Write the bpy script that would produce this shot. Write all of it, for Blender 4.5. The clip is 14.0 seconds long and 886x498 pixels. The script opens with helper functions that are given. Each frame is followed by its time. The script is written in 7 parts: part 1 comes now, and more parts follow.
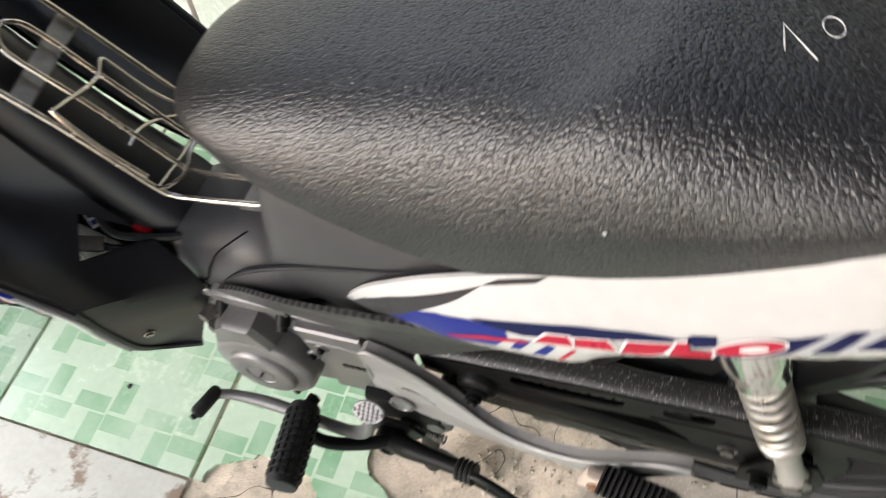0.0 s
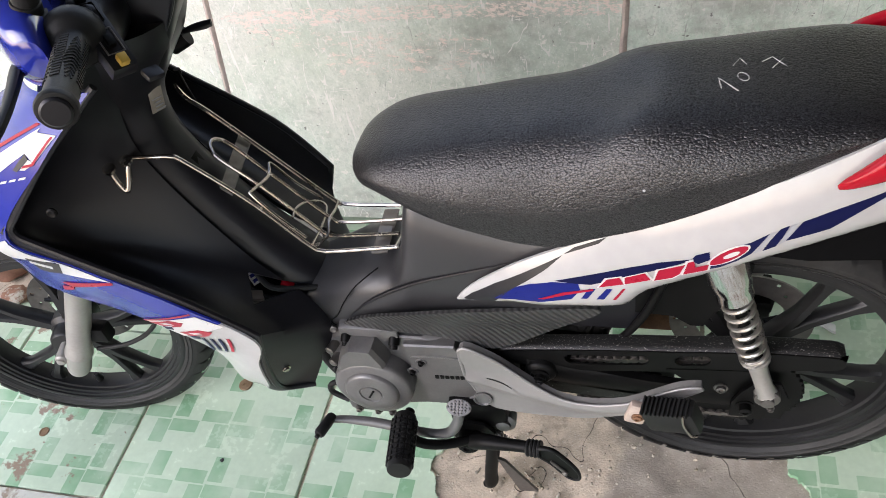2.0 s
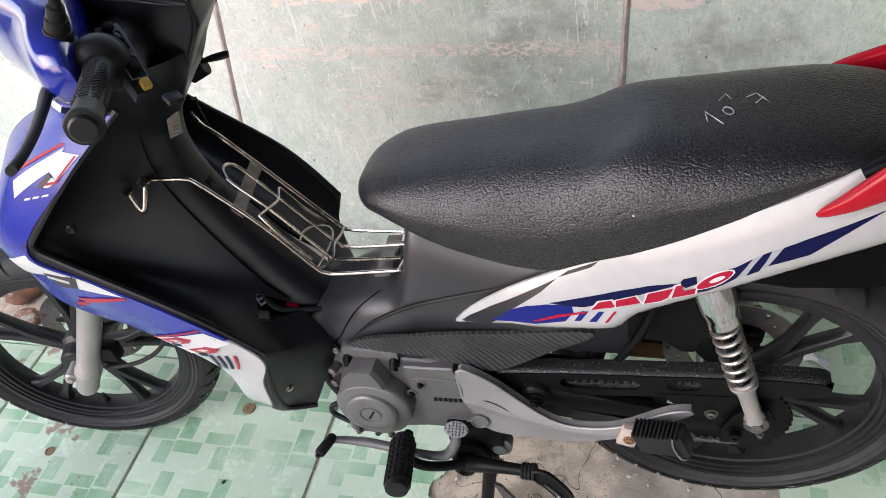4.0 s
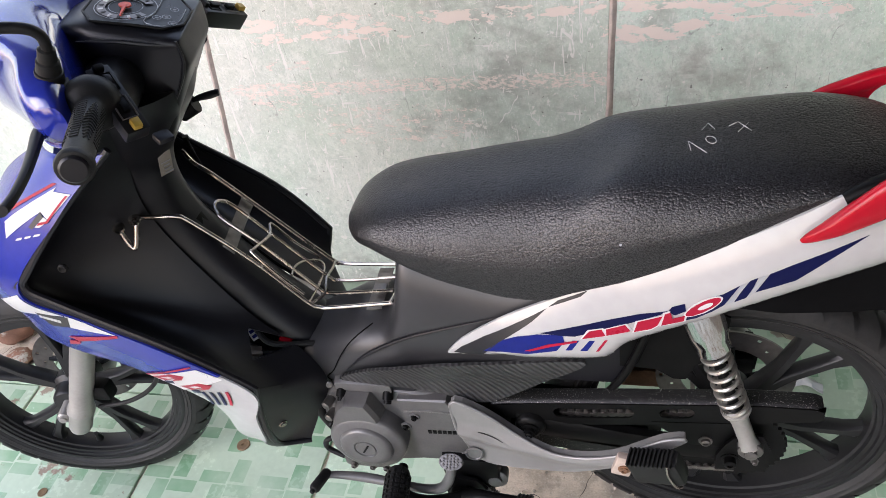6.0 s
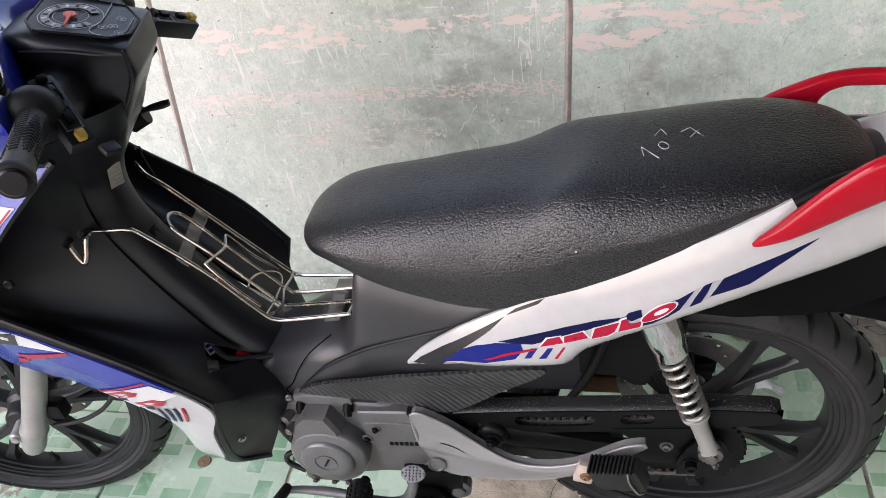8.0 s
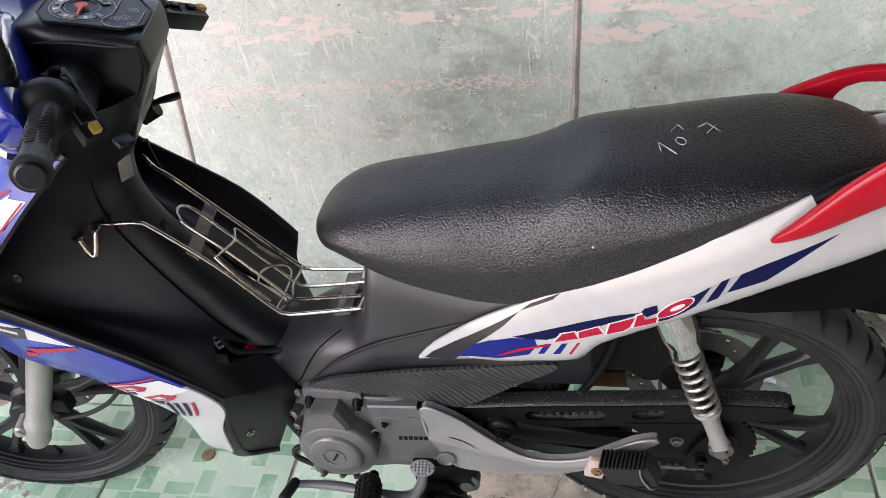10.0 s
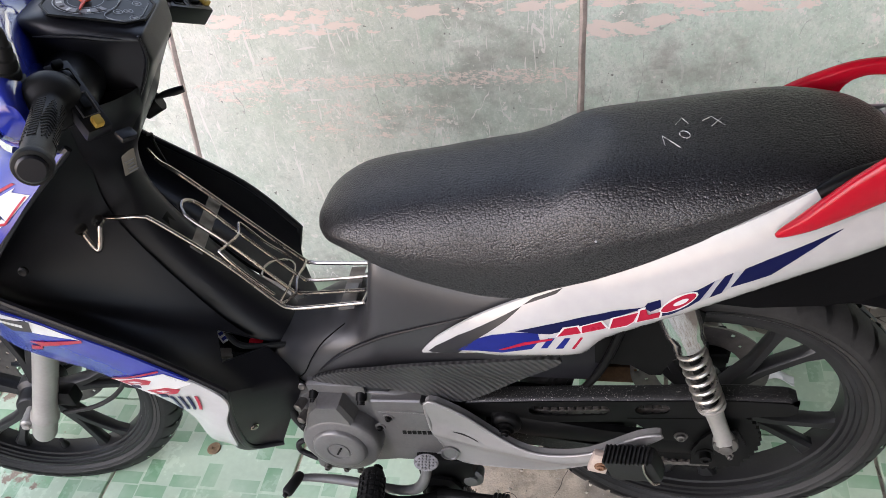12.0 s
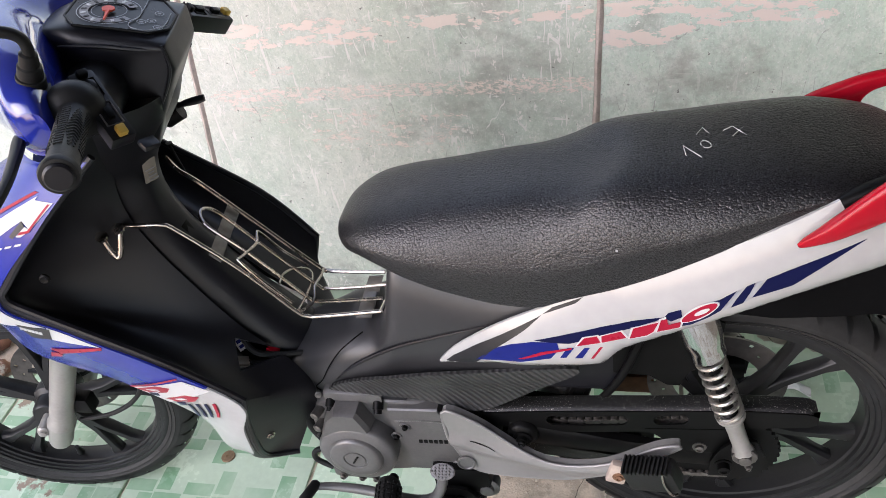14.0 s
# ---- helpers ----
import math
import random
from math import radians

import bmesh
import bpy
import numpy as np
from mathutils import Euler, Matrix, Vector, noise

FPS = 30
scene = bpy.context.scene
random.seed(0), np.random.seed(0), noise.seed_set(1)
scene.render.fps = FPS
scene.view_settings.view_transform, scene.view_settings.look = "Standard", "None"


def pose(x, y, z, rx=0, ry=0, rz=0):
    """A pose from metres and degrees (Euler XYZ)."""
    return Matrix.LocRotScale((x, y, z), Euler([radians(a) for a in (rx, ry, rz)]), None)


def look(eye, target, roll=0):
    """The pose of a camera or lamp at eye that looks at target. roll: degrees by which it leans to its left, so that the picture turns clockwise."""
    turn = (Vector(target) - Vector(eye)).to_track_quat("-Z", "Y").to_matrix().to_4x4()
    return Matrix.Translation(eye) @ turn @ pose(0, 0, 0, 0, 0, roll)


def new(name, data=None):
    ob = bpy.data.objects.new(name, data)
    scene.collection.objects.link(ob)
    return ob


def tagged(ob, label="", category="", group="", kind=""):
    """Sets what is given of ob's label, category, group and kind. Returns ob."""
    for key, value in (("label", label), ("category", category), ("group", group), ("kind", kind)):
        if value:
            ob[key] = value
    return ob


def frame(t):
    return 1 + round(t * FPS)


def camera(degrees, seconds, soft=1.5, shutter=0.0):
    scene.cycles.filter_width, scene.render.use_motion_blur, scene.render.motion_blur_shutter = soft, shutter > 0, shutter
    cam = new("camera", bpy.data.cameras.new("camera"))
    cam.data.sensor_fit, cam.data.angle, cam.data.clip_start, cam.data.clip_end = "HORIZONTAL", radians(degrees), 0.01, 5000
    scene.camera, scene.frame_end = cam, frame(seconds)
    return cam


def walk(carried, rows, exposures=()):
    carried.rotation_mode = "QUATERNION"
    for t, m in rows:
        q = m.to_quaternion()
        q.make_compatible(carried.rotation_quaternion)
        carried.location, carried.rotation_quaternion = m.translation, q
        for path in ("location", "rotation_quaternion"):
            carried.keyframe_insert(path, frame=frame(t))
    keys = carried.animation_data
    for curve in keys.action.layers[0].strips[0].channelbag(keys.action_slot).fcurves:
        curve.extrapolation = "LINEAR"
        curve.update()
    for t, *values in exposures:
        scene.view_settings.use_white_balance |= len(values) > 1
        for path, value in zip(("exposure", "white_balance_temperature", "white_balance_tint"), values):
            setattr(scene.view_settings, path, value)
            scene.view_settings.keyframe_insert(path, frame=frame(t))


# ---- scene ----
cam = camera(57.9, 14.0, soft=0.35, shutter=0.5)
PATH = [
    (0, (0.521, -0.38, 1.204), (-0.081, 0.524, -0.475), -17.9),
    (0.5, (0.506, -0.559, 1.292), (-0.083, 0.483, -0.31), -18.0),
    (1, (0.458, -0.662, 1.346), (-0.135, 0.518, -0.156), -17.8),
    (1.5, (0.459, -0.751, 1.392), (-0.074, 0.514, -0.063), -15.3),
    (2, (0.474, -0.794, 1.414), (-0.024, 0.513, -0.015), -12.8),
    (2.5, (0.493, -0.818, 1.42), (-0.005, 0.499, 0.001), -11.8),
    (3, (0.492, -0.831, 1.425), (-0.01, 0.506, 0.024), -11.2),
    (3.2, (0.492, -0.836, 1.426), (-0.016, 0.509, 0.036), -11.2),
    (5.5, (0.503, -0.844, 1.429), (-0.005, 0.58, 0.12), -11.9),
    (6, (0.504, -0.844, 1.432), (-0.006, 0.589, 0.133), -11.9),
    (6.5, (0.509, -0.84, 1.428), (0.003, 0.599, 0.135), -11.9),
    (7, (0.514, -0.837, 1.427), (0.027, 0.61, 0.136), -11.7),
    (7.5, (0.519, -0.835, 1.424), (0.06, 0.622, 0.134), -11.4),
    (7.7, (0.52, -0.835, 1.423), (0.074, 0.627, 0.133), -11.2),
    (10, (0.49, -0.834, 1.427), (0.072, 0.619, 0.117), -10.3),
    (10.5, (0.493, -0.834, 1.426), (0.064, 0.612, 0.113), -10.4),
    (11, (0.499, -0.832, 1.422), (0.065, 0.61, 0.106), -10.5),
    (11.5, (0.502, -0.829, 1.423), (0.066, 0.611, 0.106), -10.7),
    (12, (0.497, -0.832, 1.423), (0.058, 0.609, 0.108), -10.8),
    (12.5, (0.494, -0.833, 1.425), (0.05, 0.609, 0.112), -10.9),
    (13, (0.491, -0.834, 1.425), (0.04, 0.61, 0.117), -11.0),
    (13.5, (0.488, -0.835, 1.426), (0.033, 0.613, 0.124), -11.0),
    (14, (0.483, -0.835, 1.426), (0.024, 0.617, 0.13), -11.0),
]
walk(cam, [(t, look(eye, target, roll)) for t, eye, target, roll in PATH], [(0, 2.0, 6400, 17), (0.6, 1.82, 6200, 19), (1.5, 1.66, 6080, 21), (5.3, 1.55, 5950, 24), (14, 1.55, 5950, 24)])

# ---- light ----
world = bpy.data.worlds.new("daylight")
scene.world = world
world.use_nodes = True
sky = world.node_tree.nodes.new("ShaderNodeTexSky")
sky.sky_type, sky.sun_disc = "NISHITA", False
sky.sun_elevation, sky.sun_rotation = radians(31), radians(224)
sky.air_density, sky.dust_density, sky.ozone_density = 2.0, 1.0, 0.4
background = world.node_tree.nodes["Background"]
background.inputs["Strength"].default_value = 0.15
haze = world.node_tree.nodes.new("ShaderNodeHueSaturation")
haze.inputs["Saturation"].default_value = 0.65
world.node_tree.links.new(sky.outputs[0], haze.inputs["Color"])
world.node_tree.links.new(haze.outputs[0], background.inputs[0])
sun = new("sun", bpy.data.lights.new("sun", "SUN"))
sun.data.energy, sun.data.angle, sun.data.color = 0.4, radians(40), (1.0, 0.985, 0.97)
sun.matrix_world = look((-2.0, -2.1, 1.75), (0, 0, 0))


# ---- materials ----
def material(name, colour, rough=0.5, metal=0.0, vary=0.15, scale=20.0, bump=0.0, bump_scale=200.0, coat=0.0, wear=None, wear_scale=30.0, wear_at=0.62, spec=0.5):
    """A surface with two scales of variation, fine relief and, if asked, worn or dusty spots of another colour."""
    m = bpy.data.materials.new(name)
    m.use_nodes = True
    t = m.node_tree
    b = t.nodes["Principled BSDF"]
    co = t.nodes.new("ShaderNodeTexCoord")
    n1 = t.nodes.new("ShaderNodeTexNoise")
    n1.inputs["Scale"].default_value, n1.inputs["Detail"].default_value = scale, 6
    n2 = t.nodes.new("ShaderNodeTexNoise")
    n2.inputs["Scale"].default_value, n2.inputs["Detail"].default_value = scale * 9, 4
    for n in (n1, n2):
        t.links.new(co.outputs["Object"], n.inputs["Vector"])
    add = t.nodes.new("ShaderNodeMath")
    add.operation = "MULTIPLY_ADD"
    t.links.new(n1.outputs["Fac"], add.inputs[0])
    add.inputs[1].default_value = 0.65
    half = t.nodes.new("ShaderNodeMath")
    half.operation = "MULTIPLY"
    half.inputs[1].default_value = 0.35
    t.links.new(n2.outputs["Fac"], half.inputs[0])
    t.links.new(half.outputs[0], add.inputs[2])
    ramp = t.nodes.new("ShaderNodeValToRGB")
    c = np.array(colour[:3])
    ramp.color_ramp.elements[0].position, ramp.color_ramp.elements[1].position = 0.32, 0.68
    ramp.color_ramp.elements[0].color = (*np.clip(c * (1 - vary), 0, 1), 1)
    ramp.color_ramp.elements[1].color = (*np.clip(c * (1 + vary), 0, 1), 1)
    t.links.new(add.outputs[0], ramp.inputs[0])
    out = ramp.outputs[0]
    if wear:
        w = t.nodes.new("ShaderNodeTexNoise")
        w.inputs["Scale"].default_value, w.inputs["Detail"].default_value, w.inputs["Roughness"].default_value = wear_scale, 8, 0.7
        t.links.new(co.outputs["Object"], w.inputs["Vector"])
        wr = t.nodes.new("ShaderNodeValToRGB")
        wr.color_ramp.elements[0].position, wr.color_ramp.elements[1].position = wear_at, wear_at + 0.06
        t.links.new(w.outputs["Fac"], wr.inputs[0])
        mix = t.nodes.new("ShaderNodeMix")
        mix.data_type = "RGBA"
        t.links.new(wr.outputs[0], mix.inputs["Factor"])
        t.links.new(out, mix.inputs["A"])
        mix.inputs["B"].default_value = (*wear, 1)
        out = mix.outputs["Result"]
    t.links.new(out, b.inputs["Base Color"])
    rr = t.nodes.new("ShaderNodeMapRange")
    rr.inputs["To Min"].default_value, rr.inputs["To Max"].default_value = max(0.02, rough - 0.1), min(1, rough + 0.1)
    t.links.new(add.outputs[0], rr.inputs["Value"])
    t.links.new(rr.outputs[0], b.inputs["Roughness"])
    b.inputs["Metallic"].default_value = metal
    b.inputs["Coat Weight"].default_value = coat
    b.inputs["Coat Roughness"].default_value = 0.08
    b.inputs["Specular IOR Level"].default_value = spec
    if bump:
        n3 = t.nodes.new("ShaderNodeTexNoise")
        n3.inputs["Scale"].default_value, n3.inputs["Detail"].default_value = bump_scale, 3
        t.links.new(co.outputs["Object"], n3.inputs["Vector"])
        bn = t.nodes.new("ShaderNodeBump")
        bn.inputs["Strength"].default_value, bn.inputs["Distance"].default_value = bump, 0.001
        t.links.new(n3.outputs["Fac"], bn.inputs["Height"])
        t.links.new(bn.outputs[0], b.inputs["Normal"])
    return m


WHITE = material("white_paint", (0.4, 0.398, 0.395), 0.24, vary=0.08, scale=6, coat=0.5)
BLUE = material("blue_paint", (0.016, 0.026, 0.25), 0.24, vary=0.12, scale=9, coat=0.2, spec=0.25)
COWL_BLUE = material("cowl_paint", (0.016, 0.026, 0.25), 0.14, vary=0.1, scale=9, coat=1.0, spec=0.5)
NAVY = material("navy_decal", (0.003, 0.005, 0.04), 0.4, vary=0.1, spec=0.15)
BLUE_DECAL = material("blue_decal", (0.009, 0.015, 0.14), 0.3, vary=0.1, spec=0.15)
RED = material("red_paint", (0.34, 0.005, 0.014), 0.2, vary=0.08, scale=6, coat=0.3, spec=0.12)
PINK = material("red_decal", (0.31, 0.01, 0.03), 0.3, vary=0.06, spec=0.15)
DECAL_WHITE = material("white_decal", (0.55, 0.55, 0.55), 0.3, vary=0.03)
DECAL_GREY = material("grey_decal", (0.3, 0.31, 0.33), 0.35, vary=0.05)
BLACK = material("black_plastic", (0.0062, 0.0062, 0.0085), 0.38, vary=0.3, scale=7, bump=0.05, bump_scale=900, spec=0.4)
GUARD = material("mudguard_plastic", (0.004, 0.004, 0.0044), 0.5, vary=0.3, scale=9, spec=0.03)
MATT = material("matt_black_plastic", (0.022, 0.022, 0.024), 0.4, vary=0.2, scale=9, bump=0.1, bump_scale=1200, spec=0.6)
RUBBER = material("black_rubber", (0.01, 0.01, 0.01), 0.5, vary=0.25, scale=30, bump=0.15, bump_scale=500, spec=0.25)
TYRE = material("tyre_rubber", (0.02, 0.0195, 0.019), 0.54, vary=0.45, scale=14, bump=0.2, bump_scale=400, spec=0.28)
RIM = material("black_alloy", (0.013, 0.013, 0.0135), 0.38, vary=0.3, scale=18, spec=0.3)
ALLOY = material("grey_alloy_paint", (0.14, 0.136, 0.133), 0.34, 0.4, vary=0.14, scale=25, bump=0.1, bump_scale=600, wear=(0.22, 0.2, 0.18), wear_scale=22, wear_at=0.66)
SILVER = material("silver_paint", (0.23, 0.222, 0.217), 0.36, 0.3, vary=0.08, scale=12, coat=0.1, wear=(0.33, 0.31, 0.29), wear_scale=18, wear_at=0.7)
CHROME = material("chrome", (0.66, 0.65, 0.63), 0.1, 1.0, vary=0.06, scale=40)
SPRING = material("spring_steel", (0.5, 0.47, 0.43), 0.3, 0.9, vary=0.12, scale=60)
STEEL = material("steel_wire", (0.42, 0.38, 0.34), 0.25, 1.0, vary=0.2, scale=60)
BOLT = material("zinc_bolt", (0.17, 0.16, 0.15), 0.4, 0.8, vary=0.2, scale=90)
DUSTY = material("dusty_black_steel", (0.004, 0.004, 0.004), 0.5, vary=0.3, scale=30, bump=0.3, bump_scale=300, wear=(0.42, 0.4, 0.37), wear_scale=480, wear_at=0.586)
FRAME = material("frame_black", (0.004, 0.004, 0.004), 0.42, vary=0.3, scale=40, wear=(0.05, 0.042, 0.034), wear_scale=60, wear_at=0.68, spec=0.12)
FORK = material("fork_silver", (0.34, 0.325, 0.3), 0.38, 0.4, vary=0.12, scale=22, wear=(0.3, 0.27, 0.22), wear_scale=30, wear_at=0.66)
CHAIN = material("oily_chain", (0.12, 0.11, 0.1), 0.4, 0.6, vary=0.4, scale=120)
DIAL = material("grey_dial", (0.16, 0.15, 0.15), 0.3, vary=0.1)
YELLOW = material("amber_switch", (0.5, 0.33, 0.05), 0.4, vary=0.05)
CHALK = material("chalk", (0.5, 0.5, 0.5), 0.9, vary=0.1, scale=200)
PAPER = material("paper_label", (0.26, 0.235, 0.2), 0.7, vary=0.15, scale=120)
INK = material("ink", (0.03, 0.03, 0.03), 0.6, vary=0.1)
BRONZE = material("dull_brass", (0.2, 0.13, 0.07), 0.55, 0.3, vary=0.3, scale=150, bump=0.3)
TAN = material("dusty_bare_steel", (0.42, 0.34, 0.29), 0.6, 0.15, vary=0.2, scale=60, bump=0.2)
RUST = material("rusty_brown", (0.16, 0.08, 0.04), 0.8, vary=0.4, scale=60, bump=0.4)


def leather():
    """Black grained seat cover: raised pebbles a few millimetres across with narrow creases, drawn out along the seat."""
    m = material("black_leatherette", (0.0055, 0.0055, 0.0068), 0.39, vary=0.15, scale=12, spec=0.7)
    t = m.node_tree
    b = t.nodes["Principled BSDF"]
    co = t.nodes.new("ShaderNodeTexCoord")
    mp = t.nodes.new("ShaderNodeMapping")
    mp.inputs["Scale"].default_value = (300, 400, 400)
    no = t.nodes.new("ShaderNodeTexNoise")
    no.inputs["Scale"].default_value = 0.8
    vm = t.nodes.new("ShaderNodeVectorMath")
    vm.operation = "MULTIPLY_ADD"
    vm.inputs[1].default_value = (1.5, 1.5, 1.5)
    t.links.new(co.outputs["Object"], mp.inputs["Vector"])
    t.links.new(mp.outputs[0], no.inputs["Vector"])
    t.links.new(no.outputs["Color"], vm.inputs[0])
    t.links.new(mp.outputs[0], vm.inputs[2])
    vo = t.nodes.new("ShaderNodeTexVoronoi")
    vo.feature = "F1"
    vo.inputs["Scale"].default_value = 1.0
    t.links.new(vm.outputs[0], vo.inputs["Vector"])
    dome = t.nodes.new("ShaderNodeMath")
    dome.operation = "MULTIPLY"
    t.links.new(vo.outputs["Distance"], dome.inputs[0])
    t.links.new(vo.outputs["Distance"], dome.inputs[1])
    bn = t.nodes.new("ShaderNodeBump")
    bn.invert = True
    bn.inputs["Strength"].default_value, bn.inputs["Distance"].default_value = 0.9, 0.0008
    t.links.new(dome.outputs[0], bn.inputs["Height"])
    t.links.new(bn.outputs[0], b.inputs["Normal"])
    # specular drops in the creases, which puts their cavity shade into the surface
    gloss = t.nodes.new("ShaderNodeMapRange")
    gloss.interpolation_type = "SMOOTHSTEP"
    gloss.inputs["From Min"].default_value, gloss.inputs["From Max"].default_value = 0.0, 0.14
    gloss.inputs["To Min"].default_value, gloss.inputs["To Max"].default_value = 0.25, 0.92
    edge = t.nodes.new("ShaderNodeTexVoronoi")
    edge.feature = "DISTANCE_TO_EDGE"
    edge.inputs["Scale"].default_value = 1.0
    t.links.new(vm.outputs[0], edge.inputs["Vector"])
    t.links.new(edge.outputs["Distance"], gloss.inputs["Value"])
    t.links.new(gloss.outputs[0], b.inputs["Specular IOR Level"])
    return m


def carbon():
    """Dark grey moulded weave: slanting ribs a few millimetres apart."""
    m = material("carbon_weave", (0.05, 0.05, 0.05), 0.4, vary=0.15, scale=10)
    t = m.node_tree
    b = t.nodes["Principled BSDF"]
    co = t.nodes.new("ShaderNodeTexCoord")
    wv = t.nodes.new("ShaderNodeTexWave")
    mp = t.nodes.new("ShaderNodeMapping")
    mp.inputs["Rotation"].default_value = (0, radians(38), 0)
    wv.inputs["Scale"].default_value, wv.inputs["Distortion"].default_value = 36.0, 0.3
    t.links.new(co.outputs["Object"], mp.inputs["Vector"])
    t.links.new(mp.outputs[0], wv.inputs["Vector"])
    bn = t.nodes.new("ShaderNodeBump")
    bn.inputs["Strength"].default_value, bn.inputs["Distance"].default_value = 0.6, 0.002
    t.links.new(wv.outputs["Fac"], bn.inputs["Height"])
    t.links.new(bn.outputs[0], b.inputs["Normal"])
    src = b.inputs["Base Color"].links[0].from_socket
    mix = t.nodes.new("ShaderNodeMix")
    mix.data_type, mix.blend_type = "RGBA", "MULTIPLY"
    mix.inputs["Factor"].default_value = 0.7
    t.links.new(src, mix.inputs["A"])
    t.links.new(wv.outputs["Color"], mix.inputs["B"])
    t.links.new(mix.outputs["Result"], b.inputs["Base Color"])
    return m


LEATHER, CARBON = leather(), carbon()


def math_node(t, op, a, b=None, c=None):
    n = t.nodes.new("ShaderNodeMath")
    n.operation = op
    for i, v in enumerate((a, b, c)):
        if v is None:
            continue
        if isinstance(v, (int, float)):
            n.inputs[i].default_value = v
        else:
            t.links.new(v, n.inputs[i])
    return n.outputs[0]


def tile_material():
    """Glazed green floor tile: pale ground, printed darker oblongs laid like a windmill, worn and dirty in places."""
    m = material("green_floor_tile", (0.46, 0.57, 0.435), 0.26, vary=0.09, scale=9)
    t = m.node_tree
    b = t.nodes["Principled BSDF"]
    co = t.nodes.new("ShaderNodeTexCoord")
    sp = t.nodes.new("ShaderNodeSeparateXYZ")
    t.links.new(co.outputs["Object"], sp.inputs[0])
    mask = None
    for ox, oy, w, h in ((0.0, 0.0, 0.034, 0.056), (-0.037, -0.066, 0.034, 0.056), (-0.056, -0.02, 0.066, 0.029), (0.015, -0.049, 0.066, 0.029)):
        d = []
        for s, o, size in ((sp.outputs[0], ox, w), (sp.outputs[1], oy, h)):
            f = math_node(t, "FRACT", math_node(t, "MULTIPLY_ADD", s, 1 / 0.14, 0.5 - (o + 0.024) / 0.14 + 8))
            d.append(math_node(t, "LESS_THAN", math_node(t, "ABSOLUTE", math_node(t, "SUBTRACT", f, 0.5)), size / 0.28))
        one = math_node(t, "MULTIPLY", d[0], d[1])
        mask = one if mask is None else math_node(t, "MAXIMUM", mask, one)
    no = t.nodes.new("ShaderNodeTexNoise")
    no.inputs["Scale"].default_value, no.inputs["Detail"].default_value = 5, 5
    oi = t.nodes.new("ShaderNodeObjectInfo")
    va = t.nodes.new("ShaderNodeVectorMath")
    va.operation = "ADD"
    t.links.new(co.outputs["Object"], va.inputs[0])
    t.links.new(oi.outputs["Location"], va.inputs[1])
    t.links.new(va.outputs[0], no.inputs["Vector"])
    fade = t.nodes.new("ShaderNodeMapRange")
    fade.inputs["From Min"].default_value, fade.inputs["From Max"].default_value = 0.35, 0.6
    fade.inputs["To Min"].default_value, fade.inputs["To Max"].default_value = 0.08, 0.95
    t.links.new(no.outputs["Fac"], fade.inputs["Value"])
    strength = math_node(t, "MULTIPLY", mask, fade.outputs[0])
    src = b.inputs["Base Color"].links[0].from_socket
    mix = t.nodes.new("ShaderNodeMix")
    mix.data_type = "RGBA"
    t.links.new(strength, mix.inputs["Factor"])
    t.links.new(src, mix.inputs["A"])
    mix.inputs["B"].default_value = (0.2, 0.37, 0.22, 1)
    dirt = t.nodes.new("ShaderNodeTexNoise")
    dirt.inputs["Scale"].default_value, dirt.inputs["Detail"].default_value, dirt.inputs["Roughness"].default_value = 14, 9, 0.7
    t.links.new(va.outputs[0], dirt.inputs["Vector"])
    dr = t.nodes.new("ShaderNodeValToRGB")
    dr.color_ramp.elements[0].position, dr.color_ramp.elements[1].position = 0.67, 0.71
    place = t.nodes.new("ShaderNodeSeparateXYZ")
    t.links.new(va.outputs[0], place.inputs[0])
    west = math_node(t, "MINIMUM", math_node(t, "MAXIMUM", math_node(t, "MULTIPLY_ADD", place.outputs[0], -0.5, -0.29), 0.0), 0.09)
    t.links.new(math_node(t, "ADD", dirt.outputs["Fac"], west), dr.inputs[0])
    mix2 = t.nodes.new("ShaderNodeMix")
    mix2.data_type = "RGBA"
    t.links.new(dr.outputs[0], mix2.inputs["Factor"])
    t.links.new(mix.outputs["Result"], mix2.inputs["A"])
    mix2.inputs["B"].default_value = (0.26, 0.2, 0.15, 1)
    t.links.new(mix2.outputs["Result"], b.inputs["Base Color"])
    return m


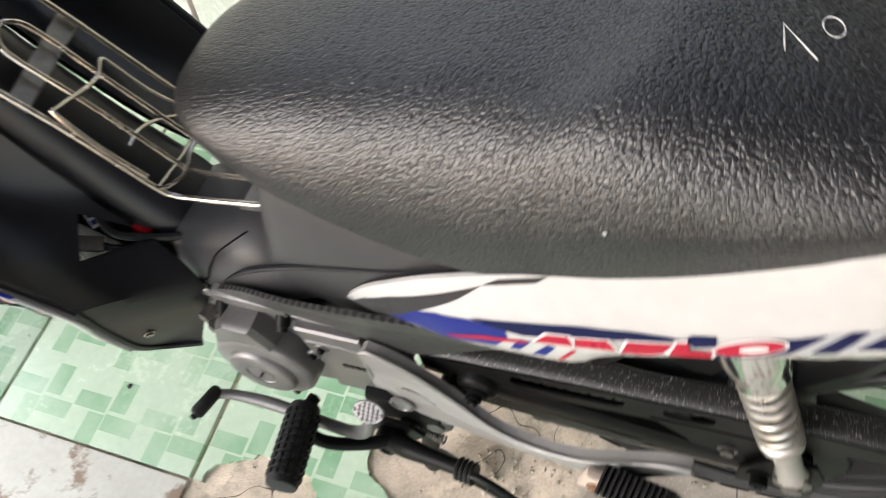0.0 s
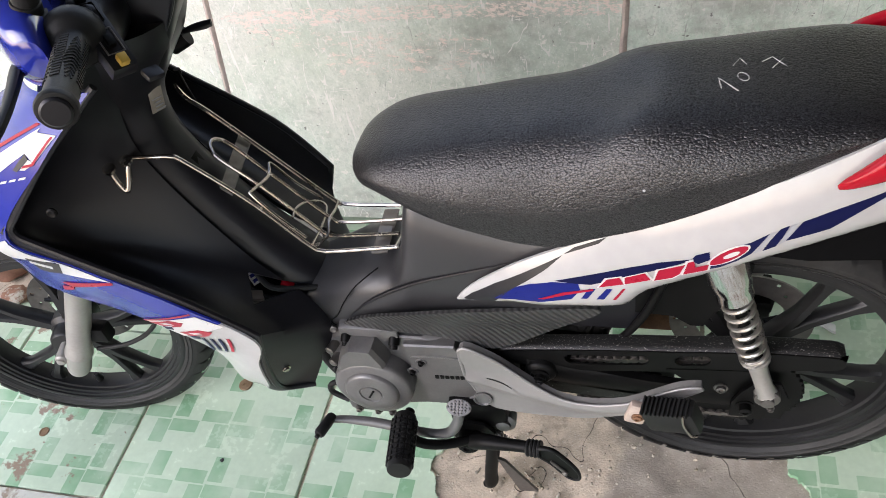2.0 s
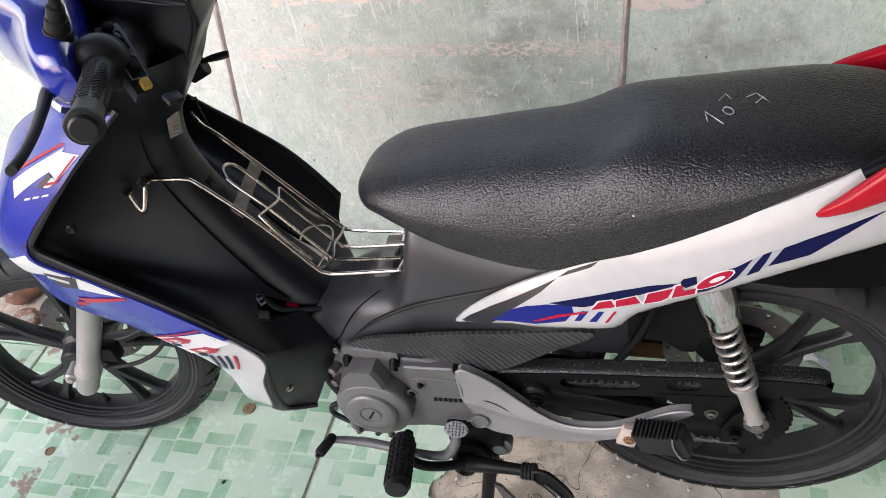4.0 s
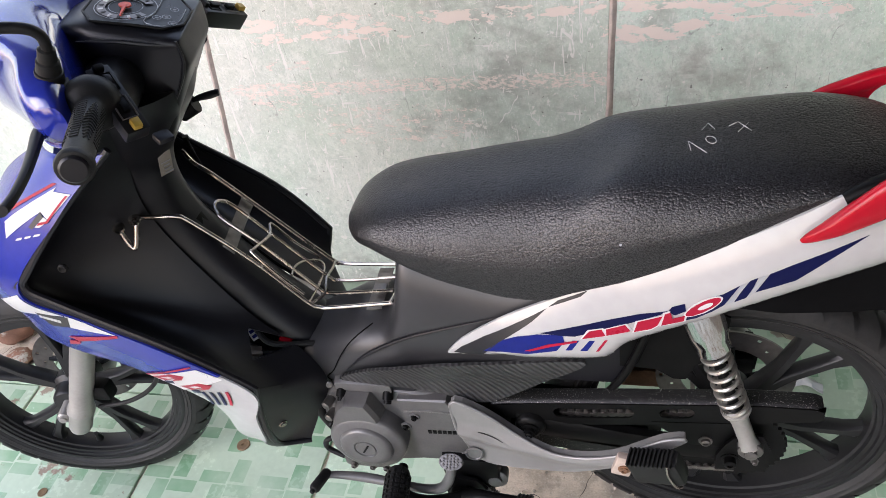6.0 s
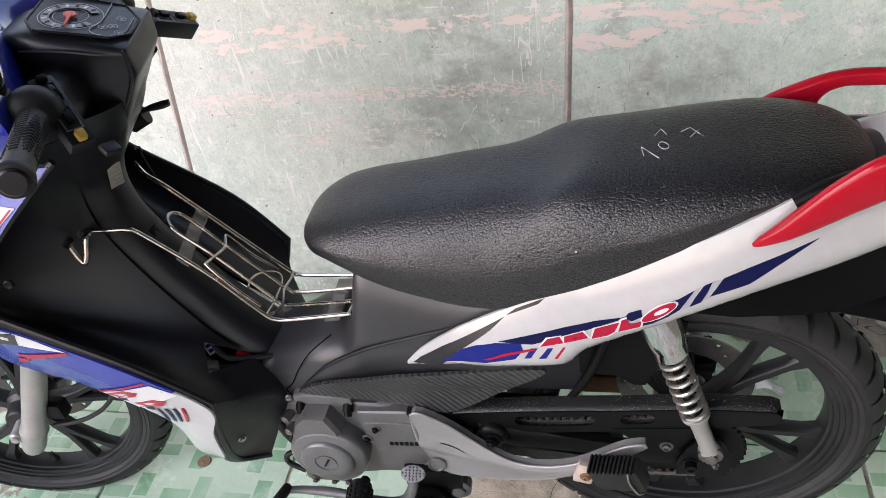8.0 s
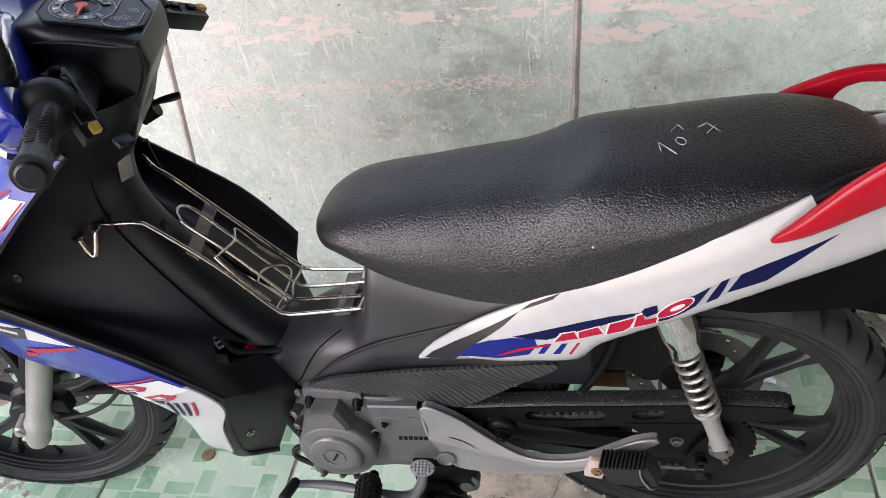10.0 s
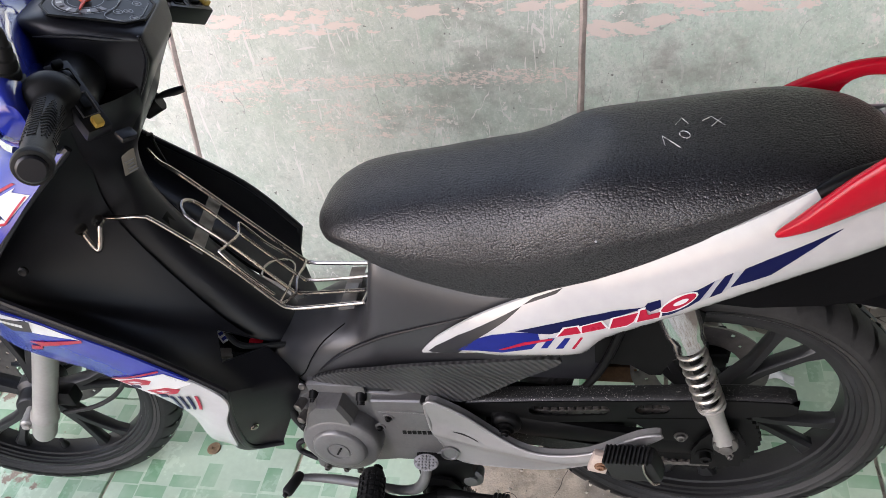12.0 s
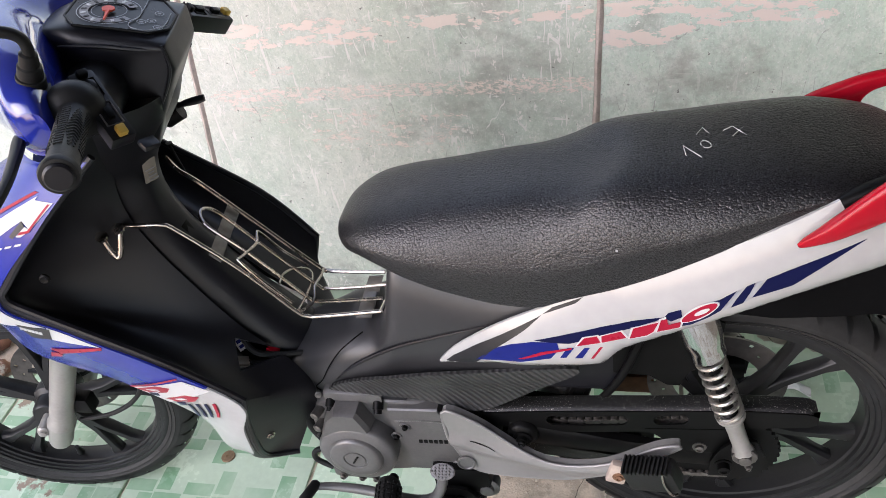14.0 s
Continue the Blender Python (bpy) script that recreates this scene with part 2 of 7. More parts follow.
def wall_material():
    """Old pale green painted board, scratched through to white, with pinkish rubbed bands and grey smudges."""
    m = material("scratched_green_paint", (0.55, 0.63, 0.53), 0.5, vary=0.14, scale=3, bump=0.15, bump_scale=250)
    t = m.node_tree
    b = t.nodes["Principled BSDF"]
    co = t.nodes.new("ShaderNodeTexCoord")
    src = b.inputs["Base Color"].links[0].from_socket

    def over(src, factor, colour):
        mix = t.nodes.new("ShaderNodeMix")
        mix.data_type = "RGBA"
        t.links.new(factor, mix.inputs["Factor"])
        t.links.new(src, mix.inputs["A"])
        mix.inputs["B"].default_value = (*colour, 1)
        return mix.outputs["Result"]

    def noise_at(scale, stretch=(1, 1, 1), turn=0.0, detail=6, rough=0.6):
        mp = t.nodes.new("ShaderNodeMapping")
        mp.inputs["Scale"].default_value = stretch
        mp.inputs["Rotation"].default_value = (0, radians(turn), 0)
        t.links.new(co.outputs["Object"], mp.inputs["Vector"])
        n = t.nodes.new("ShaderNodeTexNoise")
        n.inputs["Scale"].default_value, n.inputs["Detail"].default_value, n.inputs["Roughness"].default_value = scale, detail, rough
        t.links.new(mp.outputs[0], n.inputs["Vector"])
        return n.outputs["Fac"]

    def step(value, lo, hi):
        r = t.nodes.new("ShaderNodeMapRange")
        r.inputs["From Min"].default_value, r.inputs["From Max"].default_value = lo, hi
        t.links.new(value, r.inputs["Value"])
        return r.outputs[0]

    out = over(src, math_node(t, "MULTIPLY", step(noise_at(1.7), 0.42, 0.6), 0.7), (0.6, 0.635, 0.57))
    out = over(out, math_node(t, "MULTIPLY", step(noise_at(2.3, (1, 1, 1.4), 30), 0.5, 0.66), 0.6), (0.533, 0.62, 0.521))
    out = over(out, math_node(t, "MULTIPLY", step(noise_at(7, (1, 1, 1), 10, 9, 0.75), 0.5, 0.7), 0.5), (0.76, 0.755, 0.715))
    out = over(out, math_node(t, "MULTIPLY", step(noise_at(5.0, (1, 1, 0.8)), 0.56, 0.78), 0.6), (0.409, 0.422, 0.397))
    right = t.nodes.new("ShaderNodeSeparateXYZ")
    t.links.new(co.outputs["Object"], right.inputs[0])
    edge_x = math_node(t, "GREATER_THAN", right.outputs[0], 0.414)
    # right panel's mint paint, lightened further to offset the shade on it
    out = over(out, math_node(t, "MULTIPLY", edge_x, 0.55), (0.65, 0.775, 0.675))
    fewer = math_node(t, "MULTIPLY_ADD", edge_x, -0.7, 1.0)
    far_left = math_node(t, "LESS_THAN", right.outputs[0], 0.1)
    # pale patches at the left, colour dimmed to offset the stronger light
    out = over(out, math_node(t, "MULTIPLY", math_node(t, "MULTIPLY", far_left, step(noise_at(3.1), 0.35, 0.55)), 0.6), (0.7, 0.69, 0.64))
    # fine mottling of worn paint
    for scale, lo, hi, share, colour in ((13, 0.5, 0.66, 0.4, (0.893, 0.88, 0.831)), (11, 0.52, 0.68, 0.4, (0.446, 0.496, 0.434)), (60, 0.5, 0.66, 0.4, (0.868, 0.856, 0.794)), (95, 0.52, 0.64, 0.4, (0.446, 0.508, 0.446)), (220, 0.52, 0.68, 0.5, (0.372, 0.409, 0.372)), (260, 0.55, 0.66, 0.5, (0.93, 0.93, 0.93))):
        out = over(out, math_node(t, "MULTIPLY", step(noise_at(scale, (1, 1, 0.8), 20, 5, 0.7), lo, hi), share), colour)
    # dark hand-rubbed smudges
    out = over(out, math_node(t, "MULTIPLY", step(noise_at(4.2, (1, 1, 1.5), 15, 8, 0.68), 0.54, 0.7), 0.75), (0.298, 0.285, 0.26))
    chips = []
    for scale, stretch, turn, lo in ((70, (1, 1, 0.12), 8, 0.68), (80, (0.14, 1, 1), 5, 0.68), (80, (1, 1, 0.1), -40, 0.685), (75, (1, 1, 0.12), 35, 0.685), (90, (1, 1, 0.5), 20, 0.68)):
        chips.append(math_node(t, "MULTIPLY", step(noise_at(scale, stretch, turn, 4, 0.5), lo + 0.008, lo + 0.023), math_node(t, "MULTIPLY", fewer, 0.8)))
        out = over(out, chips[-1], (0.82, 0.79, 0.76))

    def line_at(scale, stretch, turn, width, patch, lo, hi):
        n = noise_at(scale, stretch, turn, 2, 0.4)
        line = math_node(t, "LESS_THAN", math_node(t, "ABSOLUTE", math_node(t, "SUBTRACT", n, 0.5)), width)
        return math_node(t, "MULTIPLY", line, step(noise_at(patch, (1, 1, 1), 0, 6, 0.65), lo, hi))

    for scale, stretch, turn, width, patch, lo, hi in ((16, (1, 1, 0.2), 12, 0.003, 21, 0.55, 0.58), (20, (0.25, 1, 1), 7, 0.003, 23, 0.56, 0.59), (18, (1, 1, 0.16), -42, 0.004, 9, 0.53, 0.57), (24, (1, 1, 0.22), -30, 0.004, 14, 0.54, 0.58), (34, (1, 1, 0.5), 60, 0.007, 20, 0.58, 0.62), (30, (1, 1, 0.14), 38, 0.005, 10, 0.56, 0.6)):
        chips.append(math_node(t, "MULTIPLY", math_node(t, "MULTIPLY", line_at(scale, stretch, turn, width, patch, lo, hi), fewer), 0.85))
        out = over(out, chips[-1], (0.82, 0.79, 0.76))
    out = over(out, math_node(t, "MULTIPLY", line_at(14, (1, 1, 0.3), 25, 0.004, 8, 0.56, 0.6), 0.5), (0.248, 0.248, 0.236))
    out = over(out, math_node(t, "MULTIPLY", step(noise_at(75, (1, 1, 1), 0, 3, 0.5), 0.735, 0.745), 0.8), (0.124, 0.124, 0.112))
    chips.append(math_node(t, "MULTIPLY", step(noise_at(38, (1, 1, 0.8), 30, 5, 0.65), 0.65, 0.665), 0.85))
    out = over(out, chips[-1], (0.84, 0.8, 0.76))
    sp = t.nodes.new("ShaderNodeSeparateXYZ")
    t.links.new(co.outputs["Object"], sp.inputs[0])
    for z, half, x0, x1, lo, grain in ((0.598, 0.03, -0.4, 0.4, 0.555, 110), (0.75, 0.024, -0.34, 0.8, 0.535, 34), (0.695, 0.026, 0.42, 0.6, 0.53, 30), (0.72, 0.02, -0.32, -0.02, 0.54, 45), (0.722, 0.02, 0.58, 0.8, 0.52, 28), (0.655, 0.02, -0.3, -0.22, 0.56, 60), (0.5, 0.1, -0.2, 0.12, 0.6, 75), (0.56, 0.07, -0.38, -0.2, 0.6, 60)):
        band = math_node(t, "SUBTRACT", 1.0, math_node(t, "DIVIDE", math_node(t, "ABSOLUTE", math_node(t, "SUBTRACT", sp.outputs[2], z)), half))
        band = math_node(t, "MAXIMUM", band, 0.0)
        wander = math_node(t, "MULTIPLY_ADD", noise_at(16, (1, 1, 2.5), 0, 6, 0.7), 0.3, math_node(t, "SUBTRACT", sp.outputs[0], 0.15))
        inside = math_node(t, "MULTIPLY", math_node(t, "GREATER_THAN", wander, x0), math_node(t, "LESS_THAN", wander, x1))
        n = noise_at(grain * 1.2, (0.45, 1, 1), 3, 10, 0.64 if grain < 50 else 0.82)
        f = step(math_node(t, "MULTIPLY_ADD", math_node(t, "MINIMUM", math_node(t, "MULTIPLY", band, 1.8), 1.0), 0.22, math_node(t, "SUBTRACT", n, 0.16)), lo, lo + 0.025)
        f = math_node(t, "MULTIPLY", f, math_node(t, "MULTIPLY", inside, math_node(t, "GREATER_THAN", band, 0.001)))
        chips.append(f)
        out = over(out, math_node(t, "MULTIPLY", f, 0.95), (0.83, 0.715, 0.655))
    t.links.new(out, b.inputs["Base Color"])
    # the paint is broken away in the chips, so they lie a little deeper
    hole = chips[0]
    for c in chips[1:]:
        hole = math_node(t, "MAXIMUM", hole, c)
    bn = t.nodes.new("ShaderNodeBump")
    bn.invert = True
    bn.inputs["Strength"].default_value, bn.inputs["Distance"].default_value = 0.45, 0.0012
    t.links.new(hole, bn.inputs["Height"])
    t.links.new(b.inputs["Normal"].links[0].from_socket, bn.inputs["Normal"])
    t.links.new(bn.outputs[0], b.inputs["Normal"])
    return m


TILE, WALL = tile_material(), wall_material()
CONCRETE = material("broken_mortar", (0.5, 0.42, 0.33), 0.92, vary=0.3, scale=26, bump=1.0, bump_scale=260, wear=(0.37, 0.31, 0.24), wear_scale=11, wear_at=0.53)


def two_mortars(m):
    """Sandy rubble passes into a smoother slab of grey cement, with a wandering border and stains of its own."""
    t = m.node_tree
    b = t.nodes["Principled BSDF"]
    co = t.nodes.new("ShaderNodeTexCoord")
    sp = t.nodes.new("ShaderNodeSeparateXYZ")
    t.links.new(co.outputs["Object"], sp.inputs[0])

    def noise_of(scale, detail, rough):
        n = t.nodes.new("ShaderNodeTexNoise")
        n.inputs["Scale"].default_value, n.inputs["Detail"].default_value, n.inputs["Roughness"].default_value = scale, detail, rough
        t.links.new(co.outputs["Object"], n.inputs["Vector"])
        return n.outputs["Fac"]

    src = b.inputs["Base Color"].links[0].from_socket
    edge_at = math_node(t, "ADD", sp.outputs[0], math_node(t, "MULTIPLY_ADD", noise_of(6, 5, 0.6), 0.3, -0.15))
    slab = t.nodes.new("ShaderNodeMapRange")
    slab.inputs["From Min"].default_value, slab.inputs["From Max"].default_value = 0.4, 0.46
    t.links.new(edge_at, slab.inputs["Value"])
    grey = t.nodes.new("ShaderNodeValToRGB")
    grey.color_ramp.elements[0].position, grey.color_ramp.elements[1].position = 0.36, 0.66
    grey.color_ramp.elements[0].color, grey.color_ramp.elements[1].color = (0.17, 0.15, 0.13, 1), (0.38, 0.34, 0.29, 1)
    t.links.new(noise_of(9, 9, 0.68), grey.inputs[0])
    mix = t.nodes.new("ShaderNodeMix")
    mix.data_type = "RGBA"
    t.links.new(math_node(t, "MULTIPLY", slab.outputs[0], 0.85), mix.inputs["Factor"])
    t.links.new(src, mix.inputs["A"])
    t.links.new(grey.outputs[0], mix.inputs["B"])
    # hairline cracks and pale grit
    crack = math_node(t, "LESS_THAN", math_node(t, "ABSOLUTE", math_node(t, "SUBTRACT", noise_of(3.2, 3, 0.5), 0.5)), 0.0012)
    dark = t.nodes.new("ShaderNodeMix")
    dark.data_type = "RGBA"
    t.links.new(crack, dark.inputs["Factor"])
    t.links.new(mix.outputs["Result"], dark.inputs["A"])
    dark.inputs["B"].default_value = (0.07, 0.055, 0.045, 1)
    grit = t.nodes.new("ShaderNodeMix")
    grit.data_type = "RGBA"
    t.links.new(math_node(t, "GREATER_THAN", noise_of(330, 2, 0.5), 0.69), grit.inputs["Factor"])
    t.links.new(dark.outputs["Result"], grit.inputs["A"])
    grit.inputs["B"].default_value = (0.55, 0.5, 0.43, 1)
    t.links.new(grit.outputs["Result"], b.inputs["Base Color"])


two_mortars(CONCRETE)
WORN = material("worn_white_tile", (0.62, 0.62, 0.55), 0.6, vary=0.12, scale=10, bump=0.2, wear=(0.3, 0.225, 0.165), wear_scale=9, wear_at=0.515)
# grey for the added unseen roof and walls, dark to dim reflections
UNSEEN_GREY = material("unseen_blocker_grey", (0.12, 0.125, 0.135), 0.8, vary=0.2, scale=2, bump=0.3)
# dark tone of the added upper wall, chosen for the seat's reflection
UPPER_DARK = material("unseen_upper_dark", (0.07, 0.07, 0.072), 0.85, vary=0.25, scale=4, bump=0.4, bump_scale=90)
GROUT = material("pinkish_mortar_joint", (0.54, 0.45, 0.41), 0.9, vary=0.25, scale=40, bump=0.6, bump_scale=150)


# ---- mesh helpers ----
def part(name, bm, mat, parent=None, label="", sharp=38.0):
    """Links a bmesh as one smooth-shaded mesh object with sharp creases kept, under parent."""
    bmesh.ops.remove_doubles(bm, verts=bm.verts, dist=1e-6)
    bmesh.ops.recalc_face_normals(bm, faces=bm.faces)
    for f in bm.faces:
        f.smooth = True
    for e in bm.edges:
        if len(e.link_faces) == 2 and e.calc_face_angle(0) > radians(sharp):
            e.smooth = False
    me = bpy.data.meshes.new(name)
    bm.to_mesh(me)
    bm.free()
    me.materials.append(mat)
    ob = new(name, me)
    if parent:
        ob.parent = parent
    if label:
        tagged(ob, label)
    return ob


def spline(points, n=6, closed=False):
    """Catmull-Rom points through the given ones."""
    p = [np.array(q, float) for q in points]
    k = len(p)
    out = []
    for i in range(k if closed else k - 1):
        a, b, c, d = (p[j % k] if closed else p[min(max(j, 0), k - 1)] for j in (i - 1, i, i + 1, i + 2))
        for s in range(n):
            u = s / n
            out.append(0.5 * (2 * b + (c - a) * u + (2 * a - 5 * b + 4 * c - d) * u * u + (3 * b - a - 3 * c + d) * u ** 3))
    if not closed:
        out.append(p[-1])
    return out


def skin(bm, rings, closed=True, caps=True):
    vs = [[bm.verts.new(tuple(q)) for q in r] for r in rings]
    n = len(vs[0])
    for a, b in zip(vs, vs[1:]):
        for i in range(n if closed else n - 1):
            j = (i + 1) % n
            bm.faces.new((a[i], a[j], b[j], b[i]))
    if caps and closed:
        bm.faces.new(vs[0])
        bm.faces.new(vs[-1])
    return vs


def tube(bm, points, r, n=10, smooth=5, flat=1.0):
    """A round bar along a path; r may be one radius or one per point."""
    rs = [r] * len(points) if isinstance(r, (int, float)) else list(r)
    if smooth > 1 and len(points) > 2:
        both = spline([(*p, q) for p, q in zip(points, rs)], smooth)
    else:
        both = [np.array((*p, q), float) for p, q in zip(points, rs)]
    pts, rs = [Vector(q[:3]) for q in both], [q[3] for q in both]
    up = None
    rings = []
    for i, p in enumerate(pts):
        d = (pts[min(i + 1, len(pts) - 1)] - pts[max(i - 1, 0)]).normalized()
        if up is None:
            up = d.orthogonal().normalized()
        up = (up - d * up.dot(d)).normalized()
        side = d.cross(up)
        rings.append([p + (up * math.cos(a) + side * math.sin(a) * flat) * rs[i] for a in (2 * math.pi * k / n for k in range(n))])
    skin(bm, rings)
    return bm


def lathe(bm, profile, centre, axis=(0, -1, 0), n=32):
    """A turned body: profile of (radius, along) round an axis."""
    axis = Vector(axis).normalized()
    u = Vector((0, 0, 1)) if abs(axis.z) < 0.9 else Vector((1, 0, 0))
    u = (u - axis * u.dot(axis)).normalized()
    w = axis.cross(u)
    c = Vector(centre)
    rings = [[c + axis * h + (u * math.cos(a) + w * math.sin(a)) * max(r, 1e-4) for a in (2 * math.pi * k / n for k in range(n))] for r, h in profile]
    skin(bm, rings)
    return bm


def box(bm, centre, size, m=None, bevel=0.0):
    q = bmesh.ops.create_cube(bm, size=1.0)
    mat = Matrix.Translation(centre) @ (m or Matrix()) @ Matrix.Diagonal((*size, 1))
    bmesh.ops.transform(bm, matrix=mat, verts=q["verts"])
    if bevel:
        es = list({e for v in q["verts"] for e in v.link_edges})
        bmesh.ops.bevel(bm, geom=es, offset=bevel, segments=2, affect="EDGES", profile=0.6)
    return bm


def sheet(bm, outline, fn, thick=0.003, step=0.02):
    """A panel: an outline in (x, z), cut into small faces, laid on the surface y = fn(x, z), with thickness inward."""
    tmp = bmesh.new()
    f = tmp.faces.new([tmp.verts.new((p[0], 0, p[1])) for p in outline])
    xs, zs = [p[0] for p in outline], [p[1] for p in outline]
    for lo, hi, no in ((min(xs), max(xs), (1, 0, 0)), (min(zs), max(zs), (0, 0, 1))):
        k = 1
        while lo + k * step < hi:
            c = lo + k * step
            bmesh.ops.bisect_plane(tmp, geom=tmp.verts[:] + tmp.edges[:] + tmp.faces[:], plane_co=(c * no[0], 0, c * no[2]), plane_no=no, dist=1e-5)
            k += 1
    bmesh.ops.triangulate(tmp, faces=[q for q in tmp.faces if len(q.verts) > 4])
    for v in tmp.verts:
        v.co.y = fn(v.co.x, v.co.z)
    if thick:
        got = bmesh.ops.extrude_face_region(tmp, geom=tmp.faces[:])
        for v in (g for g in got["geom"] if isinstance(g, bmesh.types.BMVert)):
            v.co.y += thick if fn(v.co.x, v.co.z) < 0 else -thick
    me = bpy.data.meshes.new("tmp")
    tmp.to_mesh(me)
    tmp.free()
    bm.from_mesh(me)
    bpy.data.meshes.remove(me)
    return bm


def mirror(bm):
    for v in bm.verts:
        v.co.y = -v.co.y
    return bm


def curve(table):
    """A smooth function through (x, value) pairs."""
    xs, ys = (np.array(v, float) for v in zip(*table))
    slope = np.diff(ys) / np.diff(xs)
    tan = np.concatenate(([slope[0]], np.where(slope[1:] * slope[:-1] > 0, (slope[1:] + slope[:-1]) / 2, 0.0), [slope[-1]]))
    for k in range(len(slope)):
        # no overshoot between neighbours
        most = 3 * abs(slope[k])
        tan[k], tan[k + 1] = (math.copysign(min(abs(v), most), v) for v in (tan[k], tan[k + 1]))

    def at(x):
        x = min(max(x, xs[0]), xs[-1])
        k = min(max(int(np.searchsorted(xs, x)) - 1, 0), len(slope) - 1)
        h = xs[k + 1] - xs[k]
        u = (x - xs[k]) / h
        return float(ys[k] * (1 + 2 * u) * (1 - u) ** 2 + tan[k] * h * u * (1 - u) ** 2 + ys[k + 1] * u * u * (3 - 2 * u) + tan[k + 1] * h * u * u * (u - 1))

    return at


# ---- setting ----
def ground():
    bm = bmesh.new()
    bmesh.ops.create_grid(bm, x_segments=150, y_segments=80, size=0.5, matrix=Matrix.Translation((0.1, 0.0, 0)) @ Matrix.Diagonal((2.4, 1.18, 1, 1)))
    for v in bm.verts:
        n = noise.noise(v.co * 9) * 0.006 + noise.noise(v.co * 30) * 0.004 + noise.noise(v.co * 80) * 0.0015
        edge = min(1.0, (1.2 - abs(v.co.x - 0.1)) * 6, (0.59 - abs(v.co.y)) * 6)
        v.co.z = -0.008 + max(0.0, edge) * min(n, 0.0065)
    rim = [e for e in bm.edges if e.is_boundary]
    out = bmesh.ops.extrude_edge_only(bm, edges=rim)["geom"]
    for v in (g for g in out if isinstance(g, bmesh.types.BMVert)):
        v.co.x = 0.1 + (v.co.x - 0.1) * 25
        v.co.y *= 45
    return tagged(part("ground", bm, CONCRETE), "rough brown mortar bed under broken floor tiles", "floor", kind="structure")


ground()


def spoilt(x, y):
    """Where the tiles are broken away down to the mortar."""
    p = Vector((x, y, 0.0))
    wob = noise.noise(p * 7) * 0.3 + noise.noise(p * 22) * 0.16 + noise.noise(p * 60) * 0.06
    a = ((x - 0.42) / 0.34) ** 2 + ((y + 0.06) / 0.2) ** 2
    b = ((x + 0.05) / 0.12) ** 2 + ((y + 0.27) / 0.1) ** 2
    c = ((x - 1.05) / 0.35) ** 2 + ((y - 0.56) / 0.13) ** 2
    d = ((x + 1.15) / 0.2) ** 2 + ((y - 0.4) / 0.16) ** 2
    return min(a, b, c, d) + wob < 1.0


SIZE, GY, PITCH = 0.414, -0.025, 0.419
JOINTS = (-1.84, -1.43, -1.01, -0.595, -0.177, 0.207, 0.59, 0.973, 1.36, 1.75)
floor = new("floor")
tagged(floor, "pale green patterned floor tiles, cracked and worn", "floor", kind="structure")
whole = None
for i in range(len(JOINTS) - 1):
    for j in range(-3, 2):
        cx, cy, sx = (JOINTS[i] + JOINTS[i + 1]) / 2, GY + j * PITCH, (JOINTS[i + 1] - JOINTS[i] - 0.009) / SIZE
        low = j <= -1
        hurt = any(spoilt(cx + u * SIZE * sx / 8, cy + v * SIZE / 8) for u in range(-4, 5) for v in range(-4, 5))
        if hurt:
            bm = bmesh.new()
            n = 46
            bmesh.ops.create_grid(bm, x_segments=n, y_segments=n, size=SIZE / 2)
            gone = [f for f in bm.faces if spoilt(cx + f.calc_center_median().x * sx, cy + f.calc_center_median().y)]
            bmesh.ops.delete(bm, geom=gone, context="FACES")
            if not bm.faces:
                bm.free()
                continue
            inner_rim = [v for v in bm.verts if v.is_boundary and max(abs(v.co.x), abs(v.co.y)) < SIZE / 2 - 0.002]
            for _ in range(4):
                bmesh.ops.smooth_vert(bm, verts=inner_rim, factor=0.5, use_axis_x=True, use_axis_y=True)
            for v in bm.verts:
                if v.is_boundary and max(abs(v.co.x), abs(v.co.y)) < SIZE / 2 - 0.002:
                    v.co += Vector((random.uniform(-1, 1), random.uniform(-1, 1), 0)) * 0.0028
            up = bmesh.ops.extrude_face_region(bm, geom=bm.faces[:])["geom"]
            for v in (g for g in up if isinstance(g, bmesh.types.BMVert)):
                v.co.z -= 0.012
            ob = part("tile", bm, WORN if low and cx < -0.2 else TILE, floor)
        elif whole and not low:
            ob = new("tile", whole)
            ob.parent = floor
        else:
            bm = bmesh.new()
            box(bm, (0, 0, -0.006), (SIZE, SIZE, 0.012), bevel=0.0015)
            ob = part("tile", bm, WORN if low else TILE, floor)
            if not low:
                whole = ob.data
        ob.scale = (sx, 1, 1)
        ob.location = (cx, cy, random.uniform(-0.0006, 0.0006))
        ob.rotation_euler = (0, 0, random.uniform(-0.004, 0.004))


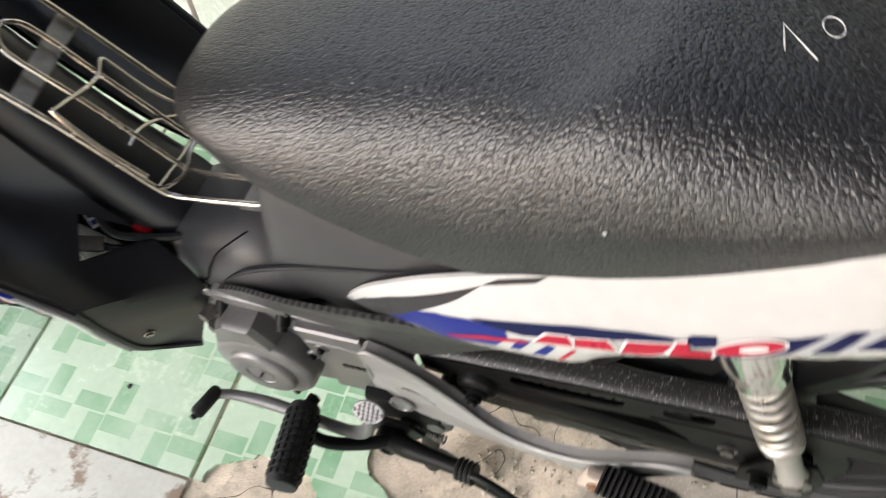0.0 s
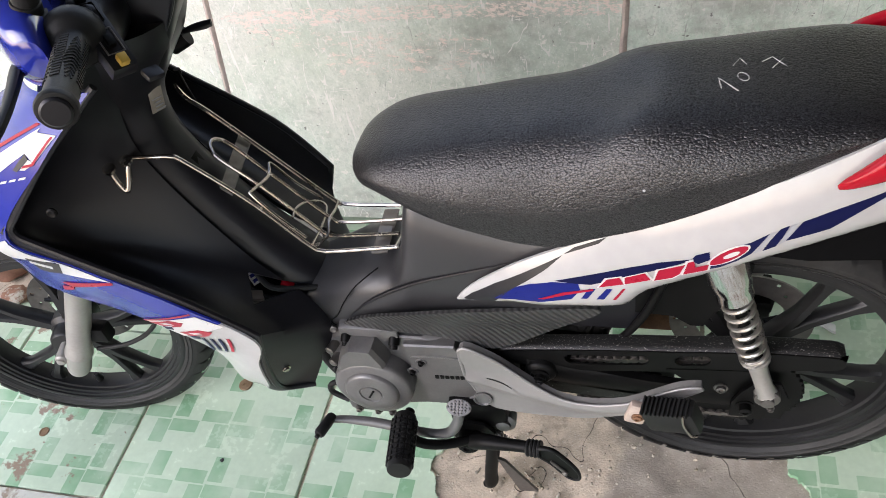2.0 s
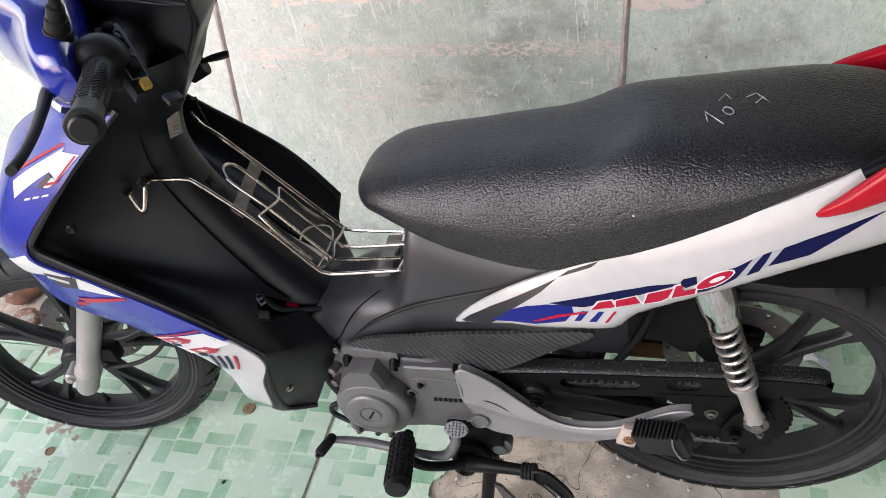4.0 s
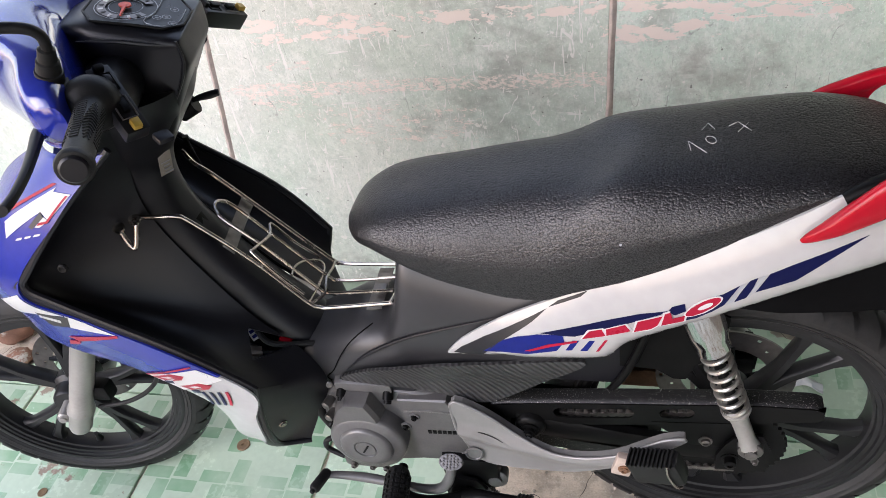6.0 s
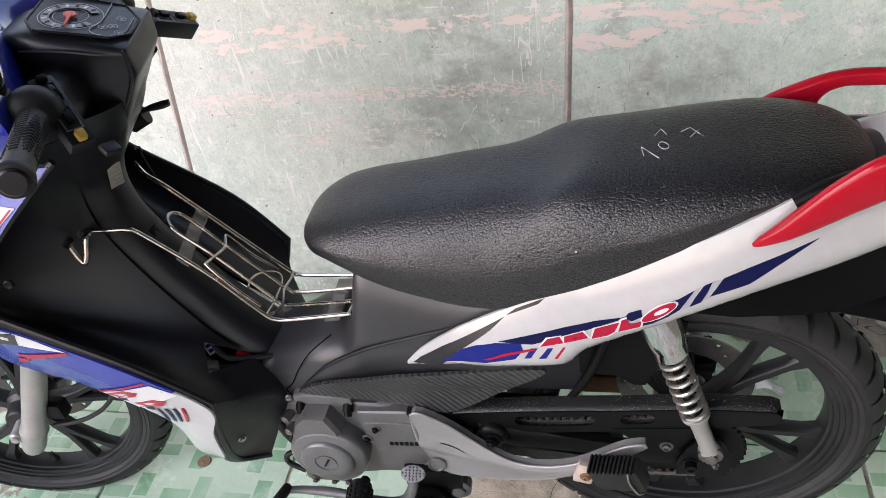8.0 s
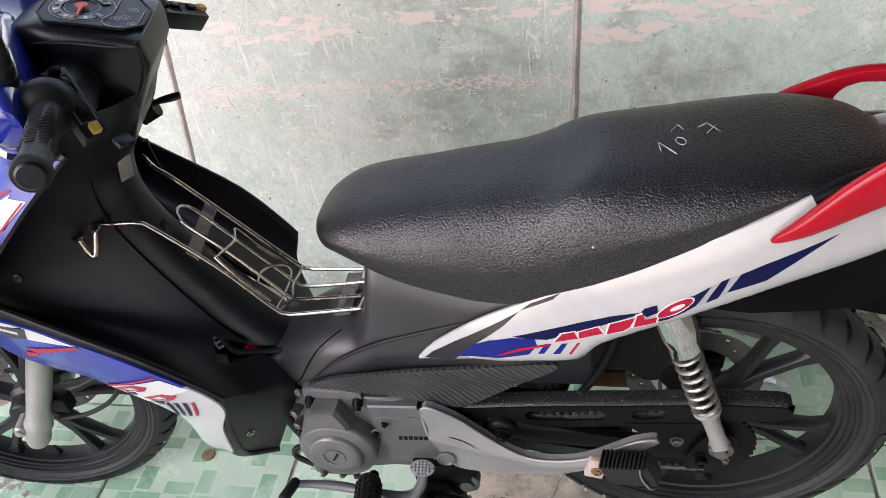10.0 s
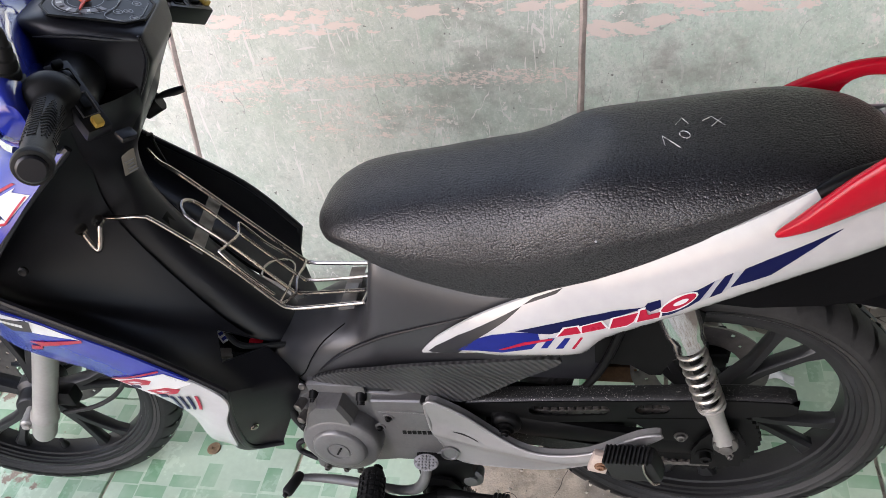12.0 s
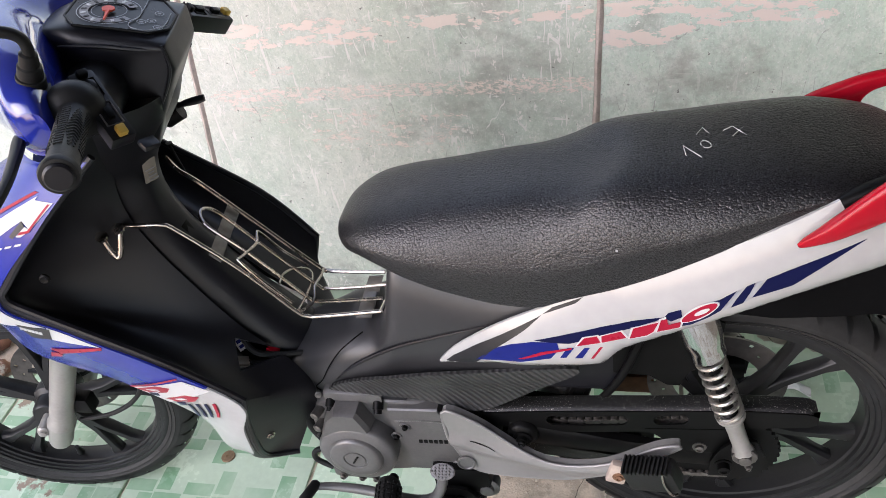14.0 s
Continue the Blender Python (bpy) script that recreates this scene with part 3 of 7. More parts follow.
def wall():
    bm = bmesh.new()
    box(bm, (-2.22, 0.68, 0.555), (4.6, 0.14, 1.13))
    box(bm, (2.34, 0.68, 0.555), (4.52, 0.14, 1.13))
    w = tagged(part("wall_back", bm, GROUT), "old wall of pale green painted boards, scratched", "wall", kind="structure")
    edges = [lambda z: -3.9, lambda z: -1.36 + 0.1 * (z - 0.6), lambda z: -0.46 + 0.155 * (z - 0.6), lambda z: 0.414 + 0.05 * (z - 0.6), lambda z: 1.3 + 0.03 * (z - 0.6), lambda z: 4.2]
    for a, b in zip(edges, edges[1:]):
        bm = bmesh.new()
        for z0, z1 in ((0.006, 1.115),):
            c = [(a(z0) + 0.006, z0), (b(z0) - 0.006, z0), (b(z1) - 0.006, z1), (a(z1) + 0.006, z1)]
            rings = [[(x, y, z) for x, z in c] for y in (0.615, 0.594)]
            rings.append([(x + (0.002 if k in (0, 3) else -0.002), 0.592, z + (0.002 if k < 2 else -0.002)) for k, (x, z) in enumerate(c)])
            skin(bm, rings)
        part("panel", bm, WALL, w)
    for e in edges[1:-1]:
        bm = bmesh.new()
        pts = []
        for k in range(35):
            z = 0.01 + k * 0.0322
            pts.append((e(z) + random.uniform(-0.0012, 0.0012), 0.5945, z))
        tube(bm, pts, [(0.0095 if e is edges[3] else 0.0068) + random.uniform(-0.0012, 0.0015) for _ in pts], 8, 1, 0.6)
        part("mortar_joint", bm, GROUT, w, "pinkish mortar joint strip")


wall()
# unseen dark wall added above the boards so the seat's rear reflects less
bm = bmesh.new()
box(bm, (2.5, 0.69, 1.772), (4.2, 0.12, 1.296))
tagged(part("unseen_upper_wall", bm, UPPER_DARK), "dark unseen upper wall added to darken reflections in the seat", "wall", kind="structure")

# plain walls out of view, added to limit the light from low down
for wall_name, at, size in (("unseen_wall_front", (0.1, -5.4, 0.3), (7.6, 0.15, 0.6)), ("unseen_wall_left", (-3.6, -2.3, 0.3), (0.15, 6.0, 0.6)), ("unseen_wall_right", (3.8, -2.3, 1.2), (0.15, 6.0, 2.4))):
    bm = bmesh.new()
    box(bm, at, size)
    tagged(part(wall_name, bm, UNSEEN_GREY), "plain unseen wall added to limit low light", "wall", kind="structure")

# unseen roof slabs, added to block the sky above and to the right
bm = bmesh.new()
box(bm, (1.8, -1.42, 2.46), (4.2, 4.36, 0.08))
box(bm, (-2.0, -0.07, 2.46), (3.4, 1.66, 0.08))
tagged(part("unseen_roof", bm, UNSEEN_GREY), "unseen roof slabs added to block part of the sky", "roof", kind="structure")

# ---- motorcycle ----
bike = new("motorcycle")
tagged(bike, "blue, white and red underbone motorcycle on its centre stand", "motorcycle")
STEER = radians(12)
FRONT, REAR = Vector((-0.637, 0.0, 0.272)), Vector((0.62, 0.0, 0.345))


def wheel(name, centre, radius, width, turn, spoke_at, spread, label):
    """Tyre with raised tread, black cast rim with twin spokes, hub and drilled disc. turn: steering angle."""
    axis = Vector((math.sin(turn), -math.cos(turn), 0))
    fwd = Vector((math.cos(turn), math.sin(turn), 0))
    up = Vector((0, 0, 1))

    def at(r, a, h):
        return centre + (fwd * math.cos(a) + up * math.sin(a)) * r + axis * h

    R, w = radius, width / 2
    bead = R - 0.057
    bm = bmesh.new()
    prof = [(bead, w * 0.72), (bead + 0.004, w * 0.84), (bead + 0.0055, w * 0.8), (bead + 0.012, w * 0.93), (bead + 0.0135, w * 0.97), (bead + 0.015, w * 0.945), (R - 0.037, w), (R - 0.0355, w * 1.03), (R - 0.034, w * 0.995), (R - 0.02, w * 0.93), (R - 0.009, w * 0.68), (R - 0.004, w * 0.36), (R - 0.0025, 0)]
    prof = spline(prof, 3)
    prof = [tuple(p) for p in prof] + [(r, -h) for r, h in prof[::-1][1:]]
    rings = [[at(r, 2 * math.pi * k / 96, h) for r, h in prof] for k in range(96)]
    vs = [[bm.verts.new(p) for p in ring] for ring in rings]
    for k in range(96):
        a, b = vs[k], vs[(k + 1) % 96]
        for i in range(len(prof) - 1):
            bm.faces.new((a[i], a[i + 1], b[i + 1], b[i]))
    tyre_name = part(name, bm, TYRE, bike, label)
    tread = bmesh.new()
    crown = [(R - 0.026, w * 1.03), (R - 0.014, w * 0.93), (R - 0.003, w * 0.68), (R + 0.0026, w * 0.36), (R + 0.0042, w * 0.04)]
    for side in (1, -1):
        for k in range(38):
            a0 = 2 * math.pi * (k + (0.5 if side < 0 else 0)) / 38
            span = 2 * math.pi / 38
            skew = (0.0, 0.10, 0.22, 0.36, 0.52)
            cut = (0.9, 0.82, 0.77, 0.76, 0.8)
            rings = []
            for part_k in range(4):
                u = part_k / 3
                rings.append([at(r, a0 + span * (s * 1.4 + u * c), h * side) for (r, h), s, c in zip(crown, skew, cut)])
            skin(tread, rings, closed=False)
    part("tread", tread, TYRE, tyre_name)
    bm = bmesh.new()
    rim = [(bead + 0.004, w * 0.74), (bead + 0.007, w * 0.83), (bead + 0.003, w * 0.87), (bead - 0.002, w * 0.85), (bead - 0.003, w * 0.77), (bead - 0.009, w * 0.76), (bead - 0.0105, w * 0.67), (bead - 0.017, w * 0.66), (bead - 0.018, w * 0.5), (bead - 0.022, w * 0.45), (bead - 0.024, w * 0.2)]
    rim = rim + [(r, -h) for r, h in rim[::-1]]
    vs = [[bm.verts.new(at(r, 2 * math.pi * k / 80, h)) for r, h in rim] for k in range(80)]
    for k in range(80):
        a, b = vs[k], vs[(k + 1) % 80]
        for i in range(len(rim)):
            bm.faces.new((a[i], a[(i + 1) % len(rim)], b[(i + 1) % len(rim)], b[i]))
    part("rim", bm, RIM, tyre_name, "black cast alloy rim")
    for k in range(5):
        for s in (-1, 1):
            bm = bmesh.new()
            mid = radians(spoke_at + 72 * k)
            rings = []
            for u in (0, 0.15, 0.5, 0.85, 1.0):
                r = 0.03 + (bead - 0.022 - 0.03) * u
                a = mid + s * radians(spread) * (0.55 * u + 0.45 * max(0.0, (u - 0.2) / 0.8))
                hw = (0.013, 0.0095, 0.0085, 0.009, 0.016)[int(u * 4.01)] / r
                hh = 0.011 + 0.005 * (1 - u)
                rings.append([at(r, a + da * hw, dh * hh) for da, dh in ((-1, -0.6), (-0.6, -1), (0.6, -1), (1, -0.6), (1, 0.6), (0.6, 1), (-0.6, 1), (-1, 0.6))])
            skin(bm, rings)
            part("spoke", bm, RIM, tyre_name)
    bm = bmesh.new()
    lathe(bm, [(0.012, -0.05), (0.032, -0.05), (0.036, -0.045), (0.036, -0.02), (0.045, -0.012), (0.045, 0.012), (0.036, 0.02), (0.034, 0.045), (0.03, 0.05), (0.012, 0.05)], centre, axis, 28)
    part("hub", bm, RIM, tyre_name)
    bm = bmesh.new()
    levels = (0.07, 0.078, 0.084, 0.09, 0.096, 0.104, 0.11)
    grid = [[[bm.verts.new(at(r, 2 * math.pi * k / 72, h)) for r in levels] for k in range(72)] for h in (-0.058, -0.0545)]
    for g in grid:
        for k in range(72):
            for i in range(6):
                if (k % 6 == 0 and i == 4) or (k % 6 == 3 and i == 2):
                    continue
                bm.faces.new((g[k][i], g[k][i + 1], g[(k + 1) % 72][i + 1], g[(k + 1) % 72][i]))
    for i in (0, 6):
        for k in range(72):
            bm.faces.new((grid[0][k][i], grid[0][(k + 1) % 72][i], grid[1][(k + 1) % 72][i], grid[1][k][i]))
    part("brake_disc", bm, BOLT, tyre_name, "drilled steel brake disc")
    for k in range(5):
        bm = bmesh.new()
        a = 2 * math.pi * k / 5
        tube(bm, [at(0.03, a, -0.055), at(0.075, a + 0.25, -0.056)], 0.006, 6)
        part("carrier_arm", bm, RIM, tyre_name)
    bm = bmesh.new()
    va = radians(-101)
    tube(bm, [at(bead - 0.03, va, 0.0), at(bead - 0.045, va, 0.004), at(bead - 0.058, va, 0.008)], [0.0085, 0.006, 0.0045], 10)
    part("valve", bm, RUBBER, tyre_name)
    return tyre_name


wheel("front_wheel", FRONT, 0.272, 0.072, STEER, -65, 10, "black front tyre on cast rim")
wheel("rear_wheel", REAR, 0.285, 0.088, 0.0, -22, 11, "black rear tyre on cast rim")

# seat
seat_w = curve([(0.08, 0.02), (0.088, 0.045), (0.1, 0.063), (0.125, 0.083), (0.17, 0.1), (0.22, 0.108), (0.3, 0.117), (0.4, 0.124), (0.5, 0.129), (0.58, 0.127), (0.66, 0.115), (0.7, 0.107), (0.735, 0.096), (0.76, 0.084), (0.78, 0.065), (0.793, 0.042), (0.802, 0.015)])
seat_top = curve([(0.08, 0.745), (0.088, 0.757), (0.1, 0.767), (0.125, 0.779), (0.17, 0.791), (0.22, 0.8015), (0.3, 0.8135), (0.36, 0.8245), (0.4, 0.8305), (0.43, 0.8365), (0.455, 0.8435), (0.478, 0.8514), (0.487, 0.8531), (0.53, 0.8568), (0.6, 0.862), (0.68, 0.867), (0.74, 0.866), (0.775, 0.861), (0.793, 0.854), (0.802, 0.846)])
seat_low = curve([(0.08, 0.738), (0.088, 0.735), (0.1, 0.735), (0.125, 0.738), (0.15, 0.732), (0.18, 0.72), (0.22, 0.704), (0.27, 0.692), (0.31, 0.684), (0.35, 0.682), (0.39, 0.69), (0.42, 0.70), (0.455, 0.72), (0.52, 0.752), (0.58, 0.785), (0.635, 0.812), (0.7, 0.836), (0.76, 0.838), (0.802, 0.838)])


seat_p = curve([(0.08, 0.62), (0.2, 0.78), (0.36, 0.78), (0.48, 0.6), (0.86, 0.6)])
seat_q = curve([(0.08, 0.8), (0.2, 0.85), (0.4, 0.85), (0.5, 0.75), (0.86, 0.75)])


def dished(x, v):
    """Where the top's profile is read: the rise behind the rider curves forward into the shoulders. v: share of the half width."""
    return x + 0.1 * v * v * min(1.0, max(0.0, (x - 0.12) / 0.16)) * min(1.0, max(0.0, (0.56 - x) / 0.1))


def seat_point(x, a):
    """a from 0 (near lower edge) over the top to pi (far lower edge)."""
    w, zb = seat_w(x), seat_low(x)
    c, s = math.cos(a), math.sin(a)
    zt = seat_top(dished(x, abs(c) ** seat_p(x)))
    y = -w * math.copysign(abs(c) ** seat_p(x), c) * (0.94 + 0.06 * min(1.0, s * 3))
    z = zb + (zt - zb) * s ** seat_q(x)
    return y, z


def seat():
    bm = bmesh.new()
    xs = [0.08, 0.0815, 0.084] + [0.088 + 0.0048 * k for k in range(146)] + [0.789, 0.793, 0.796, 0.799, 0.801, 0.802]
    n = 56
    rings = []
    for i, x in enumerate(xs):
        # a running mean keeps the profile free of kinks
        near = [min(max(x + d, 0.08), 0.802) for d in (-0.006, -0.003, 0, 0.003, 0.006)] if 0.11 < x < 0.78 else [x]
        ring = []
        for k in range(n + 1):
            a = math.pi * k / n
            ys, zs = zip(*(seat_point(q, a) for q in near))
            ring.append((x, sum(ys) / len(ys), sum(zs) / len(zs)))
        ring += [(x, ring[-1][1] * 0.9, ring[-1][2] - 0.004), (x, ring[0][1] * 0.9, ring[0][2] - 0.004)]
        rings.append(ring)
    skin(bm, rings)
    return part("seat", bm, LEATHER, bike, "black grained leatherette seat", 60)


SEAT = seat()


def over_seat(x, y):
    w = seat_w(x)
    c = min(0.999, abs(y) / w) ** (1 / seat_p(x))
    return seat_low(x) + (seat_top(dished(x, c ** seat_p(x))) - seat_low(x)) * math.sqrt(1 - c * c) ** seat_q(x)


# white side panels
panel_top = curve([(0.213, 0.555), (0.235, 0.584), (0.262, 0.61), (0.306, 0.645), (0.354, 0.675), (0.428, 0.713), (0.489, 0.741), (0.553, 0.773), (0.612, 0.804), (0.667, 0.834), (0.7, 0.853), (0.8, 0.895), (0.93, 0.935)])
panel_low = curve([(0.213, 0.553), (0.296, 0.573), (0.376, 0.579), (0.447, 0.587), (0.466, 0.612), (0.514, 0.641), (0.567, 0.668), (0.622, 0.697), (0.668, 0.717), (0.715, 0.735), (0.766, 0.754), (0.86, 0.795), (0.93, 0.84)])
panel_y = curve([(0.2, 0.104), (0.3, 0.116), (0.45, 0.122), (0.6, 0.122), (0.7, 0.112), (0.8, 0.094), (0.93, 0.06)])


def panel_face(x, z):
    v = min(max((panel_top(x) - z) / max(panel_top(x) - panel_low(x), 0.004), 0), 1)
    h = min(1.0, (panel_top(x) - panel_low(x)) / 0.09)
    return -(panel_y(x) - 0.004 + h * (0.022 * (1 - (1 - min(v / 0.72, 1)) ** 2) - 0.02 * max(0, (v - 0.72) / 0.28) ** 2))


def side_panel(flip):
    bm = bmesh.new()
    low = [(x, panel_low(x)) for x in np.linspace(0.215, 0.93, 60)]
    top = [(x, panel_top(x)) for x in np.linspace(0.93, 0.215, 60)]
    sheet(bm, low + top, panel_face, 0.004, 0.012)
    if flip:
        # the machine leans a little: its far flank sits lower at the tail
        for v in bm.verts:
            v.co.z -= 0.075 * min(1.0, max(0.0, (v.co.x - 0.5) / 0.35))
    return part("side_panel", mirror(bm) if flip else bm, WHITE, bike, "glossy white side panel with blue and red stripes")


PANEL = side_panel(False)
side_panel(True)


def decal(outline, mat, parent, fn, lift=0.0006, name="decal"):
    bm = bmesh.new()
    sheet(bm, outline, lambda x, z: fn(x, z) - lift, 0.0004, 0.012)
    return part(name, bm, mat, parent)


# body cover under the seat
def body_cover():
    bm = bmesh.new()
    rows = [(-0.14, 0.045, 0.40, 0.5), (-0.07, 0.062, 0.385, 0.5), (0.0, 0.077, 0.41, 0.525), (0.05, 0.083, 0.43, 0.55), (0.09, 0.087, 0.44, 0.562), (0.115, 0.088, 0.445, 0.58), (0.133, 0.089, 0.45, 0.625), (0.147, 0.09, 0.45, 0.69), (0.162, 0.092, 0.45, 0.73),
            (0.2, 0.096, 0.45, 0.722), (0.3, 0.104, 0.46, 0.7), (0.4, 0.108, 0.53, 0.712), (0.5, 0.106, 0.58, 0.765), (0.6, 0.1, 0.66, 0.81), (0.72, 0.08, 0.74, 0.845), (0.86, 0.04, 0.82, 0.845)]
    rings = []
    for x, w, zb, zt in spline(rows, 4):
        ring = []
        for k in range(32):
            a = 2 * math.pi * k / 32
            c, s = math.cos(a), math.sin(a)
            y = w * math.copysign(abs(c) ** 0.55, c) * (1.0 - 0.16 * max(0, s) ** 2)
            ring.append((x, y, (zb + zt) / 2 + (zt - zb) / 2 * math.copysign(abs(s) ** 0.6, s)))
        rings.append(ring)
    skin(bm, rings)
    return part("body_cover", bm, MATT, bike, "matt black plastic body cover")


body_cover()


# carbon-look lower side covers
def carbon_face(x, z):
    return -(0.094 + 0.012 * math.sin(math.pi * min(max((x - 0.0) / 0.42, 0), 1)) + 0.008 * math.tanh((z - 0.505 - 0.02 * (x - 0.2)) * 45))


for flip in (False, True):
    bm = bmesh.new()
    line = spline([(0.015, 0.458), (0.07, 0.492), (0.122, 0.513), (0.196, 0.534), (0.3, 0.546), (0.412, 0.549), (0.378, 0.513), (0.327, 0.474), (0.273, 0.441), (0.237, 0.436), (0.168, 0.455), (0.08, 0.456)], 4, True)
    sheet(bm, [tuple(p) for p in line], carbon_face, 0.006, 0.007)
    part("lower_cover", mirror(bm) if flip else bm, CARBON, bike, "dark carbon-weave plastic cover")


# leg shield: black inside, blue and white outside
inner = spline([(-0.165, -0.055, 0.94), (-0.215, -0.05, 0.84), (-0.21, -0.05, 0.74), (-0.12, -0.06, 0.58), (-0.04, -0.07, 0.5), (-0.012, -0.082, 0.44), (-0.045, -0.092, 0.365), (-0.075, -0.103, 0.302)], 7)
outer = spline([(-0.15, -0.146, 0.948), (-0.229, -0.186, 0.88), (-0.31, -0.206, 0.8), (-0.336, -0.209, 0.766), (-0.3, -0.207, 0.733), (-0.156, -0.2, 0.636), (-0.07, -0.187, 0.545)], 6)
low = spline([(-0.07, -0.187, 0.545), (-0.096, -0.172, 0.455), (-0.112, -0.156, 0.375), (-0.118, -0.13, 0.318), (-0.078, -0.105, 0.298)], 4)[1:]
outer = outer + low
outer = [outer[round(i * (len(outer) - 1) / (len(inner) - 1))] for i in range(len(inner))]


def cut_hole(bm, corners, through_way):
    """Cuts a three-sided opening through the faces on the near side."""
    mid = sum(corners, Vector()) / 3
    planes = []
    for k in range(3):
        p, q = corners[k], corners[(k + 1) % 3]
        n = (q - p).cross(through_way).normalized()
        if n.dot(mid - p) > 0:
            n = -n
        planes.append((p, n))
    for p, n in planes:
        near = [f for f in bm.faces if (f.calc_center_median() - mid).length < 0.12 and f.calc_center_median().y < -0.01]
        bmesh.ops.bisect_plane(bm, geom=near + list({e for f in near for e in f.edges}) + list({v for f in near for v in f.verts}), plane_co=p, plane_no=n, dist=1e-6)
    gone = []
    for f in bm.faces:
        c = f.calc_center_median()
        if c.y < -0.01 and (c - mid).length < 0.12 and all((c - p).dot(n) < 1e-5 for p, n in planes):
            gone.append(f)
    bmesh.ops.delete(bm, geom=gone, context="FACES")


HOLE = [Vector((-0.1215, -0.0735, 0.5555)), Vector((-0.101, -0.1205, 0.5335)), Vector((-0.047, -0.0515, 0.502))]
HOLE_WAY = Vector((-0.43, 0.6, -0.67))


def shield(flip):
    bm = bmesh.new()
    rings = []
    for a, b in zip(inner, outer):
        row = []
        for k in range(13):
            u = k / 12
            p = a + (b - a) * u
            p = p + np.array((-0.05, 0, -0.01)) * math.sin(math.pi * u ** 1.3) * min(1.0, max(0.1, (a[2] - 0.4) * 5))
            row.append(p)
        row.append(b + np.array((-0.008, -0.002, -0.004)))
        rings.append(row)
    skin(bm, rings, closed=False)
    if not flip:
        cut_hole(bm, HOLE, HOLE_WAY)
    got = bmesh.ops.extrude_face_region(bm, geom=bm.faces[:])["geom"]
    for v in (g for g in got if isinstance(g, bmesh.types.BMVert)):
        v.co += Vector((-0.007, 0.002, -0.002))
    return part("leg_shield", mirror(bm) if flip else bm, BLACK, bike, "black plastic inner leg shield", 50)


shield(False)
shield(True)
for flip in (False, True):
    bm = bmesh.new()
    tube(bm, [tuple(p + np.array((0.003, 0.004, 0.001))) for p in outer], 0.0055, 8, 1)
    part("shield_rim", mirror(bm) if flip else bm, BLACK, bike)

edge = spline([(-0.15, -0.15, 0.947), (-0.229, -0.19, 0.877), (-0.34, -0.213, 0.764), (-0.265, -0.208, 0.703), (-0.156, -0.204, 0.631), (-0.072, -0.191, 0.54), (-0.1, -0.176, 0.452), (-0.117, -0.159, 0.368)], 8)
front = spline([(-0.285, -0.1, 0.934), (-0.41, -0.08, 0.855), (-0.5, -0.09, 0.7), (-0.44, -0.143, 0.596), (-0.275, -0.17, 0.557), (-0.175, -0.163, 0.468), (-0.165, -0.152, 0.378), (-0.142, -0.145, 0.35)], 8)


def cowl_point(i, u):
    a, b = edge[i], front[i]
    p = a + (b - a) * u
    return p + np.array((-0.25, -0.7, 0.1)) * math.sin(math.pi * min(u * 1.0, 1)) * (0.05 if i < 14 else 0.05 - 0.04 * min(1.0, (i - 14) / 10)) * min(1.0, np.linalg.norm(b - a) / 0.25)


def cowl(lo, hi, mat, name, label, flip=False, u0=0.0, u1=1.0, lift=0.0, parent=None):
    """A strip of the outer fairing between two places along its edge."""
    bm = bmesh.new()
    rings = []
    for i in range(lo, hi + 1):
        rings.append([cowl_point(i, u0 + (u1 - u0) * k / 10) + np.array((-0.3, -0.9, 0.1)) * lift for k in range(11)])
    skin(bm, rings, closed=False)
    got = bmesh.ops.extrude_face_region(bm, geom=bm.faces[:])["geom"]
    for v in (g for g in got if isinstance(g, bmesh.types.BMVert)):
        v.co += Vector((0.001, 0.003, 0.0)) if not lift else Vector((0.0001, 0.0004, 0))
    return part(name, mirror(bm) if flip else bm, mat, parent or bike, label, 60)


for flip in (False, True):
    cowl(0, 36, BLUE, "front_fairing", "glossy blue front fairing with white decals", flip)
    cowl(36, 56, WHITE, "fairing_tip", "white lower fairing tip", flip)

# steering column cover
bm = bmesh.new()
rings = []
for z, x, rx, ry in spline([(0.44, -0.05, 0.06, 0.06), (0.5, -0.09, 0.07, 0.062), (0.58, -0.155, 0.07, 0.058), (0.68, -0.215, 0.065, 0.053), (0.76, -0.245, 0.06, 0.05), (0.83, -0.245, 0.062, 0.05), (0.88, -0.226, 0.074, 0.064), (0.93, -0.2, 0.088, 0.078), (0.965, -0.19, 0.094, 0.088)], 5):
    rings.append([(x + rx * math.cos(a), ry * math.copysign(abs(math.sin(a)) ** 0.8, math.sin(a)), z) for a in (2 * math.pi * k / 28 for k in range(28))])
skin(bm, rings)
cut_hole(bm, HOLE, HOLE_WAY)
part("column_cover", bm, BLACK, bike, "black plastic steering column cover")

# handlebar, turned a little to its left
HEAD = Matrix.Translation((-0.215, 0, 0)) @ Matrix.Rotation(STEER, 4, "Z")


def headed(bm):
    bmesh.ops.transform(bm, matrix=HEAD, verts=bm.verts)
    return bm


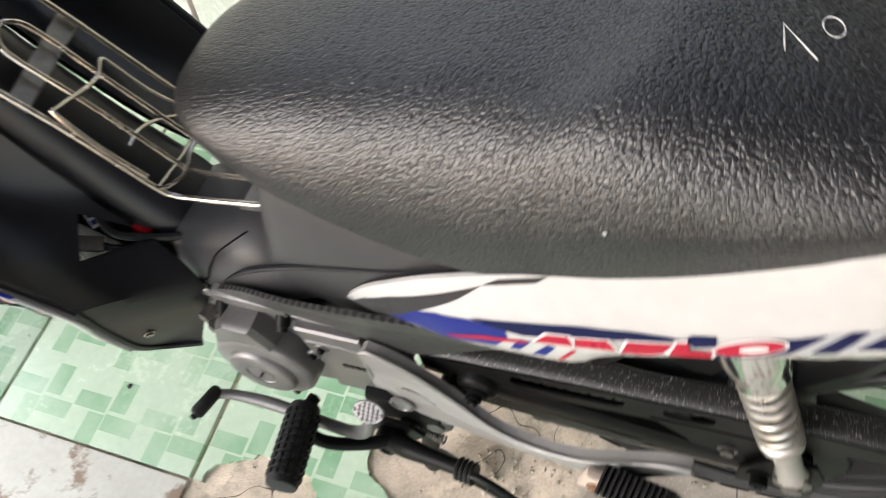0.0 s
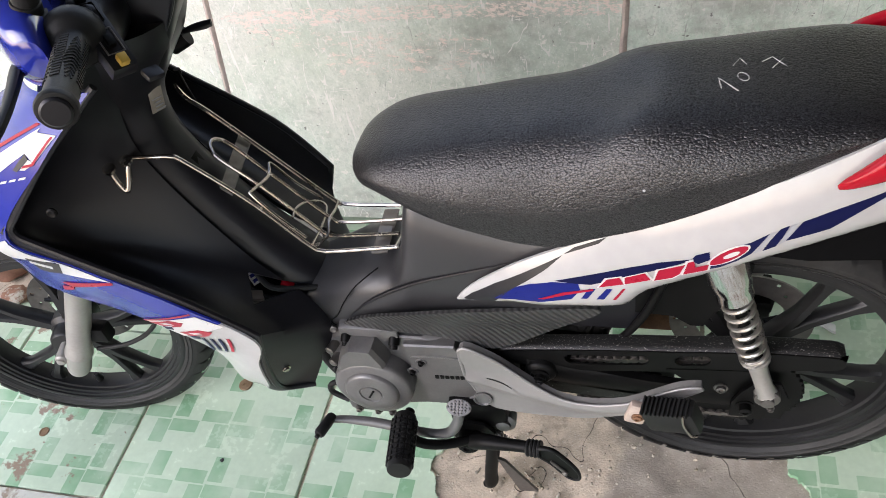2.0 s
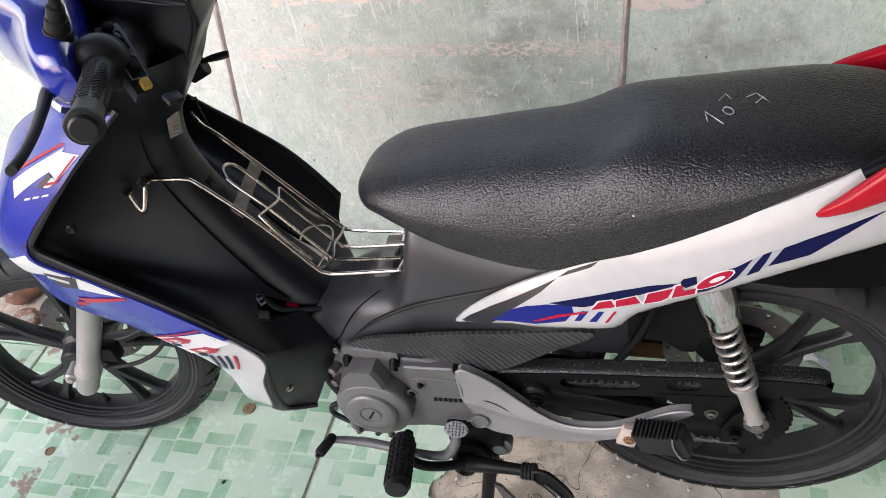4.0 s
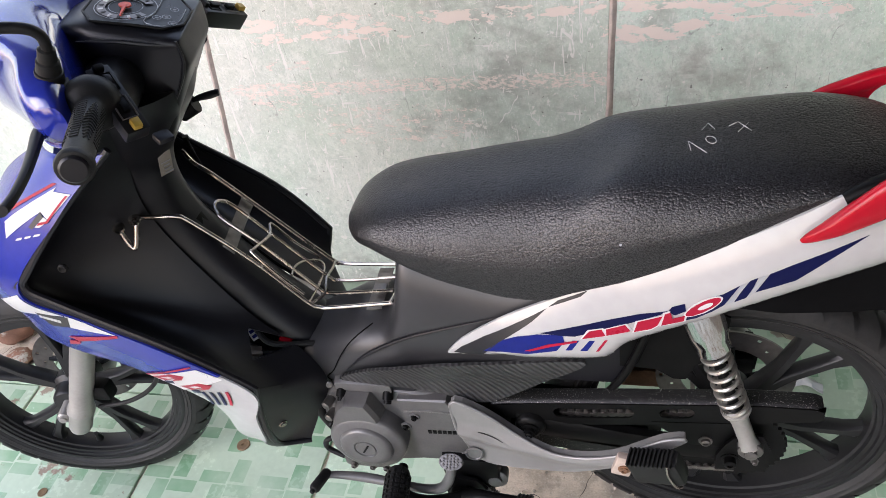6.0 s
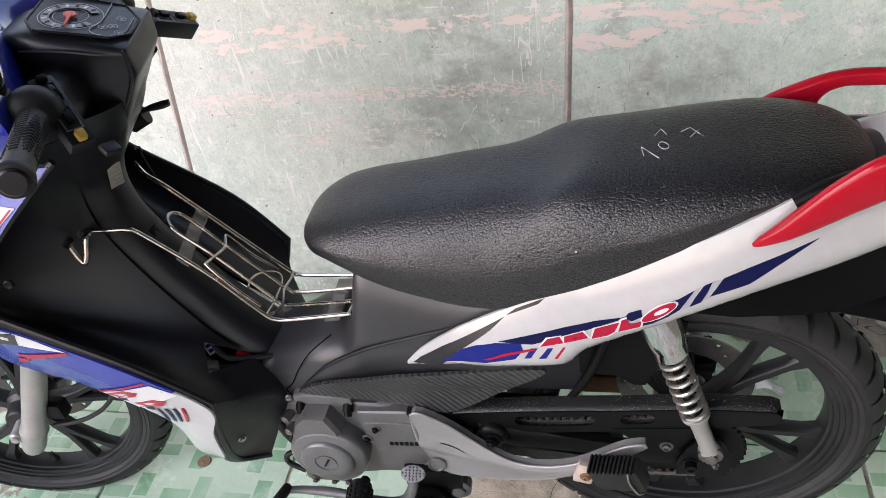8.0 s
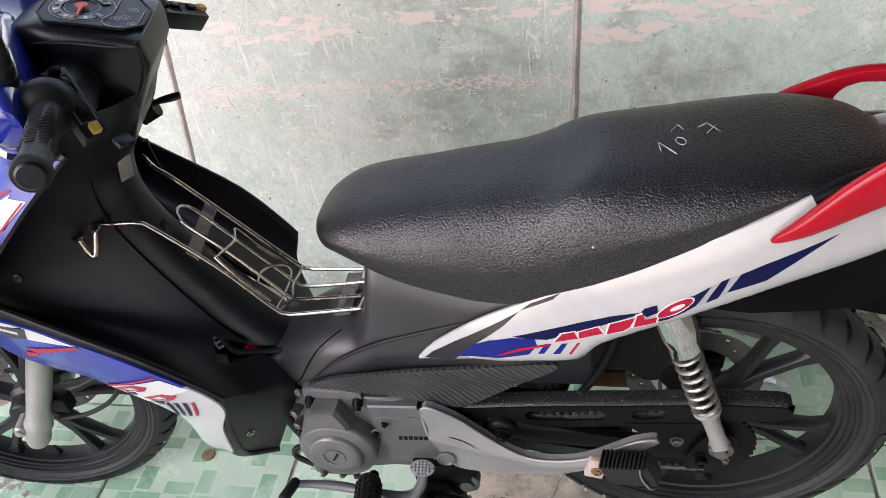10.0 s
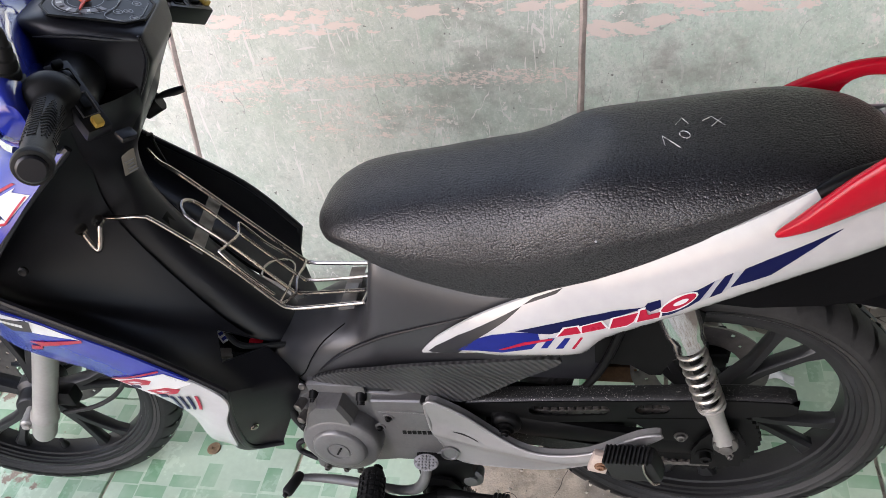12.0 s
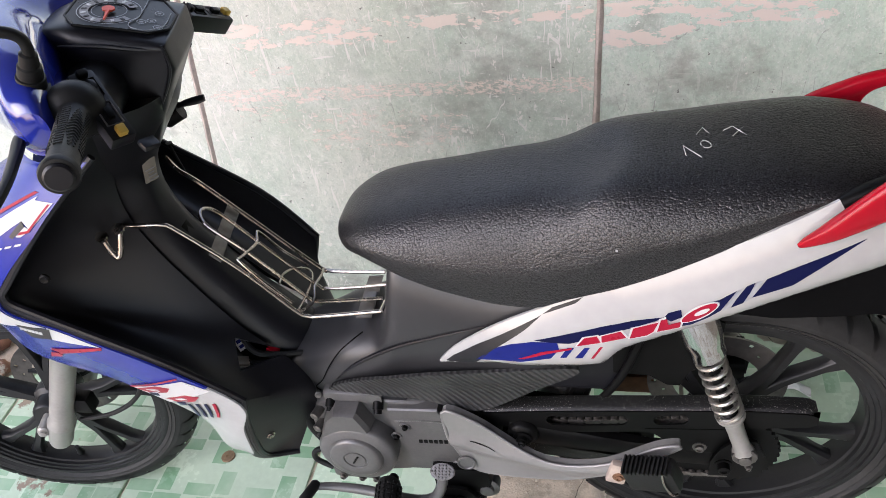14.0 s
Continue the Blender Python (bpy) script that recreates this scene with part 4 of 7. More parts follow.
hood_rows = [(-0.03, 0.03, 0.95, 1.05), (-0.015, 0.04, 0.92, 1.064), (0.015, 0.055, 0.895, 1.069), (0.035, 0.063, 0.868, 1.066), (0.06, 0.067, 0.878, 1.06), (0.09, 0.068, 0.92, 1.052), (0.112, 0.067, 0.954, 1.0445), (0.128, 0.066, 0.979, 1.0385), (0.1345, 0.0645, 0.989, 1.0355), (0.138, 0.058, 0.995, 1.034), (0.1395, 0.03, 1.0, 1.03)]
bm = bmesh.new()
rings = []
for x, w, z0, z1 in spline(hood_rows, 5):
    ring = []
    for k in range(64):
        a = 2 * math.pi * k / 64
        z = (z0 + z1) / 2 + (z1 - z0) / 2 * math.copysign(abs(math.sin(a)) ** 0.32, math.sin(a))
        ring.append((x, w * math.copysign(abs(math.cos(a)) ** 0.32, math.cos(a)) * max(0.5, 1.03 - 0.4 * max(0.0, (1.045 - z) / 0.16)), z))
    rings.append(ring)
skin(bm, rings)
HANDLE = part("handlebar_cover", headed(bm), BLACK, bike, "black plastic handlebar cover")
for s in (-1, 1):
    bm = bmesh.new()
    tube(bm, [(0.1345, 0.0635 * s, 1.034), (0.133, 0.061 * s, 1.005), (0.121, 0.058 * s, 0.98), (0.102, 0.054 * s, 0.952)], [0.0015, 0.0028, 0.0026, 0.001], 8)
    part("cover_ridge", headed(bm), BLACK, HANDLE)
    bm = bmesh.new()
    tube(bm, [(0.012, 0.062 * s, 1.052), (0.06, 0.0665 * s, 1.047), (0.1, 0.066 * s, 1.036), (0.132, 0.06 * s, 1.026)], [0.001, 0.0028, 0.0028, 0.0012], 8)
    part("cover_ridge", headed(bm), BLACK, HANDLE)
    bm = bmesh.new()
    tube(bm, [(0.025, 0.03 * s, 0.985), (0.034, 0.07 * s, 0.988), (0.04, 0.1 * s, 0.994), (0.044, 0.13 * s, 1.004), (0.046, 0.146 * s, 1.01), (0.047, 0.15 * s, 1.012)], [0.046, 0.046, 0.044, 0.04, 0.034, 0.018], 24, 5, 0.8)
    part("handlebar_arm", headed(bm), BLACK, bike)
bm = bmesh.new()
rings = []
for y, xf, xr, z0, z1 in spline([(-0.2, 0.005, 0.036, 1.0, 1.04), (-0.19, -0.01, 0.036, 0.985, 1.052), (-0.165, -0.03, 0.034, 0.965, 1.065), (-0.12, -0.055, 0.028, 0.945, 1.08), (-0.06, -0.12, 0.006, 0.94, 1.09), (0.0, -0.17, -0.012, 0.935, 1.095), (0.06, -0.12, 0.006, 0.94, 1.09), (0.12, -0.055, 0.028, 0.945, 1.08), (0.165, -0.03, 0.034, 0.965, 1.065), (0.19, -0.01, 0.036, 0.985, 1.052), (0.2, 0.005, 0.036, 1.0, 1.04)], 4):
    rings.append([((xf + xr) / 2 + (xr - xf) / 2 * math.copysign(abs(math.cos(a)) ** 0.7, math.cos(a)), y, (z0 + z1) / 2 + (z1 - z0) / 2 * math.copysign(abs(math.sin(a)) ** 0.8, math.sin(a))) for a in (2 * math.pi * k / 28 for k in range(28))])
skin(bm, rings)
part("headlight_cowl", headed(bm), COWL_BLUE, bike, "glossy blue headlight cowl")


def grip(s):
    """Grip with flange and end weight. s: -1 near side, 1 far side."""
    a, b = Vector((0.05, 0.158 * s, 1.015)), Vector((0.1, 0.328 * s, 1.036))
    bm = bmesh.new()
    d = (b - a).normalized()
    L = (b - a).length
    lathe(bm, [(0.015, -0.024), (0.03, -0.018), (0.0335, -0.008), (0.034, 0.0), (0.032, 0.009), (0.027, 0.016), (0.02, 0.0205), (0.0168, 0.026), (0.0158, 0.07), (0.016, L - 0.02), (0.017, L - 0.014), (0.0192, L - 0.011), (0.02, L - 0.004), (0.0185, L), (0.0145, L + 0.001)], a, d, 32)
    g = part("grip", headed(bm), RUBBER, bike, "black rubber handlebar grip")
    bm = bmesh.new()
    lathe(bm, [(0.0145, L - 0.002), (0.0148, L + 0.003), (0.0125, L + 0.005), (0.004, L + 0.0052)], a, d, 28)
    part("end_weight", headed(bm), BLACK, g)
    bm = bmesh.new()
    side = d.orthogonal().normalized()
    other = d.cross(side)
    for k in range(4):
        # four fields of slanting ridges with a plain diamond between them
        for q in range(13):
            h = 0.034 + q * 0.0078
            if h > L - 0.028:
                break
            half = 0.52 * (1 - abs((q - 6) / 9))
            row = []
            for j in range(6):
                u = j / 5 * 2 - 1
                ang = 2 * math.pi * k / 4 + half * u
                row.append(a + d * (h + 0.008 * abs(u)) + (side * math.cos(ang) + other * math.sin(ang)) * 0.0163)
            tube(bm, row, 0.0011, 5, 1)
    for k in range(4):
        for q in range(16):
            h = 0.032 + q * 0.0066
            if h > L - 0.026:
                break
            ang = 2 * math.pi * (k + 0.5) / 4
            n = side * math.cos(ang) + other * math.sin(ang)
            box(bm, a + d * h + n * 0.0162, (0.0014, 0.0036, 0.009), Matrix((n, d, n.cross(d))).transposed().to_4x4())
    part("grip_ribs", headed(bm), RUBBER, g)


grip(-1)
grip(1)

# front fork
for y in (-0.078, 0.078):
    turn = Matrix.Translation(FRONT) @ Matrix.Rotation(STEER, 4, "Z")
    foot = turn @ Vector((0.012, y, -0.045))
    mid = turn @ Vector((0.17, y, 0.28))
    top = turn @ Vector((0.26, y, 0.46))
    d = (top - foot).normalized()
    bm = bmesh.new()
    lathe(bm, [(0.014, 0.0), (0.02, 0.004), (0.0225, 0.012), (0.0232, 0.055), (0.0262, 0.06), (0.0262, 0.07), (0.0225, 0.077), (0.0225, 0.3), (0.024, 0.302), (0.024, 0.33), (0.018, 0.335)], foot, d, 24)
    leg = part("fork_leg", bm, FORK, bike, "dusty silver fork leg")
    bm = bmesh.new()
    lathe(bm, [(0.0145, 0.33), (0.0145, 0.52)], foot, d, 20)
    part("fork_tube", bm, CHROME, leg)
    bm = bmesh.new()
    ax = turn.to_3x3() @ Vector((0, -1 if y < 0 else 1, 0))
    c = turn @ Vector((0, y, 0))
    lathe(bm, [(0.01, -0.03), (0.0125, -0.03), (0.0125, 0.008), (0.01, 0.011), (0.007, 0.011), (0.007, 0.015), (0.002, 0.016)], c, ax, 20)
    part("axle_boss", bm, FORK, leg)

# rear shocks
for s in (-1, 1):
    a, b = Vector((0.552, 0.098 * s, 0.69)), Vector((0.645, 0.108 * s, 0.385))
    d = (b - a).normalized()
    bm = bmesh.new()
    lathe(bm, [(0.012, 0.0), (0.022, 0.003), (0.0255, 0.01), (0.0268, 0.022), (0.0272, 0.062), (0.0268, 0.07), (0.0245, 0.082), (0.0238, 0.088), (0.0238, 0.1), (0.022, 0.1025), (0.02, 0.1), (0.012, 0.096)], a, d, 40)
    shock = part("shock_absorber", bm, CHROME, bike, "chrome shock absorber with bare coil spring", 30)
    bm = bmesh.new()
    side = d.orthogonal().normalized()
    other = d.cross(side)
    turns, n = 7.3, 220
    pts = []
    for k in range(n):
        u = k / (n - 1)
        ang = 2 * math.pi * turns * u
        pts.append(a + d * (0.098 + 0.132 * u) + (side * math.cos(ang) + other * math.sin(ang)) * 0.0178)
    tube(bm, pts, 0.0034, 8, 1)
    part("coil_spring", bm, SPRING, shock)
    bm = bmesh.new()
    lathe(bm, [(0.004, 0.09), (0.008, 0.092), (0.008, 0.22), (0.012, 0.224)], a, d, 20)
    part("damper_rod", bm, FRAME, shock)
    bm = bmesh.new()
    lathe(bm, [(0.01, 0.224), (0.0205, 0.228), (0.0205, 0.233), (0.0165, 0.236), (0.0135, 0.244), (0.0125, 0.265), (0.0125, 0.3), (0.016, 0.312), (0.008, 0.32)], a, d, 20)
    part("lower_stem", bm, FORK, shock)
    bm = bmesh.new()
    lathe(bm, [(0.016, -0.016), (0.018, -0.012), (0.018, 0.008), (0.015, 0.01), (0.0095, 0.01), (0.0095, 0.016), (0.007, 0.017), (0.002, 0.017)], b, (0, s, 0), 12)
    part("lower_bolt", bm, BOLT, shock)

# ---- parts of the motorcycle, continued ----
# stripes on the side panel
def on_panel(outline, mat, lift=0.0007):
    return decal(outline, mat, PANEL, panel_face, lift)


on_panel([(0.226, 0.564), (0.272, 0.577), (0.3, 0.611), (0.35, 0.655), (0.37, 0.676), (0.325, 0.645), (0.277, 0.611), (0.24, 0.58)], BLACK)
on_panel([(0.372, 0.678), (0.415, 0.7), (0.424, 0.709), (0.385, 0.689)], BLACK)
on_panel([(0.2744, 0.5863), (0.3067, 0.617), (0.3278, 0.6286), (0.3557, 0.638), (0.3897, 0.642), (0.3921, 0.6311), (0.3806, 0.6137), (0.34, 0.602), (0.3049, 0.5955)], BLUE_DECAL)
on_panel([(0.36, 0.641), (0.43, 0.6665), (0.4854, 0.6885), (0.523, 0.698), (0.5125, 0.6913), (0.4744, 0.673), (0.4296, 0.652), (0.406, 0.6425), (0.3912, 0.6415)], NAVY, 0.001)
on_panel([(0.3366, 0.6075), (0.3693, 0.6243), (0.4086, 0.6358), (0.4085, 0.633), (0.3752, 0.6215), (0.3445, 0.6085)], PINK, 0.0012)
on_panel([(0.3928, 0.6162), (0.4027, 0.6348), (0.4115, 0.6357), (0.401, 0.6171)], BLUE_DECAL)
on_panel([(0.4121, 0.6171), (0.4247, 0.6371), (0.4319, 0.6378), (0.4217, 0.618)], BLUE_DECAL)
on_panel([(0.4327, 0.6179), (0.4446, 0.64), (0.4481, 0.6403), (0.4366, 0.6182)], PINK)
on_panel([(0.5099, 0.6739), (0.5544, 0.6887), (0.5731, 0.7022), (0.5789, 0.7118), (0.5541, 0.6971), (0.5257, 0.6836)], NAVY, 0.001)
on_panel([(0.5215, 0.697), (0.5262, 0.7045), (0.541, 0.711), (0.5425, 0.7), (0.53, 0.692)], NAVY, 0.001)
on_panel([(0.573, 0.7023), (0.5852, 0.7133), (0.6008, 0.7437), (0.583, 0.7294), (0.5744, 0.7252)], NAVY, 0.001)
on_panel([(0.587, 0.7135), (0.5945, 0.719), (0.61, 0.75), (0.6025, 0.7445)], DECAL_GREY, 0.001)
on_panel([(0.5962, 0.7186), (0.6026, 0.7347), (0.6113, 0.7509), (0.62, 0.7561), (0.6153, 0.7417), (0.609, 0.7266)], NAVY)
on_panel([(0.6105, 0.728), (0.617, 0.7345), (0.631, 0.761), (0.6215, 0.757)], DECAL_GREY, 0.001)
on_panel([(0.6185, 0.7356), (0.6321, 0.7617), (0.6553, 0.7742), (0.6912, 0.7915), (0.7288, 0.811), (0.7073, 0.793), (0.6605, 0.7526)], NAVY)


def badge(outline, grow=0.0026):
    """A slanting red shape with a pale border."""
    cx, cz = (sum(v) / len(outline) for v in zip(*outline))
    wide = []
    for x, z in outline:
        d = math.hypot(x - cx, z - cz)
        wide.append((x + (x - cx) / d * grow, z + (z - cz) / d * grow))
    on_panel(wide, DECAL_WHITE, 0.0015)
    on_panel(outline, PINK, 0.0021)


badge([(0.4152, 0.6405), (0.425, 0.654), (0.4408, 0.659), (0.4457, 0.649)])
badge([(0.4468, 0.6494), (0.4465, 0.6595), (0.4704, 0.671), (0.4772, 0.6615)])
badge([(0.4813, 0.6605), (0.4855, 0.6775), (0.5155, 0.69), (0.5124, 0.6817), (0.5098, 0.6745), (0.5018, 0.6675)])
badge([(0.5141, 0.6745), (0.5181, 0.6935), (0.5249, 0.6965), (0.527, 0.687), (0.5417, 0.6935), (0.5404, 0.684)])
badge([(0.5618 + 0.0196 * math.cos(a) + 0.002 * math.sin(a), 0.709 + 0.0128 * math.cos(a) + 0.0098 * math.sin(a)) for a in (2 * math.pi * k / 18 for k in range(18))])
on_panel([(0.5645 + 0.0085 * math.cos(a), 0.711 + 0.0052 * math.cos(a) + 0.0035 * math.sin(a)) for a in (2 * math.pi * k / 14 for k in range(14))], DECAL_WHITE, 0.0027)

# red grab rail and white tail
bm = bmesh.new()
half = [(0.66, -0.129, 0.806, 0.0025), (0.668, -0.13, 0.812, 0.006), (0.687, -0.13, 0.825, 0.0105), (0.714, -0.13, 0.847, 0.017), (0.747, -0.129, 0.874, 0.023), (0.785, -0.127, 0.899, 0.026), (0.835, -0.12, 0.913, 0.018), (0.89, -0.105, 0.918, 0.014), (0.94, -0.075, 0.92, 0.012), (0.965, -0.04, 0.92, 0.012), (0.97, 0.0, 0.92, 0.012)]
path = [(x, y, z - 0.16 * (y + 0.13), h) for x, y, z, h in half]
path += [(0.965, 0.04, 0.893, 0.012), (0.935, 0.078, 0.884, 0.012), (0.885, 0.108, 0.873, 0.0115), (0.84, 0.12, 0.866, 0.011), (0.814, 0.124, 0.864, 0.011), (0.79, 0.125, 0.8625, 0.0105), (0.765, 0.125, 0.855, 0.012), (0.74, 0.125, 0.844, 0.013), (0.715, 0.125, 0.834, 0.012), (0.695, 0.125, 0.827, 0.008), (0.682, 0.125, 0.823, 0.003)]
rings = []
pts = spline(path, 5)
for i, p in enumerate(pts):
    d = Vector(pts[min(i + 1, len(pts) - 1)][:3]) - Vector(pts[max(i - 1, 0)][:3])
    side = d.cross(Vector((0, 0, 1))).normalized()
    up = side.cross(d).normalized()
    h = p[3]
    t = min(0.009, h * 0.8)
    rings.append([Vector(p[:3]) + side * t * math.copysign(abs(math.cos(a)) ** 0.7, math.cos(a)) + up * h * math.copysign(abs(math.sin(a)) ** 0.7, math.sin(a)) for a in (2 * math.pi * k / 16 for k in range(16))])
skin(bm, rings)
RAIL = part("grab_rail", bm, RED, bike, "glossy red cast grab rail", 60)
bm = bmesh.new()
# the far end is one cast web down to its mount
web = spline([(0.69, 0.8), (0.69, 0.822), (0.715, 0.833), (0.74, 0.844), (0.765, 0.856), (0.786, 0.86), (0.774, 0.8485), (0.766, 0.84), (0.7615, 0.828), (0.759, 0.8)], 3, True)
skin(bm, [[(x, y, z) for x, z in web] for y in (0.1175, 0.1325)])
part("rail_web", bm, RED, RAIL)
# black bar added to fill the dark gap between seat end and rail
bm = bmesh.new()
tube(bm, [(0.701, -0.106, 0.8445), (0.715, -0.103, 0.851), (0.735, -0.1, 0.86), (0.77, -0.095, 0.872), (0.82, -0.08, 0.88)], [0.009, 0.011, 0.012, 0.011, 0.009], 12, 4)
part("rail_gap_bar", bm, FRAME, RAIL, "black bar filling the dark gap between seat and rail")
bm = bmesh.new()
rings = []
for x, w, zb, zt in spline([(0.8, 0.085, 0.79, 0.84), (0.86, 0.075, 0.81, 0.866), (0.92, 0.06, 0.83, 0.882), (0.97, 0.045, 0.855, 0.892), (1.0, 0.02, 0.875, 0.89)], 4):
    rings.append([(x, w * math.copysign(abs(math.cos(a)) ** 0.6, math.cos(a)), (zb + zt) / 2 + (zt - zb) / 2 * math.copysign(abs(math.sin(a)) ** 0.6, math.sin(a))) for a in (2 * math.pi * k / 20 for k in range(20))])
skin(bm, rings)
part("tail_cover", bm, WHITE, bike, "glossy white tail cover")
# rear mudguard
bm = bmesh.new()
rings = []
for k in range(15):
    a = radians(150 - k * 5.6)
    w = 0.062 - 0.00045 * k
    rings.append([(REAR.x + (0.325 - 0.0336 * u ** 4) * math.cos(a), w * u, REAR.z + (0.325 - 0.0336 * u ** 4) * math.sin(a)) for u in np.linspace(-1, 1, 9)])
for x, z in ((0.745, 0.661), (0.785, 0.661), (0.83, 0.65), (0.9, 0.629), (0.96, 0.606)):
    rings.append([(x, 0.056 * u, z - 0.033 * u ** 4) for u in np.linspace(-1, 1, 9)])
skin(bm, rings, closed=False)
got = bmesh.ops.extrude_face_region(bm, geom=bm.faces[:])["geom"]
for v in (g for g in got if isinstance(g, bmesh.types.BMVert)):
    v.co += Vector((0, 0, 0.003))
part("rear_mudguard", bm, GUARD, bike, "black plastic rear mudguard", 60)
bm = bmesh.new()
sheet(bm, [(0.58, 0.655), (0.66, 0.645), (0.74, 0.652), (0.78, 0.66), (0.85, 0.7), (0.9, 0.83), (0.85, 0.815), (0.77, 0.768), (0.69, 0.724), (0.62, 0.684)], lambda x, z: -0.085, 0.003)
part("mudguard_side", bm, GUARD, bike)
bm = bmesh.new()
sheet(bm, [(0.58, 0.655), (0.66, 0.645), (0.74, 0.652), (0.78, 0.66), (0.85, 0.7), (0.9, 0.83), (0.85, 0.815), (0.77, 0.768), (0.69, 0.724), (0.62, 0.684)], lambda x, z: 0.085, 0.003)
part("mudguard_side", bm, GUARD, bike)

# frame and parts behind the covers
bm = bmesh.new()
tube(bm, [(-0.2, 0, 0.72), (-0.1, 0, 0.5), (0.05, 0, 0.44), (0.2, 0, 0.45), (0.3, 0, 0.42)], 0.028, 12)
FR = part("frame", bm, FRAME, bike, "black steel frame tubes")
for s in (-1, 1):
    bm = bmesh.new()
    tube(bm, [(0.22, 0.06 * s, 0.45), (0.33, 0.07 * s, 0.52), (0.45, 0.075 * s, 0.6), (0.6, 0.075 * s, 0.7), (0.75, 0.06 * s, 0.76)], 0.009, 10)
    part("rear_tube", bm, FRAME, FR)
    bm = bmesh.new()
    tube(bm, [(0.5, 0.075 * s, 0.6), (0.47, 0.07 * s, 0.5), (0.43, 0.06 * s, 0.42), (0.38, 0.06 * s, 0.37)], 0.006, 10)
    part("stay", bm, FRAME, FR)
bm = bmesh.new()
box(bm, (0.4, 0.0, 0.52), (0.14, 0.13, 0.13), bevel=0.015)
part("air_box", bm, BLACK, bike)
bm = bmesh.new()
sheet(bm, [(0.39, 0.505), (0.47, 0.5), (0.51, 0.497), (0.535, 0.478), (0.552, 0.478), (0.565, 0.51), (0.6, 0.545), (0.605, 0.61), (0.57, 0.632), (0.48, 0.635), (0.4, 0.6)], lambda x, z: -0.064, 0.003)
part("inner_guard", bm, FRAME, bike, "black inner mudguard plate")
bm = bmesh.new()
box(bm, (0.478, 0.075, 0.31), (0.088, 0.012, 0.042), bevel=0.004)
part("splash_plate", bm, RUST, bike, "muddy brown splash plate")
bm = bmesh.new()
box(bm, (0.556, -0.03, 0.485), (0.035, 0.003, 0.03), Matrix.Rotation(-0.2, 4, "Y"), bevel=0.001)
part("bracket", bm, BOLT, bike)

# chain case
CASE_Y = -0.093


def plate(bm, outline, y0, y1, bevel=0.0):
    rings = [[(x, y0, z) for x, z in outline], [(x, y1, z) for x, z in outline]]
    skin(bm, rings)
    return bm


case_top = curve([(0.26, 0.424), (0.29, 0.428), (0.378, 0.438), (0.463, 0.446), (0.503, 0.449), (0.591, 0.457), (0.66, 0.462), (0.715, 0.462), (0.73, 0.46), (0.738, 0.455)])
case_low = curve([(0.26, 0.395), (0.375, 0.389), (0.47, 0.398), (0.588, 0.412), (0.678, 0.427), (0.715, 0.432), (0.73, 0.435), (0.738, 0.441)])
bm = bmesh.new()
slots = [(0.358, 0.48), (0.516, 0.566)]


def slot_half(x):
    """Half height of the slots with their rounded ends."""
    for s0, s1 in slots:
        d = min(x - s0, s1 - x)
        if d >= 0:
            return 0.011 * math.sqrt(max(0.0, 1 - max(0.0, 1 - d / 0.011) ** 2))
    return 0.0


cuts = sorted({0.26, 0.738, *(v for s in slots for v in s), *np.linspace(0.26, 0.738, 150).round(4)})
for a, b in zip(cuts, cuts[1:]):
    mid = case_low(a) + 0.027, case_low(b) + 0.027
    ha, hb = slot_half(a), slot_half(b)
    for q in ([(a, case_low(a)), (b, case_low(b)), (b, mid[1] - hb), (a, mid[0] - ha)], [(a, mid[0] + ha), (b, mid[1] + hb), (b, case_top(b)), (a, case_top(a))]):
        bm.faces.new([bm.verts.new((x, CASE_Y, z)) for x, z in q])
bmesh.ops.remove_doubles(bm, verts=bm.verts, dist=1e-5)
got = bmesh.ops.extrude_face_region(bm, geom=bm.faces[:])["geom"]
for v in (g for g in got if isinstance(g, bmesh.types.BMVert)):
    v.co.y += 0.003
CASE = part("chain_case", bm, FRAME, bike, "black steel chain case, dusty on top")
bm = bmesh.new()
rings = []
for x in np.linspace(0.262, 0.7375, 60):
    zt = case_top(x)
    rings.append([(x, CASE_Y + 0.0, zt - 0.003), (x, CASE_Y + 0.003, zt + 0.001), (x, CASE_Y + 0.01, zt + 0.004), (x, CASE_Y + 0.028, zt + 0.003), (x, CASE_Y + 0.031, zt), (x, CASE_Y + 0.028, zt - 0.004)])
skin(bm, rings)
part("case_top", bm, DUSTY, CASE, "top face thick with pale dust")
bm = bmesh.new()
plate(bm, [(0.505, 0.41), (0.542, 0.378), (0.558, 0.352), (0.606, 0.357), (0.626, 0.392), (0.63, 0.42)], CASE_Y - 0.001, CASE_Y + 0.003)
part("case_flange", bm, FRAME, CASE)


def bolt(x, y, z, r=0.008, parent=None, sides=6, out=0.006, mat=BOLT):
    bm = bmesh.new()
    lathe(bm, [(r * 1.5, 0.0), (r * 1.5, 0.0015), (r, 0.0018), (r, out), (r * 0.8, out + 0.001), (r * 0.5, out + 0.001), (r * 0.45, out - 0.001), (0.0005, out - 0.001)], (x, y, z), (0, -1, 0), sides if sides > 6 else 12)
    return part("bolt", bm, mat, parent or bike)


bm = bmesh.new()
lathe(bm, [(0.0075, -0.002), (0.0075, 0.0012), (0.005, 0.0015), (0.0048, 0.004), (0.003, 0.0045), (0.0005, 0.003)], (-0.0872, -0.1372, 0.393), (0.66, -0.7, -0.28), 14)
part("screw", bm, STEEL, bike, "bright steel screw")
bolt(0.584, CASE_Y - 0.001, 0.374, 0.007, CASE)
